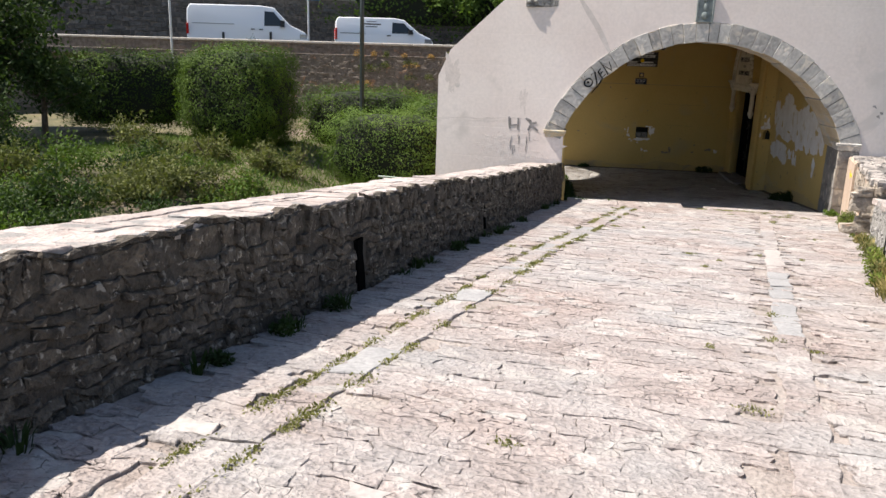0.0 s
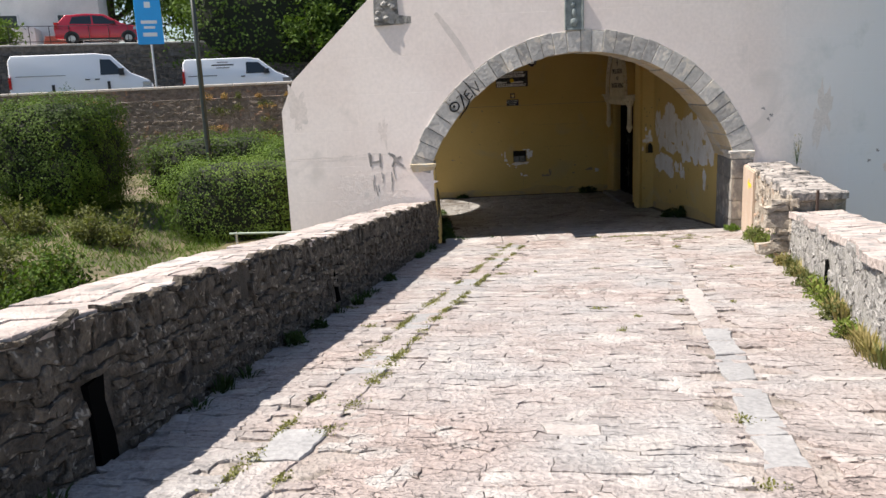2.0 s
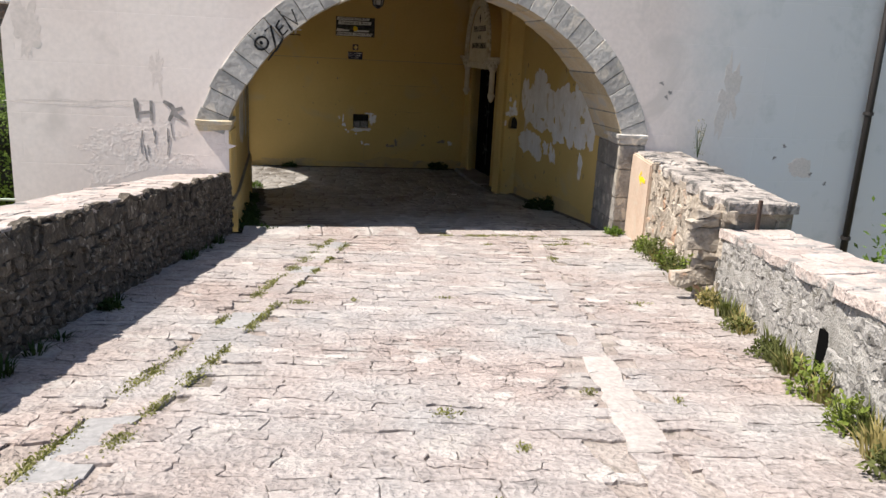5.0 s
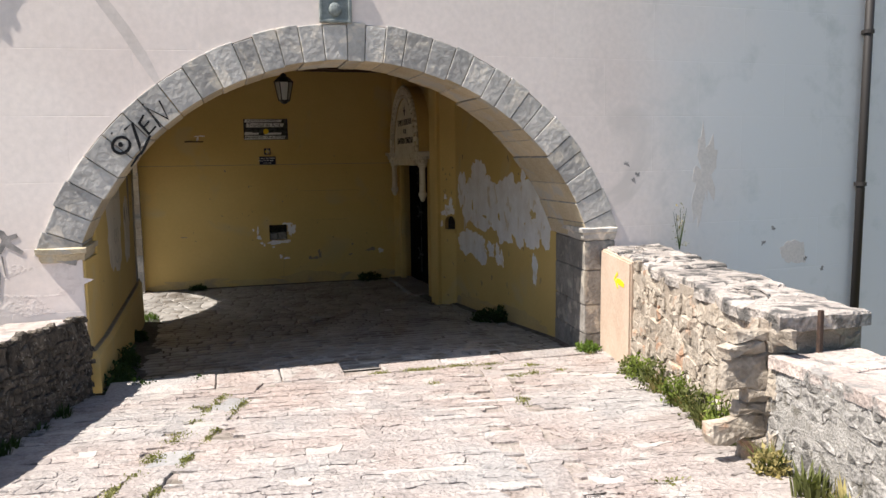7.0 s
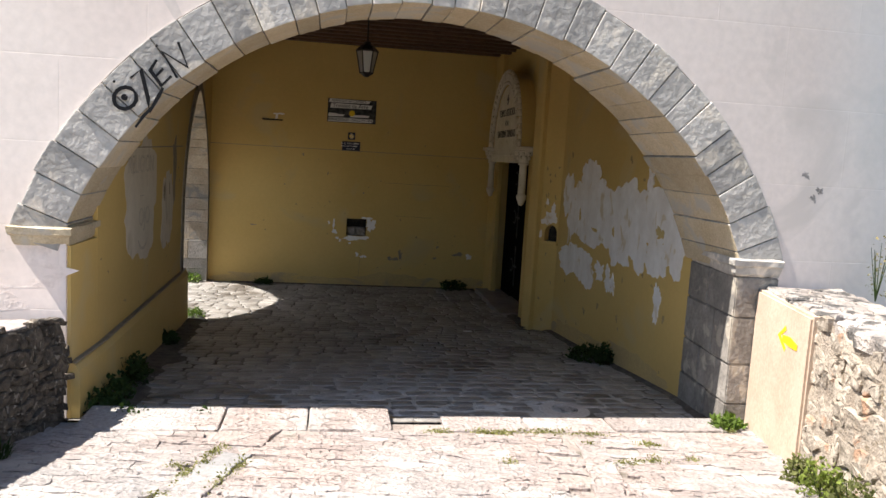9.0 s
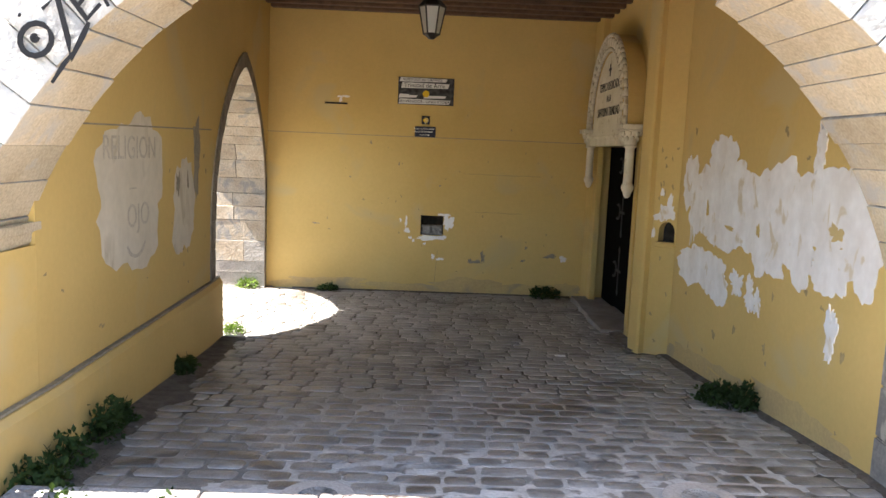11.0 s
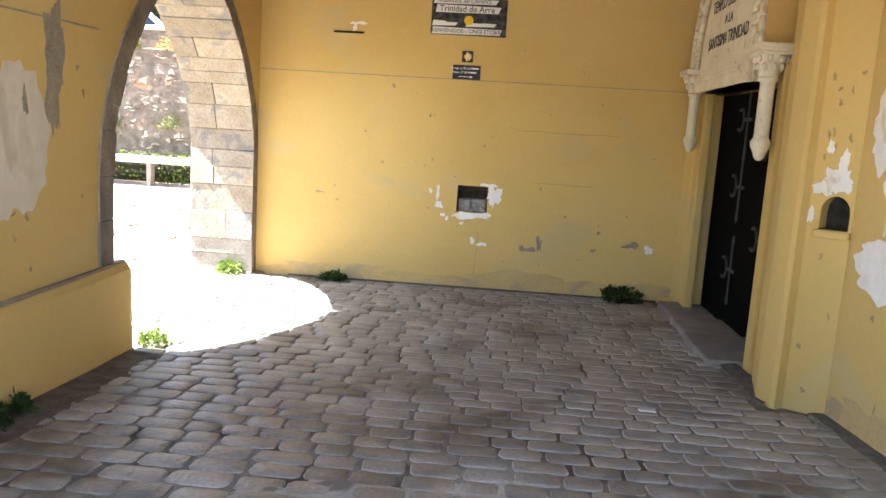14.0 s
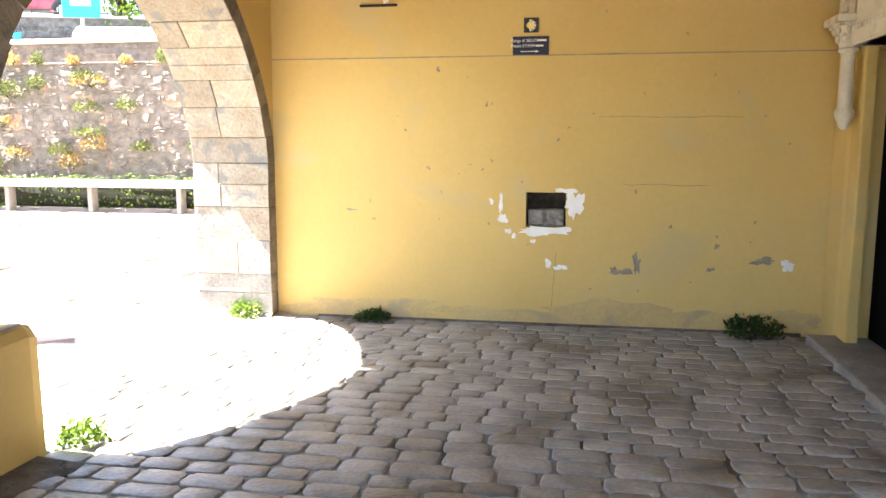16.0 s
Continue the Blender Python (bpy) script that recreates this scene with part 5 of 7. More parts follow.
# round covers in the sett floor
for x, y in ((1.95, 17.0), (4.35, 17.15)):
    cover = thing("round_cover", "small round metal cover set in mortar", "cover", "covers in the floor")
    bm = bmesh.new()
    lathe(bm, [(0.24, -0.02), (0.24, 0.012), (0.23, 0.016), (0.17, 0.016)], (x, y, gz(y) + 0.0), 24)
    part("bed", bm, M_slab, cover)
    bm = bmesh.new()
    lathe(bm, [(0.125, 0.0), (0.125, 0.022), (0.115, 0.026), (0.105, 0.02), (0.02, 0.022)], (x, y, gz(y) + 0.0), 24)
    part("lid", bm, M_grey, cover)
scrap = single("paper_scrap", box(bmesh.new(), 4.15, 4.27, 21.4, 21.45, gz(21.4) + 0.012, gz(21.4) + 0.02), M_paper, "white scrap of paper on the setts", "litter")


# ---- plants ----
L_fresh = leaf_mat("fresh_green_leaf", (0.06, 0.10, 0.018), (0.12, 0.18, 0.035))
L_bright = leaf_mat("bright_weed_leaf", (0.10, 0.135, 0.025), (0.17, 0.21, 0.045))
L_joint = leaf_mat("joint_weed_leaf", (0.13, 0.135, 0.045), (0.21, 0.205, 0.08))
L_deep = leaf_mat("deep_green_leaf", (0.020, 0.036, 0.010), (0.042, 0.07, 0.018))
L_hedge = leaf_mat("hedge_leaf", (0.03, 0.056, 0.010), (0.095, 0.15, 0.027))
L_box = leaf_mat("box_leaf", (0.022, 0.042, 0.007), (0.085, 0.135, 0.02))
L_dry = leaf_mat("dry_grass_blade", (0.22, 0.175, 0.07), (0.29, 0.25, 0.11))
L_orange = leaf_mat("orange_dry_leaf", (0.28, 0.155, 0.06), (0.34, 0.22, 0.10))
L_olive = leaf_mat("olive_bush_leaf", (0.07, 0.08, 0.026), (0.13, 0.14, 0.05))
M_bark = mat("tree_bark", (0.06, 0.045, 0.032), (0.11, 0.085, 0.06), 9, 0.95, 0.8, 40, dist=0.02)


def leaf_cloud(points, size, seed, flat=0.0, long=1.8, out=None):
    """Folded leaves, two triangles a half, scattered at the points."""
    rs = np.random.RandomState(seed)
    n = len(points)
    P = np.asarray(points, float)
    d = rs.normal(size=(n, 3))
    d[:, 2] = d[:, 2] * (1 - flat) + 0.25
    d /= np.linalg.norm(d, axis=1)[:, None]
    s = np.cross(d, rs.normal(size=(n, 3)))
    s /= np.linalg.norm(s, axis=1)[:, None]
    if out is not None:
        w = np.asarray(out, float) + 0.24 * rs.normal(size=(n, 3))
        w /= np.linalg.norm(w, axis=1)[:, None]
        s = np.cross(w, d)
        s /= np.linalg.norm(s, axis=1)[:, None]
        d = np.cross(s, w)
    u = np.cross(s, d)
    k = size * rs.uniform(0.6, 1.35, n)[:, None]
    a, b = P, P + d * k * long
    m = P + d * k * long * 0.5 + u * k * 0.12
    V = np.stack([a, m + s * k * 0.5, b, m - s * k * 0.5], 1).reshape(-1, 3)
    F = [(4 * i, 4 * i + 1, 4 * i + 2, 4 * i + 3) for i in range(n)]
    return V.tolist(), F


def cloud_part(name, points, size, seed, material, parent, label="", long=1.8, out=None):
    V, F = leaf_cloud(points, size, seed, long=long, out=out)
    me = bpy.data.meshes.new(name)
    me.from_pydata(V, [], F)
    me.materials.append(material)
    ob = new(name, me)
    ob.parent = parent
    if label:
        ob["label"] = label
    return ob


def blades(name, x, y, z, r, h, n, seed, material, parent):
    """A tuft of bent grass blades."""
    rs = random.Random(seed)
    V, F = [], []
    for _ in range(n):
        a, q = rs.uniform(0, 6.28), r * math.sqrt(rs.random()) * 0.5
        lean, hh, w = rs.uniform(0.2, 0.8) * r, h * rs.uniform(0.5, 1.1), rs.uniform(0.004, 0.009)
        bx, by = x + q * math.cos(a), y + q * math.sin(a)
        c, s = math.cos(a), math.sin(a)
        b = len(V)
        V += [(bx - s * w, by + c * w, z - 0.02), (bx + s * w, by - c * w, z - 0.02), (bx + c * lean * 0.4 + s * w, by + s * lean * 0.4 - c * w, z + hh * 0.65), (bx + c * lean * 0.4 - s * w, by + s * lean * 0.4 + c * w, z + hh * 0.65), (bx + c * lean, by + s * lean, z + hh)]
        F += [(b, b + 1, b + 2, b + 3), (b + 3, b + 2, b + 4)]
    me = bpy.data.meshes.new(name)
    me.from_pydata(V, [], F)
    me.materials.append(material)
    ob = new(name, me)
    ob.parent = parent
    return ob


def weed(x, y, z, r, h, seed, material=None, n=None, group="weeds along the walls", label="low leafy green weed growing from the joint", size=0.03):
    rs = np.random.RandomState(seed)
    w = thing("weed", label, "weed", group)
    bm = bmesh.new()
    k = 7
    for i in range(k):
        a = 6.28 * i / k + rs.uniform(-0.3, 0.3)
        cyl(bm, (x, y, z - 0.02), (x + r * 0.7 * math.cos(a), y + r * 0.7 * math.sin(a), z + h * rs.uniform(0.6, 1.0)), 0.005, 0.002, 5)
    part("stem", bm, L_deep, w)["kind"] = "stuff"
    n = n or int(220 + 900 * r)
    q = rs.normal(size=(n, 3))
    q /= np.linalg.norm(q, axis=1)[:, None]
    q *= rs.uniform(0.2, 1, n)[:, None] ** 0.5
    pts = q * (r, r, h) + (x, y, z)
    pts[:, 2] = z + np.abs(pts[:, 2] - z)
    pts += 0.12 * r * np.sin(pts * 9)
    cloud_part("leaves", pts, size, seed + 1, material or L_hedge, w)
    return w


for i, (x, y, r, h) in enumerate(((0.26, 17.0, 0.25, 0.2), (0.22, 17.45, 0.22, 0.22), (0.24, 18.0, 0.22, 0.3), (0.2, 18.35, 0.16, 0.22), (0.19, 20.0, 0.14, 0.2), (0.16, 20.3, 0.10, 0.12), (0.55, 16.75, 0.18, 0.12), (1.15, 16.75, 0.13, 0.1))):
    weed(x, y, gz(y), r, h, 300 + i, L_deep)
weed(0.16, 22.2, gz(22.2), 0.15, 0.14, 310, L_fresh, size=0.022)
weed(5.45, 19.6, gz(19.6), 0.26, 0.22, 311, L_deep, 700)
weed(5.55, 19.35, gz(19.35), 0.12, 0.28, 318, L_deep)
weed(4.75, 26.15, gz(26.1), 0.28, 0.18, 312, L_deep, 600)
weed(0.85, 26.2, gz(26.2), 0.2, 0.08, 313, L_deep)
weed(-0.55, 26.1, gz(26.1), 0.22, 0.16, 314, L_fresh)
weed(5.6, 16.45, gz(16.4) + 0.02, 0.14, 0.08, 315, L_fresh)


# ---- street side: walls, road and terraces ----
M_wallst = mat("retaining_wall_stone", (0.13, 0.105, 0.085), (0.24, 0.20, 0.165), 4, 0.92, 0.8, 40, (0.33, 0.20, 0.13), 0.12, 2.5, rand=0.18, dist=0.03)
M_wallst_j = mat("retaining_wall_stone_run", (0.13, 0.105, 0.085), (0.24, 0.20, 0.165), 4, 0.92, 0.8, 40, (0.33, 0.20, 0.13), 0.12, 2.5, rand=0.18, dist=0.03, island=True)
M_wallbed = mat("retaining_wall_mortar", (0.12, 0.10, 0.082), (0.22, 0.185, 0.155), 6, 0.95, 0.9, 50, dist=0.02)
M_basalt = mat("dark_wall_stone", (0.075, 0.068, 0.06), (0.14, 0.125, 0.11), 5, 0.9, 0.8, 40, rand=0.3, dist=0.02)
M_basalt_j = mat("dark_wall_stone_run", (0.075, 0.068, 0.06), (0.14, 0.125, 0.11), 5, 0.9, 0.8, 40, rand=0.3, dist=0.02, island=True)
M_cop = mat("pale_wall_coping", (0.42, 0.39, 0.35), (0.52, 0.48, 0.43), 4, 0.9, 0.4, 50)

bm = bmesh.new()
box(bm, -60, 14, 32.0, 33.2, -2.5, 1.36)
box(bm, -60, 14, 32.5, 33.2, 1.36, 1.80)
wall_street = single("retaining_wall", bm, M_wallbed, "tall rubble retaining wall beside the street", "wall", kind="structure")
for i in range(40):
    bm = bmesh.new()
    x = -44 + i * 1.3
    box(bm, x + 0.01, x + 1.29, 32.44, 33.1, 1.80, 1.90, 0.02)
    part("coping_slab", bm, M_cop, wall_street)
for i in range(40):
    bm = bmesh.new()
    x = -44 + i * 1.3
    box(bm, x + 0.01, x + 1.29, 31.985, 32.5, 1.345, 1.38, 0.01)
    part("ledge_slab", bm, M_wallst, wall_street)

STREET = Matrix.Translation((-13.0, 39.6, 1.15)) @ Matrix.Rotation(radians(18), 4, "Z")
bm = bmesh.new()
bmesh.ops.create_grid(bm, x_segments=12, y_segments=6, size=0.5, matrix=STREET @ Matrix.Translation((0, 0.4, 0)) @ Matrix.Diagonal((80, 11, 1, 1)))
road = single("road", bm, M_road, "grey asphalt street behind the retaining wall", "road", kind="structure")
bm = bmesh.new()
box(bm, -60, 20, 33.1, 45, 0.0, 1.08)
fill = single("road_bed", bm, M_road, "street fill behind the wall", "road", kind="structure")


def in_street(bm):
    bmesh.ops.transform(bm, matrix=STREET, verts=bm.verts[:])
    return bm


bm = bmesh.new()
box(bm, -40, 40, 5.8, 6.6, -1, 3.24)
wall_terrace = single("terrace_wall", in_street(bm), M_wallbed, "dark stone terrace wall behind the street", "wall", kind="structure")
bm = bmesh.new()
box(bm, -40, 40, 5.72, 6.5, 3.24, 3.34, 0.02)
part("coping", in_street(bm), M_cop, wall_terrace)
bm = bmesh.new()
box(bm, -40, 40, 6.6, 60, 2.0, 3.3)
terrace = single("terrace_ground", in_street(bm), M_plaza, "pale paved terrace above the street", "pavement", kind="structure")

# terrace railing
railing = thing("terrace_railing", "thin black iron railing on the terrace wall", "railing")
for i in range(15):
    bm = bmesh.new()
    x = -8 + i * 0.95
    cyl(bm, (x, 6.1, 3.3), (x, 6.1, 4.3), 0.02, n=6)
    part("post", in_street(bm), M_iron, railing)
for z in (3.5, 4.27):
    bm = bmesh.new()
    cyl(bm, (-8, 6.1, z), (5.3, 6.1, z), 0.018, n=6)
    part("rail", in_street(bm), M_iron, railing)

# house on the terrace
M_housewall = mat("white_house_render", (0.62, 0.62, 0.60), (0.72, 0.71, 0.69), 1, 0.9, 0.2, 30)
M_roof = mat("clay_roof_tile", (0.30, 0.12, 0.07), (0.42, 0.19, 0.11), 6, 0.9, 0.6, 30)
M_win = plain("dark_window_glass", (0.02, 0.025, 0.03), 0.08)
M_stepred = mat("brick_red_step", (0.30, 0.10, 0.07), (0.38, 0.15, 0.10), 6, 0.9, 0.4, 40)
house = thing("white_house", "white rendered house on the terrace", "house")
bm = bmesh.new()
box(bm, -13, -3.2, 13, 20, 3, 9)
box(bm, -13, -6.5, 10.6, 13, 3, 4.6)
part("wall", in_street(bm), M_housewall, house)
bm = bmesh.new()
prism(bm, [(12.4, 8.9), (16.5, 11.2), (20.6, 8.9)], "x", -13.5, -2.7)
part("roof", in_street(bm), M_roof, house)
for x in (-11.4, -8.2, -5.0):
    for z in (4.2, 6.8):
        bm = bmesh.new()
        box(bm, x - 0.5, x + 0.5, 12.94, 13.02, z, z + 1.3, 0.01)
        w = part("window", in_street(bm), M_win, house)
        bm = bmesh.new()
        frame_bars(bm, x - 0.58, x + 0.58, z - 0.08, z + 1.38, 12.9, 12.98, 0.08)
        part("window_frame", in_street(bm), M_housewall, w)
stair = thing("red_brick_stairs", "short flight of brick red steps", "stairs")
for k in range(6):
    bm = bmesh.new()
    box(bm, -5.9, -4.2, 8.2 + 0.3 * k, 8.5 + 0.3 * k, 3.0, 3.2 + 0.17 * k, 0.01)
    part("tread", in_street(bm), M_stepred, stair)

# ---- vehicles ----
M_vanwhite = plain("white_car_paint", (0.88, 0.89, 0.90), 0.25, 0.0, 0.6)
M_carred = plain("crimson_car_paint", (0.45, 0.012, 0.025), 0.25, 0.1, 0.8)
M_tyre = plain("black_tyre", (0.012, 0.012, 0.012), 0.8)
M_rim = plain("silver_rim", (0.5, 0.5, 0.5), 0.3, 0.8)
M_plast = plain("black_plastic_trim", (0.02, 0.02, 0.021), 0.5)
M_tail = plain("red_tail_lens", (0.5, 0.01, 0.01), 0.2)
M_lens = plain("clear_headlamp", (0.35, 0.37, 0.4), 0.08, 0.4)


def vehicle(name, label, category, paint, prof, windows, width, wheels, wheel_r, at, tail, head, extras=()):
    """A vehicle from its side outline (x forward, z up), with its nose to +x; windows are side outlines too."""
    car = thing(name, label, category)
    bm = bmesh.new()
    prism(bm, prof, "y", -width / 2, width / 2)
    zt = max(p[1] for p in prof)
    for v in bm.verts:
        if v.co.z > zt * 0.5:
            v.co.y *= 1 - 0.16 * ((v.co.z / zt) - 0.5) * 2 * 0.9
    es = [e for e in bm.edges if e.calc_length() < width * 0.95 or True]
    bmesh.ops.bevel(bm, geom=es, offset=0.05, segments=3, affect="EDGES", profile=0.6)
    body = part("body", bm, paint, car, smooth=True)
    for fc in body.data.polygons:
        fc.use_smooth = True

    def side_y(z):
        return width / 2 * (1 - 0.16 * max(0, (z / zt) - 0.5) * 2 * 0.9)
    for w in windows:
        for s in (-1, 1):
            bm = bmesh.new()
            q = [bm.verts.new((x, s * (side_y(z) + 0.006), z)) for x, z in w]
            r = [bm.verts.new((x, s * (side_y(z) - 0.03), z)) for x, z in w]
            n = len(w)
            bm.faces.new(q)
            bm.faces.new(r[::-1])
            for i in range(n):
                bm.faces.new((q[i], q[(i + 1) % n], r[(i + 1) % n], r[i]))
            bmesh.ops.recalc_face_normals(bm, faces=bm.faces)
            part("side_window", bm, M_win, car)
    for x in wheels:
        for s in (-1, 1):
            bm = bmesh.new()
            cyl(bm, (x, s * (width / 2 - 0.22), wheel_r), (x, s * (width / 2 + 0.01), wheel_r), wheel_r, n=24)
            bmesh.ops.bevel(bm, geom=[e for e in bm.edges if abs(e.verts[0].co.y - e.verts[1].co.y) < 0.01], offset=0.03, segments=2, affect="EDGES")
            wheel = part("tyre", bm, M_tyre, car)
            bm = bmesh.new()
            cyl(bm, (x, s * (width / 2 - 0.02), wheel_r), (x, s * (width / 2 + 0.025), wheel_r), wheel_r * 0.62, wheel_r * 0.5, 10)
            part("rim", bm, M_rim, wheel)
            bm = bmesh.new()
            pts = oval(x, wheel_r, wheel_r * 1.16, wheel_r * 1.16, 16, 0, 180)
            prism(bm, pts, "y", s * (width / 2 - 0.02), s * (width / 2 + 0.004))
            part("wheel_arch", bm, M_plast, car)
    for s in (-1, 1):
        for nm, (x0, x1, z0, z1), m in (("tail_light", tail, M_tail), ("headlight", head, M_lens)):
            bm = bmesh.new()
            box(bm, x0, x1, s * (width / 2 - 0.16), s * (width / 2 + 0.012), z0, z1, 0.02, 2)
            part(nm, bm, m, car)
    for nm, dims, m in extras:
        for s in (-1, 1):
            bm = bmesh.new()
            x0, x1, out, z0, z1 = dims
            box(bm, x0, x1, s * (side_y((z0 + z1) / 2) - 0.02), s * (side_y((z0 + z1) / 2) + out), z0, z1, min(0.02, out * 0.4))
            part(nm, bm, m, car)
    car.matrix_basis = at
    return car


van_prof = [(-2.95, 0.35), (-2.98, 0.9), (-2.95, 2.2), (-2.8, 2.42), (0.6, 2.45), (1.25, 2.36), (2.02, 1.55), (2.75, 1.22), (2.93, 0.95), (2.95, 0.45), (2.8, 0.32)]
vehicle("white_van", "tall white panel van parked along the street", "van", M_vanwhite, van_prof, [[(0.75, 1.48), (0.78, 2.18), (1.22, 2.16), (1.78, 1.5)]], 2.0, (-1.75, 1.95), 0.35, STREET @ Matrix.Translation((-3.1, 0, 0)), (-2.99, -2.88, 1.0, 1.5), (2.5, 2.86, 0.92, 1.12),
        (("mirror", (1.55, 1.75, 0.18, 1.45, 1.75), M_plast), ("door_handle", (0.5, 0.68, 0.02, 1.28, 1.33), M_plast), ("door_handle", (0.1, 0.28, 0.02, 1.28, 1.33), M_plast), ("rub_strip", (-1.3, -1.18, 0.012, 0.62, 1.12), M_plast), ("rub_strip", (1.0, 1.12, 0.012, 0.75, 1.2), M_plast), ("panel_line", (-2.7, -0.7, 0.006, 1.50, 1.53), M_lens)))
# windscreen
ws = bmesh.new()
prism(ws, [(1.30, 2.30), (1.335, 2.32), (2.03, 1.60), (1.99, 1.58)], "y", -0.78, 0.78)
screen = part("windscreen", ws, M_win, bpy.data.objects["white_van"])
van2_prof = [(-2.5, 0.35), (-2.53, 0.9), (-2.5, 1.75), (-2.38, 1.95), (0.5, 1.98), (1.0, 1.90), (1.75, 1.28), (2.35, 1.02), (2.5, 0.8), (2.5, 0.42), (2.35, 0.3)]
vehicle("white_delivery_van", "low white delivery van with a dark emblem", "van", M_vanwhite, van2_prof, [[(0.35, 1.22), (0.38, 1.76), (0.95, 1.74), (1.5, 1.24)]], 1.95, (-1.5, 1.6), 0.33, STREET @ Matrix.Translation((3.7, 0, 0.1)), (-2.54, -2.44, 0.85, 1.4), (2.05, 2.42, 0.78, 0.98),
        (("mirror", (1.2, 1.4, 0.16, 1.2, 1.42), M_plast), ("door_handle", (0.1, 0.28, 0.02, 1.08, 1.13), M_plast), ("emblem_bar", (-1.2, -0.2, 0.01, 1.62, 1.68), M_plast), ("emblem_bar", (-1.0, -0.4, 0.01, 1.50, 1.54), M_plast), ("emblem_bar", (-0.95, -0.45, 0.01, 1.76, 1.79), M_plast), ("panel_line", (-2.3, -1.0, 0.006, 1.16, 1.19), M_plast)))
car_prof = [(-1.95, 0.3), (-1.98, 0.75), (-1.85, 1.0), (-1.45, 1.38), (-0.6, 1.46), (0.25, 1.42), (1.0, 0.98), (1.75, 0.82), (1.95, 0.62), (1.95, 0.32), (1.8, 0.22)]
vehicle("red_hatchback", "crimson hatchback parked on the terrace", "car", M_carred, car_prof, [[(-1.3, 0.98), (-1.15, 1.3), (-0.35, 1.36), (-0.32, 0.96)], [(-0.25, 0.96), (-0.28, 1.36), (0.2, 1.33), (0.75, 0.95)]], 1.7, (-1.25, 1.25), 0.3, STREET @ Matrix.Translation((-2.75, 7.4, 3.3)) @ Matrix.Diagonal((1.12, 1.12, 1.12, 1)), (-1.96, -1.8, 0.75, 1.05), (1.5, 1.85, 0.68, 0.82),
        (("mirror", (0.55, 0.7, 0.14, 0.95, 1.1), M_plast), ("door_handle", (-0.2, -0.05, 0.02, 0.84, 0.88), M_carred), ("sill", (-0.9, 0.9, 0.01, 0.24, 0.32), M_plast)))

# blue hoarding on a pale pole
M_signblue = plain("bright_blue_panel", (0.02, 0.35, 0.75), 0.4)
M_pole = plain("pale_steel_pole", (0.6, 0.6, 0.6), 0.4, 0.3)
hoarding = thing("blue_street_sign", "tall bright blue panel sign on a pale pole", "sign")
bm = bmesh.new()
cyl(bm, (-0.2, 5.0, 0), (-0.2, 5.0, 5.6), 0.06, n=10)
part("pole", in_street(bm), M_pole, hoarding)
bm = bmesh.new()
box(bm, -0.85, 0.45, 4.86, 4.93, 3.15, 5.6, 0.02)
part("panel", in_street(bm), M_signblue, hoarding)
for z, w, h in ((3.55, 0.7, 0.2), (3.95, 0.55, 0.12), (4.2, 0.8, 0.16), (5.0, 0.3, 0.3)):
    bm = bmesh.new()
    box(bm, -0.2 - w / 2, -0.2 + w / 2, 4.85, 4.865, z, z + h)
    part("bar", in_street(bm), M_paper, hoarding)
plate = thing("small_blue_plate", "small blue plate on the terrace wall", "sign")
bm = bmesh.new()
box(bm, -3.3, -2.6, 5.74, 5.79, 2.4, 2.7, 0.01)
part("plate", in_street(bm), M_signblue, plate)

lamp_post = thing("lamp_post", "dark green street lamp post", "lamp post")
bm = bmesh.new()
lathe(bm, [(0.12, 0), (0.12, 0.5), (0.08, 0.6), (0.07, 4.0), (0.055, 7.0)], (-6.35, 24.2, -1.9), 12)
part("pole", bm, plain("dark_green_paint", (0.02, 0.026, 0.022), 0.4), lamp_post, smooth=True)
bm = bmesh.new()
box(bm, -6.6, -6.1, 24.0, 24.4, 5.1, 5.4, 0.05)
part("lamp_head", bm, M_iron, lamp_post)
post2 = thing("thin_sign_post", "thin grey post by the street wall", "post")
bm = bmesh.new()
cyl(bm, (-16.6, 31.6, -1.4), (-16.6, 31.6, 4.6), 0.05, n=8)
part("pole", bm, M_pole, post2)

# long bench at the foot of the wall
M_conc = mat("pale_concrete", (0.42, 0.39, 0.36), (0.50, 0.47, 0.44), 4, 0.85, 0.3, 60)
M_legc = mat("grey_concrete_leg", (0.20, 0.185, 0.17), (0.27, 0.25, 0.23), 5, 0.9, 0.3, 50)
bench = thing("street_bench", "long pale concrete bench below the stone wall", "bench")
for x0, x1 in ((-9.6, -6.0), (-6.0, -2.4)):
    bm = bmesh.new()
    box(bm, x0 + 0.01, x1 - 0.01, 30.95, 31.35, -0.95, -0.83, 0.015, 2)
    part("seat", bm, M_conc, bench)
for x in (-9.2, -7.45, -5.75, -4.0, -2.6):
    bm = bmesh.new()
    box(bm, x - 0.045, x + 0.045, 31.0, 31.2, -1.48, -0.95, 0.01)
    part("leg", bm, M_legc, bench)

# garden hand rail
grail = thing("garden_rail", "pale green tubular rail beside the hedge", "rail")
bm = bmesh.new()
cyl(bm, (-4.75, 19.79, -1.70), (-3.0, 20.1, -1.80), 0.024, n=10)
part("tube", bm, plain("pale_green_paint", (0.42, 0.5, 0.44), 0.4), grail)
for x in (-4.6, -3.3):
    bm = bmesh.new()
    cyl(bm, (x, 19.5 + (x + 6.4) * 0.176, -2.6), (x, 19.5 + (x + 6.4) * 0.176, -1.68), 0.025, n=8)
    part("post", bm, M_pole, grail)


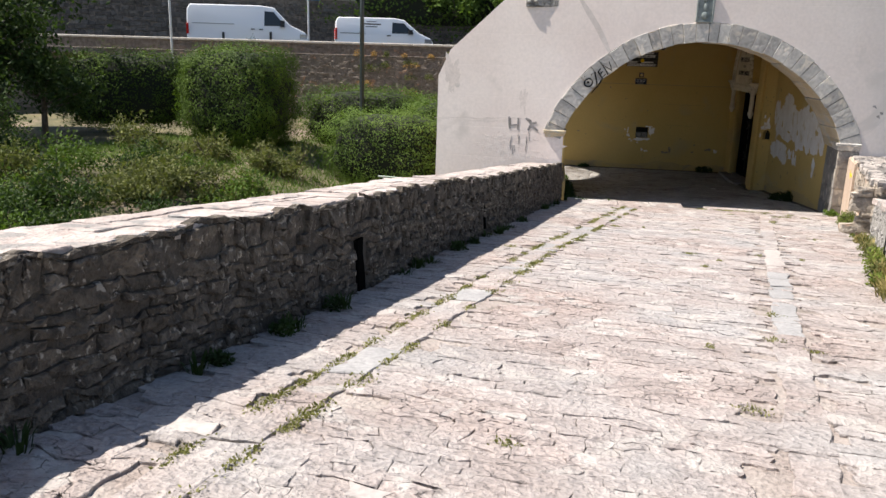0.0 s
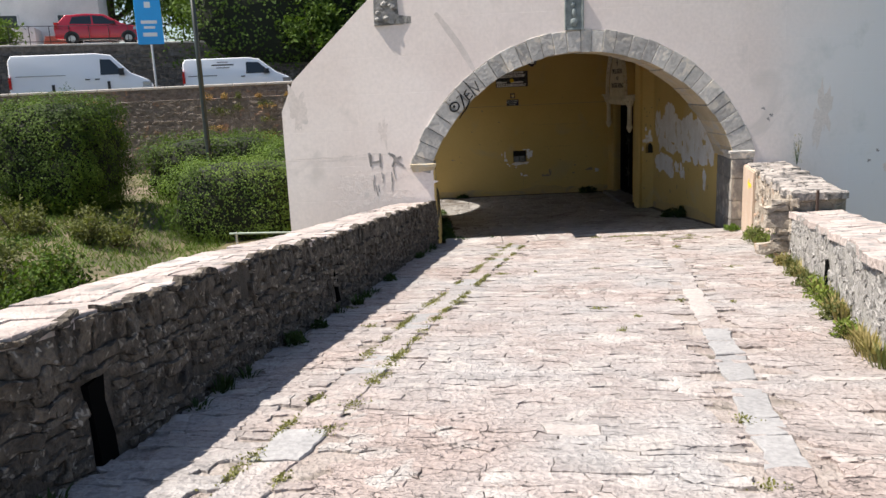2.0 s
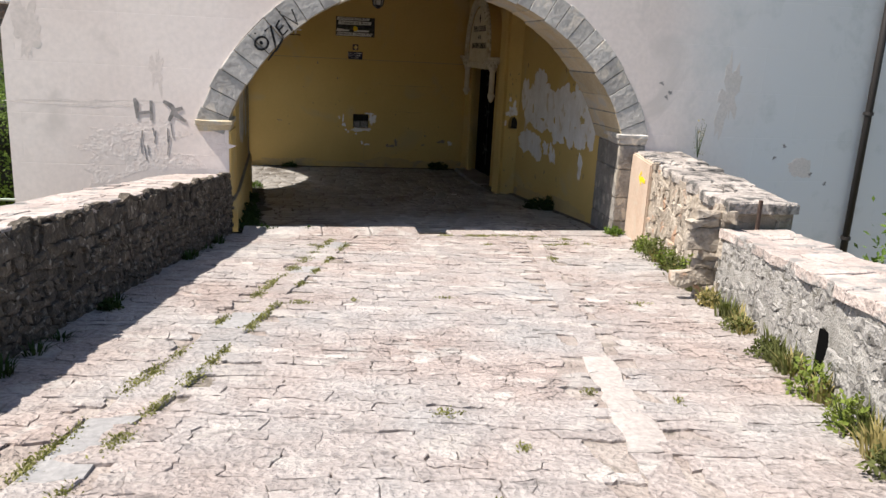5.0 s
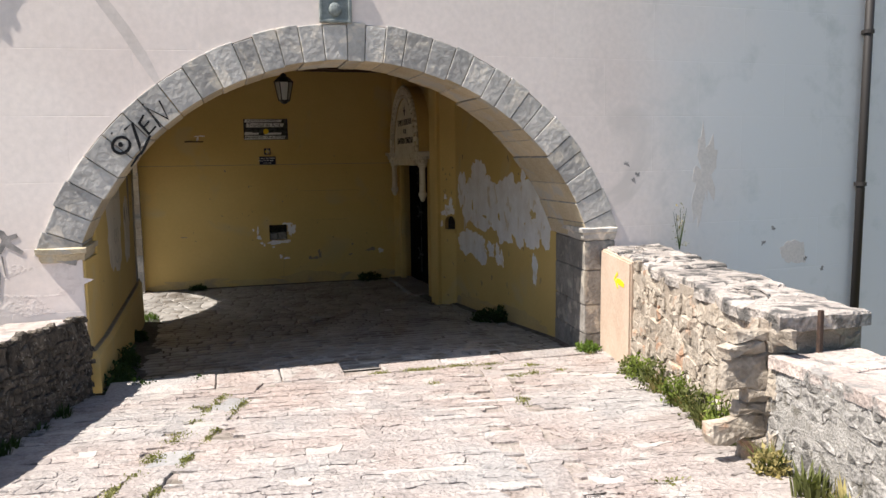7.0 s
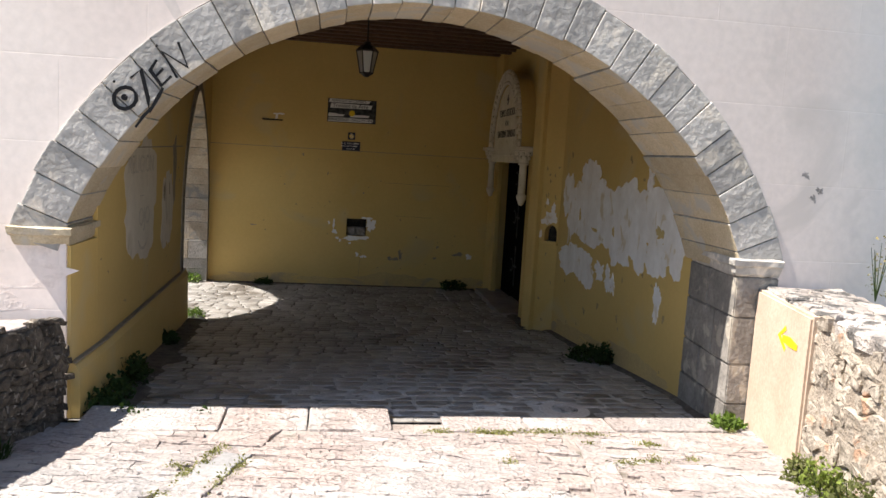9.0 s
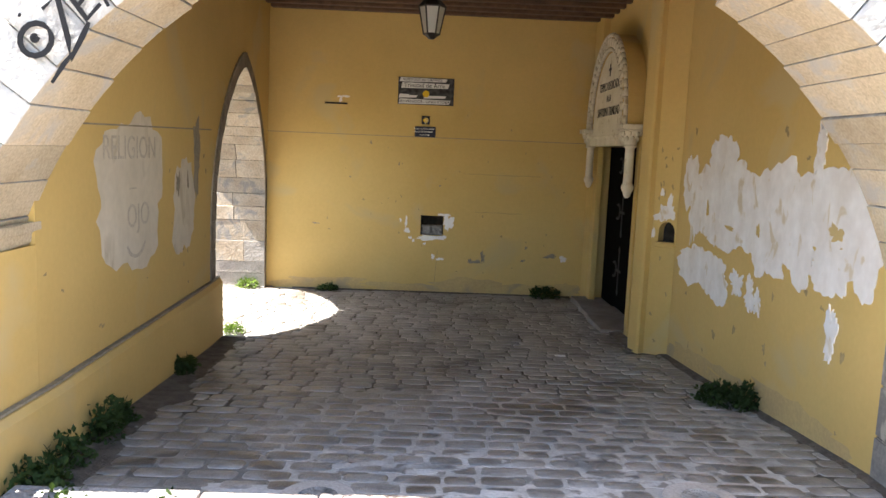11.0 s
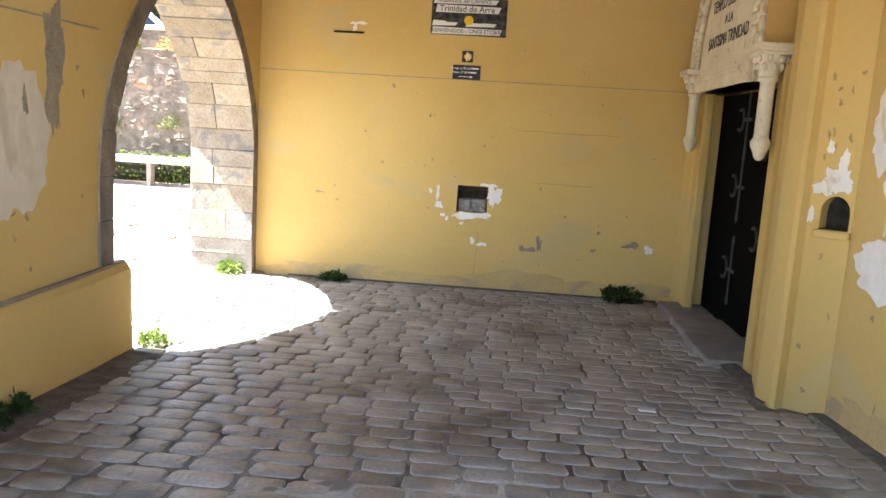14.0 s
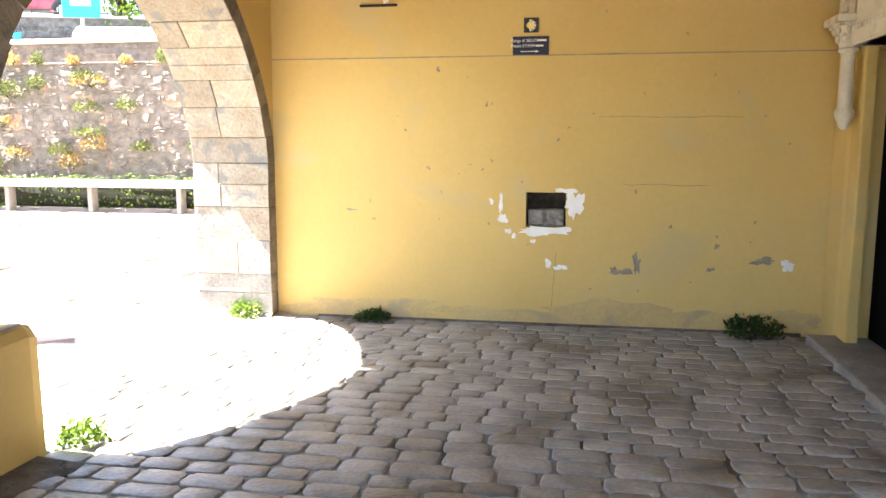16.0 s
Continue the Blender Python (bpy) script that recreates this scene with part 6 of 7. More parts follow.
# ---- hedges, bushes and trees ----
def hedge(name, label, c, size, n, seed, leaf, material, rough=0.12, category="hedge", turn=0.0):
    """A clipped hedge: a heart coloured near black for the shade inside, and a skin of leaves with an uneven outline.
    """
    n, leaf = int(n * 1.6), leaf * 0.8
    h = thing(name, label, category)
    rs = np.random.RandomState(seed)
    q = rs.uniform(-1, 1, (n, 3))
    m = (np.abs(q) ** 3.4).sum(1) ** (1 / 3.4)
    q = q / m[:, None]
    lump = np.array([1 + rough * (0.9 * noise.noise(Vector(v) * 2.2 + Vector((seed, 0, 0))) + 1.1 * noise.noise(Vector(v) * 5.5 + Vector((0, seed, 0)))) for v in q]) + rough * rs.uniform(-0.9, 0.35, n)
    P = q * lump[:, None] * (np.array(size) / 2)
    face = np.sign(q) * np.abs(q) ** 2.4 / np.array(size)
    face = face / np.linalg.norm(face, axis=1)[:, None] + (0, 0, 0.15)
    ca, sa = math.cos(turn), math.sin(turn)
    P, face = (np.stack([m[:, 0] * ca - m[:, 1] * sa, m[:, 0] * sa + m[:, 1] * ca, m[:, 2]], 1) for m in (P, face))
    cloud_part("foliage", P + c, leaf, seed, material, h, long=1.5, out=face)
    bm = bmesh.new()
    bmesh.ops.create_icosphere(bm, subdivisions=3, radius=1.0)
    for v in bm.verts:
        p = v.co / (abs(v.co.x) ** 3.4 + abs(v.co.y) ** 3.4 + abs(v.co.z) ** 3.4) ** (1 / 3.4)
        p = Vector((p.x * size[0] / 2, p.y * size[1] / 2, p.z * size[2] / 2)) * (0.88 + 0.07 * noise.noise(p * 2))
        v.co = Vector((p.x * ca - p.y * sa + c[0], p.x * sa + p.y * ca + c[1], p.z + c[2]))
    part("heart", bm, plain("hedge_inner_shade", (0.012, 0.016, 0.006), 0.9), h)
    return h


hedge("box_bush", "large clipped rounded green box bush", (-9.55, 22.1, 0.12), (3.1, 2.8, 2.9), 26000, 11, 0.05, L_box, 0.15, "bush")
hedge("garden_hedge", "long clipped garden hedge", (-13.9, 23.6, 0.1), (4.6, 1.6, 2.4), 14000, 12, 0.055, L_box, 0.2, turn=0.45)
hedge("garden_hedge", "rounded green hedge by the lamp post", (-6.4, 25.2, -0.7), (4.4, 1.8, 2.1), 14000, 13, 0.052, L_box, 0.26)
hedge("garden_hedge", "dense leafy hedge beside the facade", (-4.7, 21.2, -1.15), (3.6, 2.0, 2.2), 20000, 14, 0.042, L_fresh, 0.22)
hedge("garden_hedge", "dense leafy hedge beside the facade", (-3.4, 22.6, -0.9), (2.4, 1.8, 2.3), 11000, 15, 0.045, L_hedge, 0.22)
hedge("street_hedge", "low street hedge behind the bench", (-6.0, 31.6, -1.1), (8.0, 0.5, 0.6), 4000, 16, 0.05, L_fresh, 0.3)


def bush(x, y, z, r, h, seed, material, leaf=0.04, n=2300, label="wild green bush on the garden bank"):
    rs = np.random.RandomState(seed)
    b = thing("bush", label, "bush", "bushes on the bank")
    bm = bmesh.new()
    for i in range(6):
        a = rs.uniform(0, 6.28)
        cyl(bm, (x, y, z), (x + 0.6 * r * math.cos(a), y + 0.6 * r * math.sin(a), z + h * rs.uniform(0.6, 0.95)), 0.02, 0.006, 5)
    part("stem", bm, M_bark, b)
    centres = rs.normal(size=(12, 3)) * (0.42 * r, 0.42 * r, 0.22 * h) + (x, y, z + h * 0.5)
    idx = rs.randint(0, 12, n)
    P = centres[idx] + rs.normal(size=(n, 3)) * (0.22 * r, 0.22 * r, 0.16 * h)
    P[:, 2] = np.maximum(P[:, 2], z)
    cloud_part("foliage", P, leaf, seed, material, b, long=2.2)
    return b


rb = random.Random(3)
for i in range(40):
    x = rb.uniform(-14.5, -5.2)
    y = rb.uniform(9.0, lerp([-14, -9, -5], [17.5, 16.0, 14.0], x))
    h = rb.uniform(0.4, 0.75) + lerp([-13, -9], [0.6, 0.0], x)
    bush(x, y, terrain(x, y), rb.uniform(0.6, 1.1), h, 500 + i, (L_deep, L_olive, L_hedge)[i % 3])
for i in range(12):
    x, y = rb.uniform(-12, -6.5), rb.uniform(18.4, 20.0)
    bush(x, y, terrain(x, y), rb.uniform(0.3, 0.6), rb.uniform(0.3, 0.8), 560 + i, L_olive, 0.045, 500, "thin tall weed in the garden")


def tree(x, y, z, height, crown, seed, material, leaf=0.12, n=9000, label="leafy green tree"):
    rs = np.random.RandomState(seed)
    t = thing("tree", label, "tree")
    bm = bmesh.new()
    cyl(bm, (x, y, z - 0.2), (x + 0.1, y, z + height * 0.5), 0.035 * height, 0.022 * height, 10)
    centres = []
    for i in range(14):
        a, e = rs.uniform(0, 6.28), rs.uniform(0.1, 1.2)
        s = (x + 0.05, y, z + height * rs.uniform(0.28, 0.5))
        d = crown * rs.uniform(0.5, 0.95)
        c = (s[0] + d * math.cos(a) * math.cos(e), s[1] + d * math.sin(a) * math.cos(e), s[2] + d * math.sin(e) * 1.1)
        cyl(bm, s, c, 0.012 * height, 0.003 * height, 6)
        centres.append(c)
    part("trunk", bm, M_bark, t)
    centres = np.array(centres)
    idx = rs.randint(0, len(centres), n)
    P = centres[idx] + rs.normal(size=(n, 3)) * crown * 0.2
    cloud_part("crown", P, leaf, seed, material, t)
    return t


tree(-14.8, 20.3, -1.4, 3.0, 1.5, 21, L_deep, 0.07, 5000, "small dark evergreen garden tree")
tree(-17.5, 17.5, -1.6, 6.0, 2.8, 22, L_deep, 0.09, 9000, "dark evergreen tree at the garden's edge")
tree(-16.2, 19.6, -1.4, 5.5, 2.4, 27, L_deep, 0.08, 9000, "dark evergreen tree over the garden")
# the next two stand out of view, added only to shade the garden
tree(-19.6, 19.6, -1.5, 9.5, 3.3, 28, L_deep, 0.12, 9000, "unseen tall tree added to shade the garden")
tree(-18.8, 23.6, -1.5, 9.0, 3.2, 29, L_deep, 0.12, 9000, "unseen tall tree added to shade the garden")
tree(-13.2, 15.2, -1.8, 2.6, 1.4, 26, L_deep, 0.06, 4000, "small dark evergreen garden tree")
for i, (x, y, h) in enumerate(((-5.5, 48.5, 8.5), (-1.5, 49.5, 9.0), (2.5, 50.5, 9.5), (-9.0, 50.5, 8.0), (6.5, 51, 9), (-12.5, 54, 9), (-17, 62, 11), (-23, 60, 11), (-29, 58, 11))):
    tree(x, y, 3.2, h, 3.4, 30 + i, L_hedge, 0.16, 9000, "broad leafy tree above the terrace wall")
for i, (x, y, h) in enumerate(((-3.0, 46.6, 3.0), (0.0, 47.6, 3.2), (-6.4, 46.2, 2.6))):
    bush(x, y, 3.6, 1.7, h, 640 + i, L_hedge, 0.14, 2600, "hanging shrub above the terrace wall")
bush(-22.5, 44.0, 4.2, 1.3, 1.8, 650, L_fresh, 0.1, 1800, "light green shrub on the terrace")

vine = STREET @ Vector((8.2, 6.3, 4.3))
hedge("hanging_shrubbery", "dense green shrubbery hanging over the terrace wall", tuple(vine), (13.5, 2.6, 5.2), 9000, 17, 0.15, L_hedge, 0.4, "shrubbery", radians(18))

# plants rooted in the street wall
for i in range(22):
    x, z = rb.uniform(-9.0, -2.5), rb.uniform(-1.1, 1.2)
    weed(x, 31.95, z, rb.uniform(0.2, 0.4), rb.uniform(0.15, 0.35), 700 + i, (L_olive, L_orange, L_olive)[i % 3], 200, "weeds in the street wall", "tuft of weeds rooted in the wall", 0.036)
for i in range(9):
    weed(-8.6 + i * 0.75 + rb.uniform(-0.2, 0.2), 31.9, 1.36, rb.uniform(0.12, 0.26), rb.uniform(0.12, 0.26), 730 + i, (L_orange, L_orange, L_olive)[i % 3], 200, "weeds in the street wall", "dry orange tuft on the wall's ledge", 0.03)
# bank behind the east parapet
for i, (x, y, r, h) in enumerate(((6.5, 9.4, 0.7, 1.75), (6.9, 10.6, 0.75, 1.85), (6.7, 11.7, 0.65, 1.7), (7.4, 9.0, 0.8, 1.95), (8.0, 12.5, 0.9, 1.8))):
    bush(x, y, -2.2, r, h, 660 + i, L_fresh, 0.034, 3600, "fresh green shrub below the bridge")

# grass over the garden
rs = np.random.RandomState(77)
V, F = [], []
for i in range(9000):
    x, y = rs.uniform(-13, -5), rs.uniform(17.2, 24)
    z = terrain(x, y)
    a, h, w = rs.uniform(0, 6.28), rs.uniform(0.05, 0.2), 0.012
    b = len(V)
    V += [(x - w, y, z), (x + w, y, z), (x + 0.1 * math.cos(a), y + 0.1 * math.sin(a), z + h)]
    F.append((b, b + 1, b + 2))
me = bpy.data.meshes.new("grass")
me.from_pydata(V, [], F)
me.materials.append(L_fresh)
tagged(new("grass", me), "rough green and dry grass in the garden", "grass", kind="stuff")


# ---- stones, one by one ----
def frame_at(pos, right, up, normal, w, h, d):
    """A stone's matrix: its width along right, height along up, depth along normal."""
    r, u, n = Vector(right) * w, Vector(up) * h, Vector(normal) * d
    return Matrix(((r.x, u.x, n.x, pos[0]), (r.y, u.y, n.y, pos[1]), (r.z, u.z, n.z, pos[2]), (0, 0, 0, 1)))


def cell(u0, u1, v0, v1, put, rs, depth, gap=0.007, bevel=0.008, amp=0.035, sc=2.6, seed=0.0, rough=0.004, tilt=0.01, step=0.075, nmax=4, fine=0.3):
    """One stone of a wall or pavement between u0..u1 and v0..v1, its rim bent by a noise that it shares with its neighbours.
    put(u, v, d) lays a point into the world, d proud of the bed."""
    rim = []
    for (a, b), (c, d) in (((u0, v0), (u1, v0)), ((u1, v0), (u1, v1)), ((u1, v1), (u0, v1)), ((u0, v1), (u0, v0))):
        n = max(1, min(nmax, round(math.dist((a, b), (c, d)) / step)))
        for i in range(n):
            u, v = a + (c - a) * i / n, b + (d - b) * i / n
            w = noise.noise_vector(Vector((u * sc, v * sc, seed)))
            w2 = noise.noise_vector(Vector((u * sc * 4, v * sc * 4, seed + 7)))
            rim.append((u + amp * w.x + amp * fine * w2.x, v + amp * w.y + amp * fine * w2.y))
    n = len(rim)
    cu, cv = sum(p[0] for p in rim) / n, sum(p[1] for p in rim) / n
    tu, tv = rs.uniform(-tilt, tilt), rs.uniform(-tilt, tilt)
    verts, faces = [], []
    for inset, d in ((gap, -0.05), (gap, depth - bevel), (gap + bevel * 1.3, depth)):
        for u, v in rim:
            r = math.dist((u, v), (cu, cv)) + 1e-6
            k = max(0.2, 1 - inset / r)
            h = d + (rs.uniform(-rough, rough) + tu * (u - cu) / 0.1 + tv * (v - cv) / 0.1 if d > -0.04 else 0)
            verts.append(put(cu + (u - cu) * k, cv + (v - cv) * k, h))
    verts.append(put(cu, cv, depth + rs.uniform(0, rough)))
    for q in range(2):
        for i in range(n):
            j = (i + 1) % n
            faces.append((q * n + i, q * n + j, (q + 1) * n + j, (q + 1) * n + i))
    for i in range(n):
        faces.append((2 * n + i, 2 * n + (i + 1) % n, 3 * n))
    return verts, faces


def rows_of(u0, u1, v0, v1, rs, hs, lmin, lmax, long=0.2):
    """Broken courses: (u0, u1, v0, v1) of each stone."""
    out, v = [], v0
    while v < v1 - 0.03:
        h = min(rs.choice(hs) * rs.uniform(0.85, 1.15), v1 - v)
        u = u0 - rs.uniform(0, lmax)
        while u < u1:
            l = rs.uniform(lmin, lmax) + (rs.random() < long) * rs.uniform(0.1, lmax)
            if h > 0.16 and rs.random() < 0.3:
                k = rs.uniform(0.4, 0.6)
                out += [(u, u + l, v, v + h * k), (u, u + l, v + h * k, v + h)]
            else:
                out.append((u, u + l, v, v + h))
            u += l
        v += h
    return out


def set_pieces(name, cells, material, run_material, parent, limit, centre, smooth=False):
    """The pieces nearest to centre as parts of their own, the rest joined into one."""
    c = Vector(centre)
    mids = [Vector(np.mean(np.array(v), 0)) for v, f in cells]
    order = sorted(range(len(cells)), key=lambda i: (mids[i] - c).length)
    V, F = [], []
    for rank, i in enumerate(order):
        v, f = cells[i]
        if rank < limit:
            me = bpy.data.meshes.new(name)
            me.from_pydata([Vector(p) - mids[i] for p in v], [], f)
            me.materials.append(material)
            if smooth:
                me.polygons.foreach_set("use_smooth", [True] * len(f))
            ob = new(name, me)
            ob.location = mids[i]
            ob.parent = parent
        else:
            b = len(V)
            V += [tuple(p) for p in v]
            F += [tuple(k + b for k in q) for q in f]
    if V:
        me = bpy.data.meshes.new(name + "_run")
        me.from_pydata(V, [], F)
        me.materials.append(run_material)
        if smooth:
            me.polygons.foreach_set("use_smooth", [True] * len(F))
        ob = new(name + "_run", me)
        ob.parent = parent
        ob["kind"] = "stuff"


def slot(y, v):
    return (6.02 < y < 6.30 and v < 0.48) or (10.28 < y < 10.56 and v < 0.4)


# drain openings are black blocks in place of the shade inside them
for y in (6.16, 10.42):
    bm = bmesh.new()
    x = left_x(y)
    prism(bm, [(x - 0.06, gz(y) - 0.05), (x - 0.06, gz(y) + 0.46), (x + 0.006, gz(y) + 0.46), (x + 0.03, gz(y) - 0.05)], "y", y - 0.12, y + 0.12)
    hole = part("drain_hole", bm, M_dark, parapet_west)
rs = random.Random(1)
cells = []
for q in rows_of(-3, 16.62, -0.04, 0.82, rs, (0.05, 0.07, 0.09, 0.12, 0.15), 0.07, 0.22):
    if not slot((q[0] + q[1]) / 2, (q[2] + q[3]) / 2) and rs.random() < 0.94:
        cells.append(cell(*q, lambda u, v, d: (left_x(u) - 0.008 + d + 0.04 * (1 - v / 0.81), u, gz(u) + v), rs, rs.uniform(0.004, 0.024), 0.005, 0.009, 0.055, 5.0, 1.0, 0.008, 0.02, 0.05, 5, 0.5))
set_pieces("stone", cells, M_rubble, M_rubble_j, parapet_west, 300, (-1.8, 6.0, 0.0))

M_greyj = mat("grey_lichen_stone_run", (0.23, 0.22, 0.205), (0.35, 0.335, 0.315), 9, 0.9, 1.0, 34, (0.11, 0.105, 0.097), 0.3, 6, rand=0.1, dist=0.028, island=True)
rs = random.Random(2)
cells = []
for q in rows_of(3, 12.25, -0.04, 0.66, rs, (0.05, 0.07, 0.1, 0.13, 0.17), 0.07, 0.22):
    if not (9.72 < (q[0] + q[1]) / 2 < 9.98 and q[2] < 0.45) and rs.random() < 0.93:
        cells.append(cell(*q, lambda u, v, d: (right_x(u) + 0.03 - d, u, gz(u) + v), rs, rs.uniform(0.008, 0.016), 0.001, 0.01, 0.06, 5.0, 2.0, 0.006, 0.008, 0.05, 5, 0.6))
set_pieces("stone", cells, M_grey, M_greyj, parapet_east, 260, (4.2, 10.3, -0.6))
bm = bmesh.new()
box(bm, right_x(9.85) + 0.012, right_x(9.85) + 0.06, 9.79, 9.91, gz(9.85) - 0.05, gz(9.85) + 0.36)
part("drain_hole", bm, M_dark, parapet_east)

rs = random.Random(3)
cells = []
for q in rows_of(12.3, 15.36, -0.05, 1.3, rs, (0.06, 0.08, 0.12, 0.16, 0.2), 0.08, 0.28):
    if gz(q[0]) + q[3] < high_top(q[0]) + 0.04 and rs.random() < 0.95:
        cells.append(cell(*q, lambda u, v, d: (right_x(u) + 0.03 - d, u, gz(u) + v), rs, rs.uniform(0.014, 0.034), 0.004, 0.012, 0.06, 5.2, 3.0, 0.008, 0.014, 0.05, 5, 0.6))
for q in rows_of(4.72, 5.48, -1.15, -0.24, rs, (0.1, 0.14, 0.2), 0.18, 0.36, 0.1):
    if q[1] < 5.7:
        cells.append(cell(*q, lambda u, v, d: (u, 12.32 - d, v), rs, rs.uniform(0.015, 0.045), 0.004, 0.014, 0.06, 4.2, 4.0, 0.01, 0.02, 0.06, 5, 0.4))
set_pieces("stone", cells, M_buff, M_buff, parapet_high, 300, (4.8, 12.3, -0.6))


def coping(parent, xf, side, y0, y1, zf, width, thick, lmin, lmax, material, seed, parts=2, var=0.012, amp=0.05, over=0.035, edge=0.016):
    rs = random.Random(seed)
    y = y0
    cells = []
    while y < y1:
        l = min(rs.uniform(lmin, lmax), y1 - y + 0.05)
        cuts = [0.0] + sorted(rs.uniform(0.25, 0.75) for _ in range(rs.randint(0, parts))) + [1.0]
        for a, b in zip(cuts, cuts[1:]):
            cells.append(cell(y, y + l, width * a - over, width * b - over, lambda u, v, d: (xf(u) + side * v, u, zf(u) + d), rs, thick + rs.uniform(-var, var), 0.003, edge, amp, 3.4, seed, edge * 0.4, 0.003, 0.06, 6, 0.45))
        y += l
    set_pieces("coping_stone", cells, material, material, parent, 300, (0, 8, 0))


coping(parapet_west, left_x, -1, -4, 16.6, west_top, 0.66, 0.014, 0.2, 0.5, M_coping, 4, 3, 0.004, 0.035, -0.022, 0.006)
coping(parapet_east, right_x, 1, 1, 12.2, east_top, 0.66, 0.03, 0.2, 0.55, M_coping, 5, 3, 0.004, 0.05, 0.0, 0.007)
coping(parapet_high, right_x, 1, 12.2, 16.45, high_top, 0.74, 0.055, 0.16, 0.5, M_copgrey, 6, 4, 0.016, 0.06, 0.0)

# threshold kerb
rs = random.Random(15)
kerb = thing("threshold_kerb", "pale stone kerb across the arch", "kerb", kind="structure")
x = 0.22
while x < 5.75:
    l = rs.uniform(0.6, 1.1)
    if 2.62 < x < 2.7:
        l = 0.42
    x1 = min(x + l, 5.82) if not (x < 2.66 < x + l) else 2.66
    if not (2.65 < x < 2.69):
        bm = bmesh.new()
        box(bm, x + 0.006, x1 - 0.006, 16.32 + rs.uniform(-0.02, 0.02), 16.86 if x < 2.6 else 16.66, -1.75, -1.472 + rs.uniform(-0.006, 0.006), 0.018, 2)
        part("kerb_stone", bm, M_pave, kerb)
    else:
        x1 = x + 0.42
        bm = bmesh.new()
        box(bm, x, x1, 16.35, 16.62, -1.62, -1.535)
        part("drain_grate", bm, M_dark, kerb)
    x = x1

# bridge flagstones in rows across the deck
def strip_l(y):
    return lerp([-3, 4.39, 9.86, 12.2, 16.5], [-2.77, -1.22, -0.12, 0.46, 1.55], y)


def strip_r(y):
    return 1.77 + 0.235 * (y - 6.15)


def deck(u, v, d):
    w = noise.noise_vector(Vector((u * 0.9, v * 0.9, 3.0)))
    x, y = u + 0.10 * w.x, v - 0.2 * u + 0.10 * w.y
    return (x, y, gz(y) + d)


rs = random.Random(21)
cells = []
for q in rows_of(-4.6, 6.2, -3.2, 18.0, rs, (0.06, 0.08, 0.1, 0.13, 0.17, 0.22), 0.1, 0.34, 0.25):
    uc, vc = (q[0] + q[1]) / 2, (q[2] + q[3]) / 2
    yc = vc - 0.2 * uc
    if -3 < yc < 16.26 and left_x(yc) + 0.0 < uc < right_x(yc) - 0.0:
        dl, dr = uc - strip_l(yc), uc - strip_r(yc)
        if not (-0.05 < dl < 0.31) and not (-0.05 < dr < 0.27):
            cells.append(cell(*q, deck, rs, rs.uniform(-0.004, 0.004), rs.choice((0.0, 0.0, 0.0, 0.0005, 0.001, 0.005)), 0.003, 0.05, 5.2, 5.0, 0.0025, 0.0022, 0.05, 6, 0.75))
odd = {i for i in range(len(cells)) if rs.random() < 0.014}
set_pieces("flagstone", [c for i, c in enumerate(cells) if i in odd], M_paleslab, M_paleslab, pavement, 60, (1.5, 7.0, -0.6))
set_pieces("flagstone", [c for i, c in enumerate(cells) if i not in odd], M_pave, M_pave_j, pavement, 240, (1.5, 7.0, -0.6))
for sf, wid, seed in ((strip_l, 0.27, 31), (strip_r, 0.22, 32)):
    rs = random.Random(seed)
    y = -2.0
    cells = []
    kinds = []
    while y < 16.1:
        l = rs.uniform(0.25, 0.75)
        cells.append(cell(y, y + l, 0.0, wid, lambda u, v, d: (sf(u) + v, u, gz(u) + d), rs, rs.uniform(-0.004, 0.006), 0.006, 0.006, 0.045, 3.6, seed, 0.003, 0.002, 0.07, 6, 0.4))
        y += l
    pale = {i for i, (v, f) in enumerate(cells) if (5.6 < v[0][1] < 8.2 if seed == 32 else i % 4 == 0)}
    white = {i for i, (v, f) in enumerate(cells) if seed == 32 and 9.0 < v[0][1] < 10.3}
    set_pieces("long_slab", [c for i, c in enumerate(cells) if i in pale], M_greyslab, M_greyslab, pavement, 300, (0, 8, 0))
    set_pieces("long_slab", [c for i, c in enumerate(cells) if i in white], M_paleslab, M_paleslab, pavement, 300, (0, 8, 0))
    set_pieces("long_slab", [c for i, c in enumerate(cells) if i not in pale | white], M_pave, M_pave, pavement, 300, (0, 8, 0))

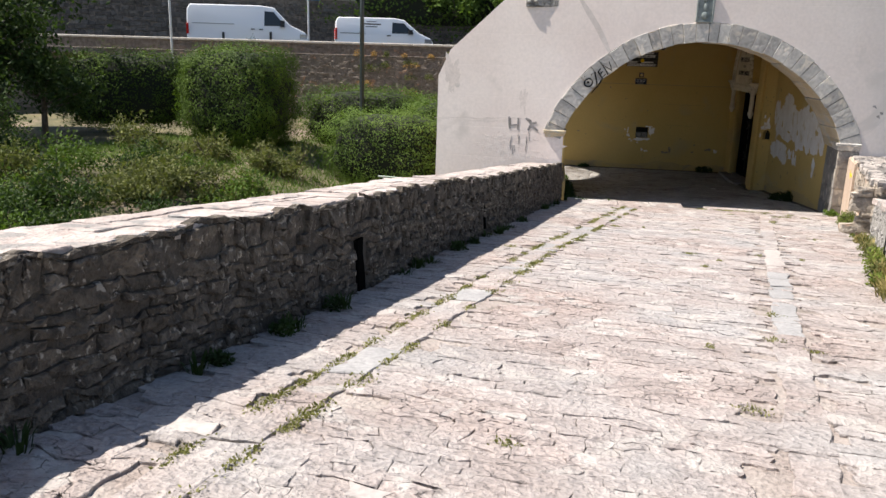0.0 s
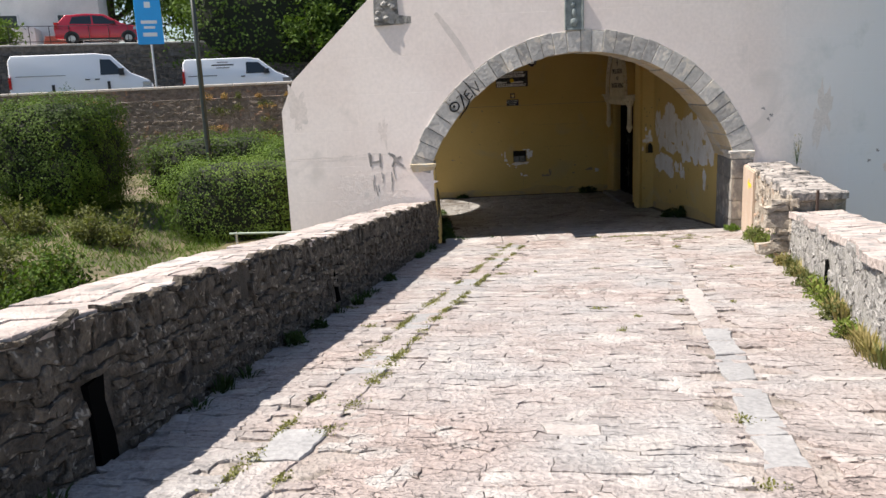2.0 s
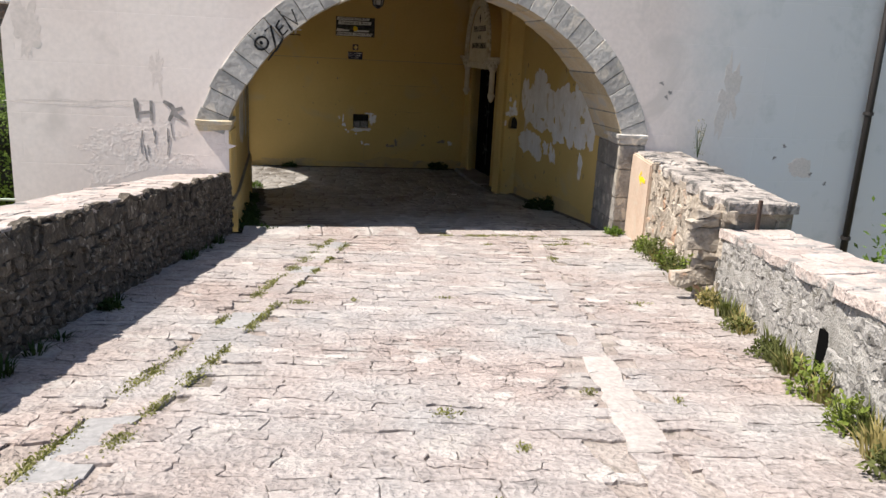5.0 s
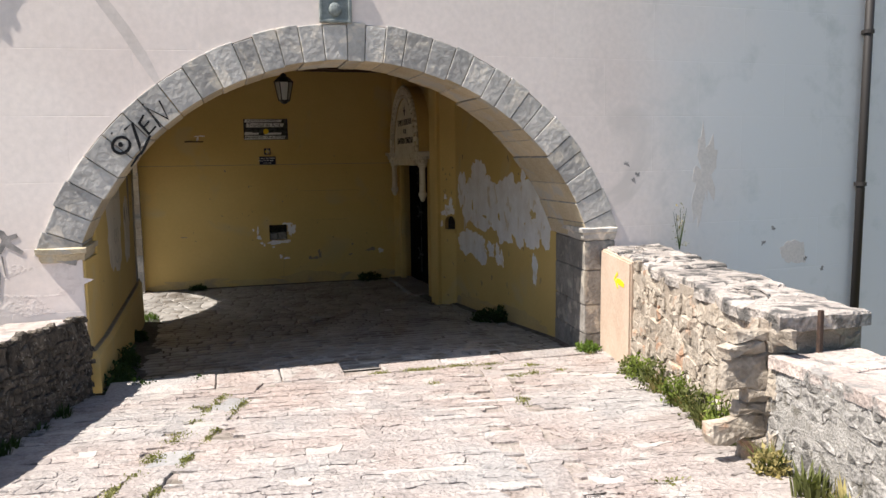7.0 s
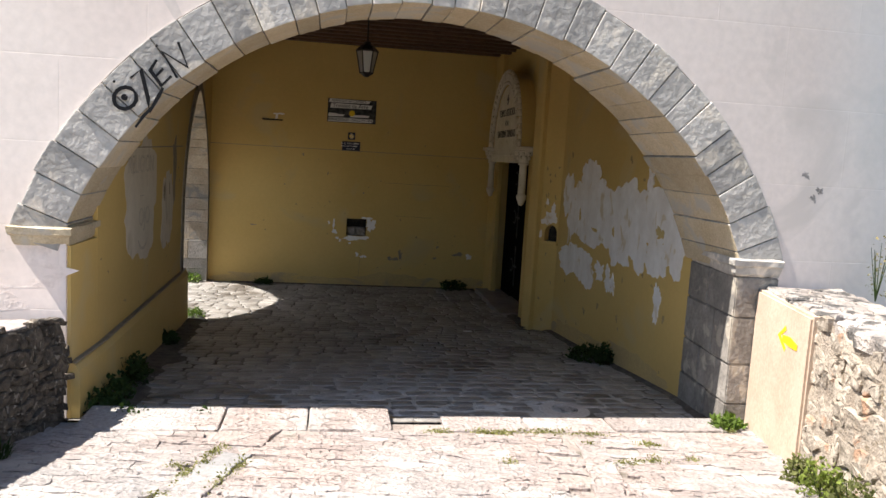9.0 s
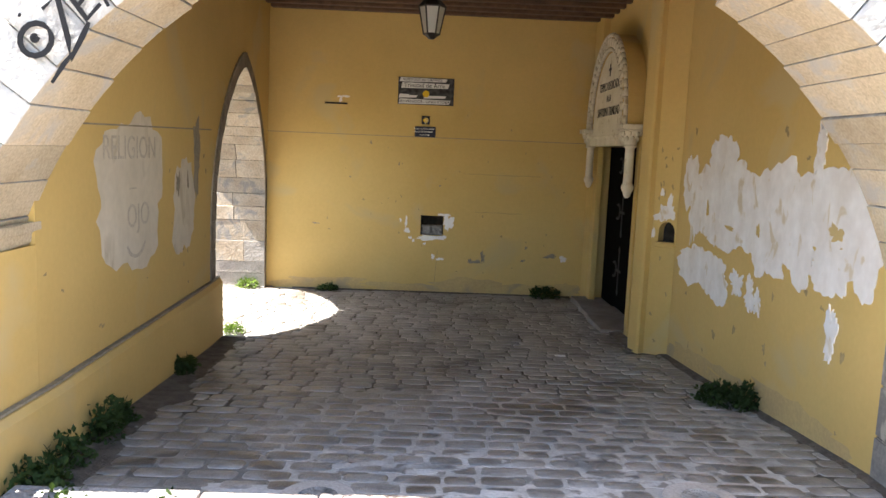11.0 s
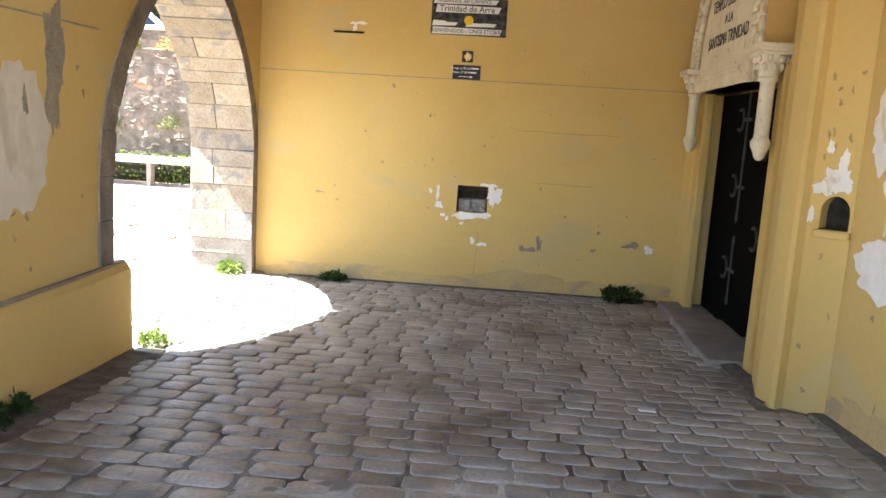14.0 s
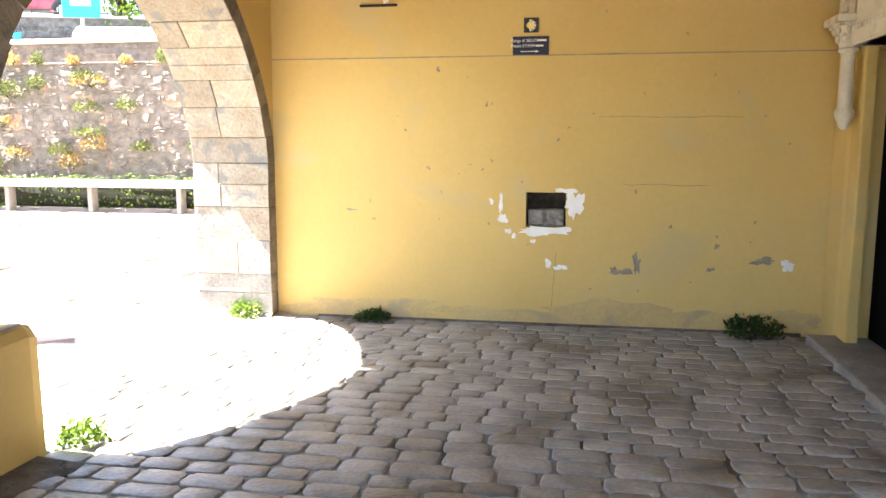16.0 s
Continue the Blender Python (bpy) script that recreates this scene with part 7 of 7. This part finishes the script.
# setts of the passage
def sett_cell(u0, u1, v0, v1, rs):
    """A worn sett: a domed stone with rounded corners in its bed of mortar."""
    cu, cv = (u0 + u1) / 2 + rs.uniform(-0.008, 0.008), (v0 + v1) / 2 + rs.uniform(-0.006, 0.006)
    gap = lerp([17, 19, 21.5], [0.011, 0.008, 0.005], cv)
    a, b = (u1 - u0) / 2 - gap, (v1 - v0) / 2 - gap
    top, tu, tv = rs.uniform(0.003, 0.008), rs.uniform(-0.012, 0.012), rs.uniform(-0.012, 0.012)
    rim = []
    for i in range(12):
        t = radians(28 + 90 * (i // 3) + 17 * (i % 3) + rs.uniform(-5, 5))
        c, q = math.cos(t), math.sin(t)
        k = (abs(c) ** 6.5 + abs(q) ** 6.5) ** (-1 / 6.5) * rs.uniform(0.94, 1.02)
        rim.append((a * k * c, b * k * q))
    n, verts, faces = len(rim), [], []
    for scale, d in ((1.0, -0.03), (0.985, top - 0.004), (0.92, top - 0.0005)):
        for x, y in rim:
            verts.append((cu + x * scale, cv + y * scale, gz(cv + y * scale) + d + (tu * x + tv * y if d > -0.02 else 0)))
    verts.append((cu, cv, gz(cv) + top + 0.0006))
    for q in range(2):
        for i in range(n):
            j = (i + 1) % n
            faces.append((q * n + i, q * n + j, (q + 1) * n + j, (q + 1) * n + i))
    faces += [(2 * n + i, 2 * n + (i + 1) % n, 3 * n) for i in range(n)]
    return verts, faces


rs = random.Random(41)
cells = []
y = 16.74
while y < 26.25:
    h = rs.uniform(0.165, 0.205)
    x0 = inner_left_x(y) + 0.1 if not 21.7 < y < 26.1 else -0.9
    xe = east_x(y) - 0.1 if y < 21.7 else 5.08
    u = x0 - rs.uniform(0, 0.2)
    while u < xe:
        l = rs.uniform(0.21, 0.36)
        if not any(math.dist((u + l / 2, y + h / 2), c) < 0.27 for c in ((1.95, 17.0), (4.35, 17.15))):
            cells.append(sett_cell(u, u + l, y, y + h, rs))
        u += l
    y += h
set_pieces("sett", cells, M_sett, M_sett_j, floor, 300, (2.6, 19.8, -1.8), True)

# paler, fresher mortar between the setts nearer the entrance
M_freshm = mat("fresh_pale_mortar", (0.36, 0.345, 0.32), (0.52, 0.505, 0.48), 3, 0.9, 0.5, 50, (0.2, 0.185, 0.165), 0.2, 3)
bm = bmesh.new()
rim = []
for k in range(90):
    a = 2 * math.pi * k / 90
    r = 1 + 0.3 * noise.noise(Vector((2.5 * math.cos(a), 2.5 * math.sin(a), 8.2))) + 0.12 * noise.noise(Vector((9 * math.cos(a), 9 * math.sin(a), 1.2)))
    x, y = 3.35 + 2.1 * r * math.cos(a), min(20.4, max(16.8, 18.35 + 1.65 * r * math.sin(a)))
    rim.append((min(x, east_x(y) - 0.08), y))
top = [bm.verts.new((x, y, gz(y) + 0.0028)) for x, y in rim]
low = [bm.verts.new((x, y, gz(y) - 0.02)) for x, y in rim]
mid = bm.verts.new((3.35, 18.35, gz(18.35) + 0.0028))
for k in range(90):
    j = (k + 1) % 90
    bm.faces.new((top[k], top[j], mid))
    bm.faces.new((low[k], low[j], top[j], top[k]))
bmesh.ops.recalc_face_normals(bm, faces=bm.faces)
part("mortar_bed", bm, M_freshm, floor, "fresh pale mortar between the setts")

# pale mortar slopped over the setts by the entrance
M_slop = mat("pale_mortar_smear", (0.42, 0.405, 0.38), (0.58, 0.565, 0.54), 6, 0.9, 0.5, 40, (0.24, 0.22, 0.195), 0.2, 7, dist=0.006)
rs = random.Random(45)
for i in range(12):
    cx, cy = rs.gauss(2.8, 1.1), rs.uniform(16.95, 17.9)
    w, h = rs.uniform(0.2, 0.5), rs.uniform(0.08, 0.2)
    bm = bmesh.new()
    rim = []
    for k in range(40):
        a = 2 * math.pi * k / 40
        r = 1 + 0.55 * noise.noise(Vector((2.2 * math.cos(a), 2.2 * math.sin(a), i * 3.7))) + rs.uniform(-0.1, 0.1)
        x, y = cx + w * r * math.cos(a), cy + h * r * math.sin(a)
        rim.append(bm.verts.new((x, y, gz(y) + 0.0046)))
    low = [bm.verts.new((v.co.x, v.co.y, v.co.z - 0.02)) for v in rim]
    mid = bm.verts.new((cx, cy, gz(cy) + 0.0046))
    for k in range(40):
        j = (k + 1) % 40
        bm.faces.new((rim[k], rim[j], mid))
        bm.faces.new((low[k], low[j], rim[j], rim[k]))
    bmesh.ops.recalc_face_normals(bm, faces=bm.faces)
    part("mortar_smear", bm, M_slop, floor)

# retaining wall and terrace wall stones
rs = random.Random(51)
cells = [cell(*q, lambda u, v, d: (u, 32.01 - d, v), rs, rs.uniform(0.0, 0.03), 0.004, 0.012, 0.06, 4.2, 6.0, 0.008, 0.012, 0.08, 4, 0.5) for q in rows_of(-17, 0, -1.9, 1.33, rs, (0.05, 0.07, 0.1, 0.13), 0.09, 0.28) if rs.random() < 0.95]
cells += [cell(*q, lambda u, v, d: (u, 32.51 - d, v), rs, rs.uniform(0.0, 0.02), 0.006, 0.012, 0.05, 2.2, 7.0, 0.012, 0.02, 0.12) for q in rows_of(-17, 0, 1.38, 1.8, rs, (0.1, 0.15, 0.2), 0.2, 0.5)]
set_pieces("stone", cells, M_wallst, M_wallst_j, wall_street, 300, (-5.5, 32, 0))
rs = random.Random(53)
cells = [cell(*q, lambda u, v, d: tuple(STREET @ Vector((u, 5.81 - d, v))), rs, rs.uniform(0.02, 0.08), 0.015, 0.025, 0.08, 2.0, 8.0, 0.015, 0.02, 0.2) for q in rows_of(-16, 13, 0.0, 3.0, rs, (0.2, 0.26, 0.34), 0.25, 0.6)]
set_pieces("stone", cells, M_basalt, M_basalt_j, wall_terrace, 200, tuple(STREET.translation))

# slabs of the street plaza
rs = random.Random(61)
plaza = thing("street_pavement", "pale pinkish paving slabs outside the passage", "pavement", kind="structure")
y = 21.0
while y < 31.9:
    x = -12.0 + rs.uniform(0, 0.5)
    while x < -0.95:
        if (y > 27.5 and x > -8.5) or x > -3.4 or (y > 24.5 and x > -5.2):
            ob = new("paving_slab", shared_mesh("flag", rs.randrange(16), M_plaza))
            ob.parent = plaza
            slope = (plaza_z(y + 0.6) - plaza_z(y)) / 0.6
            al = Vector((0, 1, slope)).normalized()
            ob.matrix_basis = frame_at((x + 0.45, y + 0.3, plaza_z(y + 0.3) - 0.06), (1, 0, 0), al, Vector((1, 0, 0)).cross(al), 0.93, 0.63, 0.07)
        x += 0.9
    y += 0.6

# grass and weeds in the bridge joints
rs = random.Random(71)
rn = np.random.RandomState(72)
pts = []
for i in range(140):
    y = rs.uniform(0.5, 15.8)
    k = rs.random()
    ln, wd = rs.uniform(0.05, 0.22), rs.uniform(0.012, 0.045)
    if k < 0.6:
        side = rs.choice((0.0, 0.27))
        x, slope = strip_l(y) + side, 0.21
    elif k < 0.64:
        x, slope = strip_r(y) + rs.choice((0.0, 0.22)), 0.235
    elif k < 0.78:
        x, slope, ln = rs.uniform(left_x(y) + 0.1, right_x(y) - 0.1), -4.0, ln * 0.5
    else:
        x, y, slope = rs.uniform(2.9, 5.6), rs.choice((16.25, 16.29, 15.9, 15.5)) + rs.uniform(-0.05, 0.05), -6.0
    d = Vector((slope, 1, 0)).normalized()
    n = int(40 + 620 * ln)
    t, w = rn.normal(0, ln * 0.5, n), rn.normal(0, wd, n)
    for a_, b_ in zip(t, w):
        px, py = x + d.x * a_ - d.y * b_, y + d.y * a_ + d.x * b_
        pts.append((px, py, gz(py) + rn.uniform(-0.006, 0.010)))
joint = cloud_part("joint_grass", pts, 0.011, 73, L_joint, None, long=1.9)
tagged(joint, "low green weeds growing in the paving joints", "grass", kind="stuff")
edge = thing("parapet_grass", "tall grass along the foot of the parapets", "grass", kind="stuff")
for i in range(70):
    y = rs.uniform(2, 16)
    if i % 3 == 0:
        x = left_x(y) + rs.uniform(0.1, 0.18)
        blades("tuft", x, y, gz(y), 0.12, rs.uniform(0.05, 0.12), 26, 1100 + i, L_deep, edge)["kind"] = "stuff"
    else:
        y = rs.uniform(7, 15.3)
        x = right_x(y) - rs.uniform(0.02, 0.1)
        blades("tuft", x, y, gz(y), 0.16, rs.uniform(0.08, 0.2), 40, 1100 + i, rs.choice((L_olive, L_olive, L_dry)), edge)["kind"] = "stuff"
for i, (y, r, h, m) in enumerate(((15.1, 0.12, 0.16, L_olive), (14.7, 0.17, 0.26, L_bright), (14.3, 0.18, 0.3, L_olive), (13.8, 0.17, 0.28, L_bright), (13.3, 0.12, 0.3, L_olive), (12.8, 0.11, 0.36, L_bright), (12.0, 0.12, 0.16, L_dry), (11.2, 0.13, 0.14, L_olive), (10.5, 0.12, 0.16, L_olive), (9.7, 0.15, 0.24, L_bright), (9.15, 0.13, 0.2, L_bright), (8.6, 0.13, 0.16, L_olive), (8.0, 0.12, 0.14, L_bright))):
    weed(right_x(y) - 0.1, y, gz(y), r, h, 800 + i, m, 300, size=0.022)
for i, (y, r, h) in enumerate(((5.4, 0.22, 0.2), (4.6, 0.2, 0.18), (3.9, 0.16, 0.16), (8.6, 0.2, 0.2), (9.3, 0.16, 0.14), (12.2, 0.18, 0.14))):
    weed(left_x(y) + 0.16, y, gz(y), r * 0.55, h * 0.55, 830 + i, L_deep, 220, size=0.02)
weed(6.6, 16.1, -0.24, 0.11, 0.62, 850, L_dry, 70, label="tall thin seeding weed on the parapet's top", size=0.016)
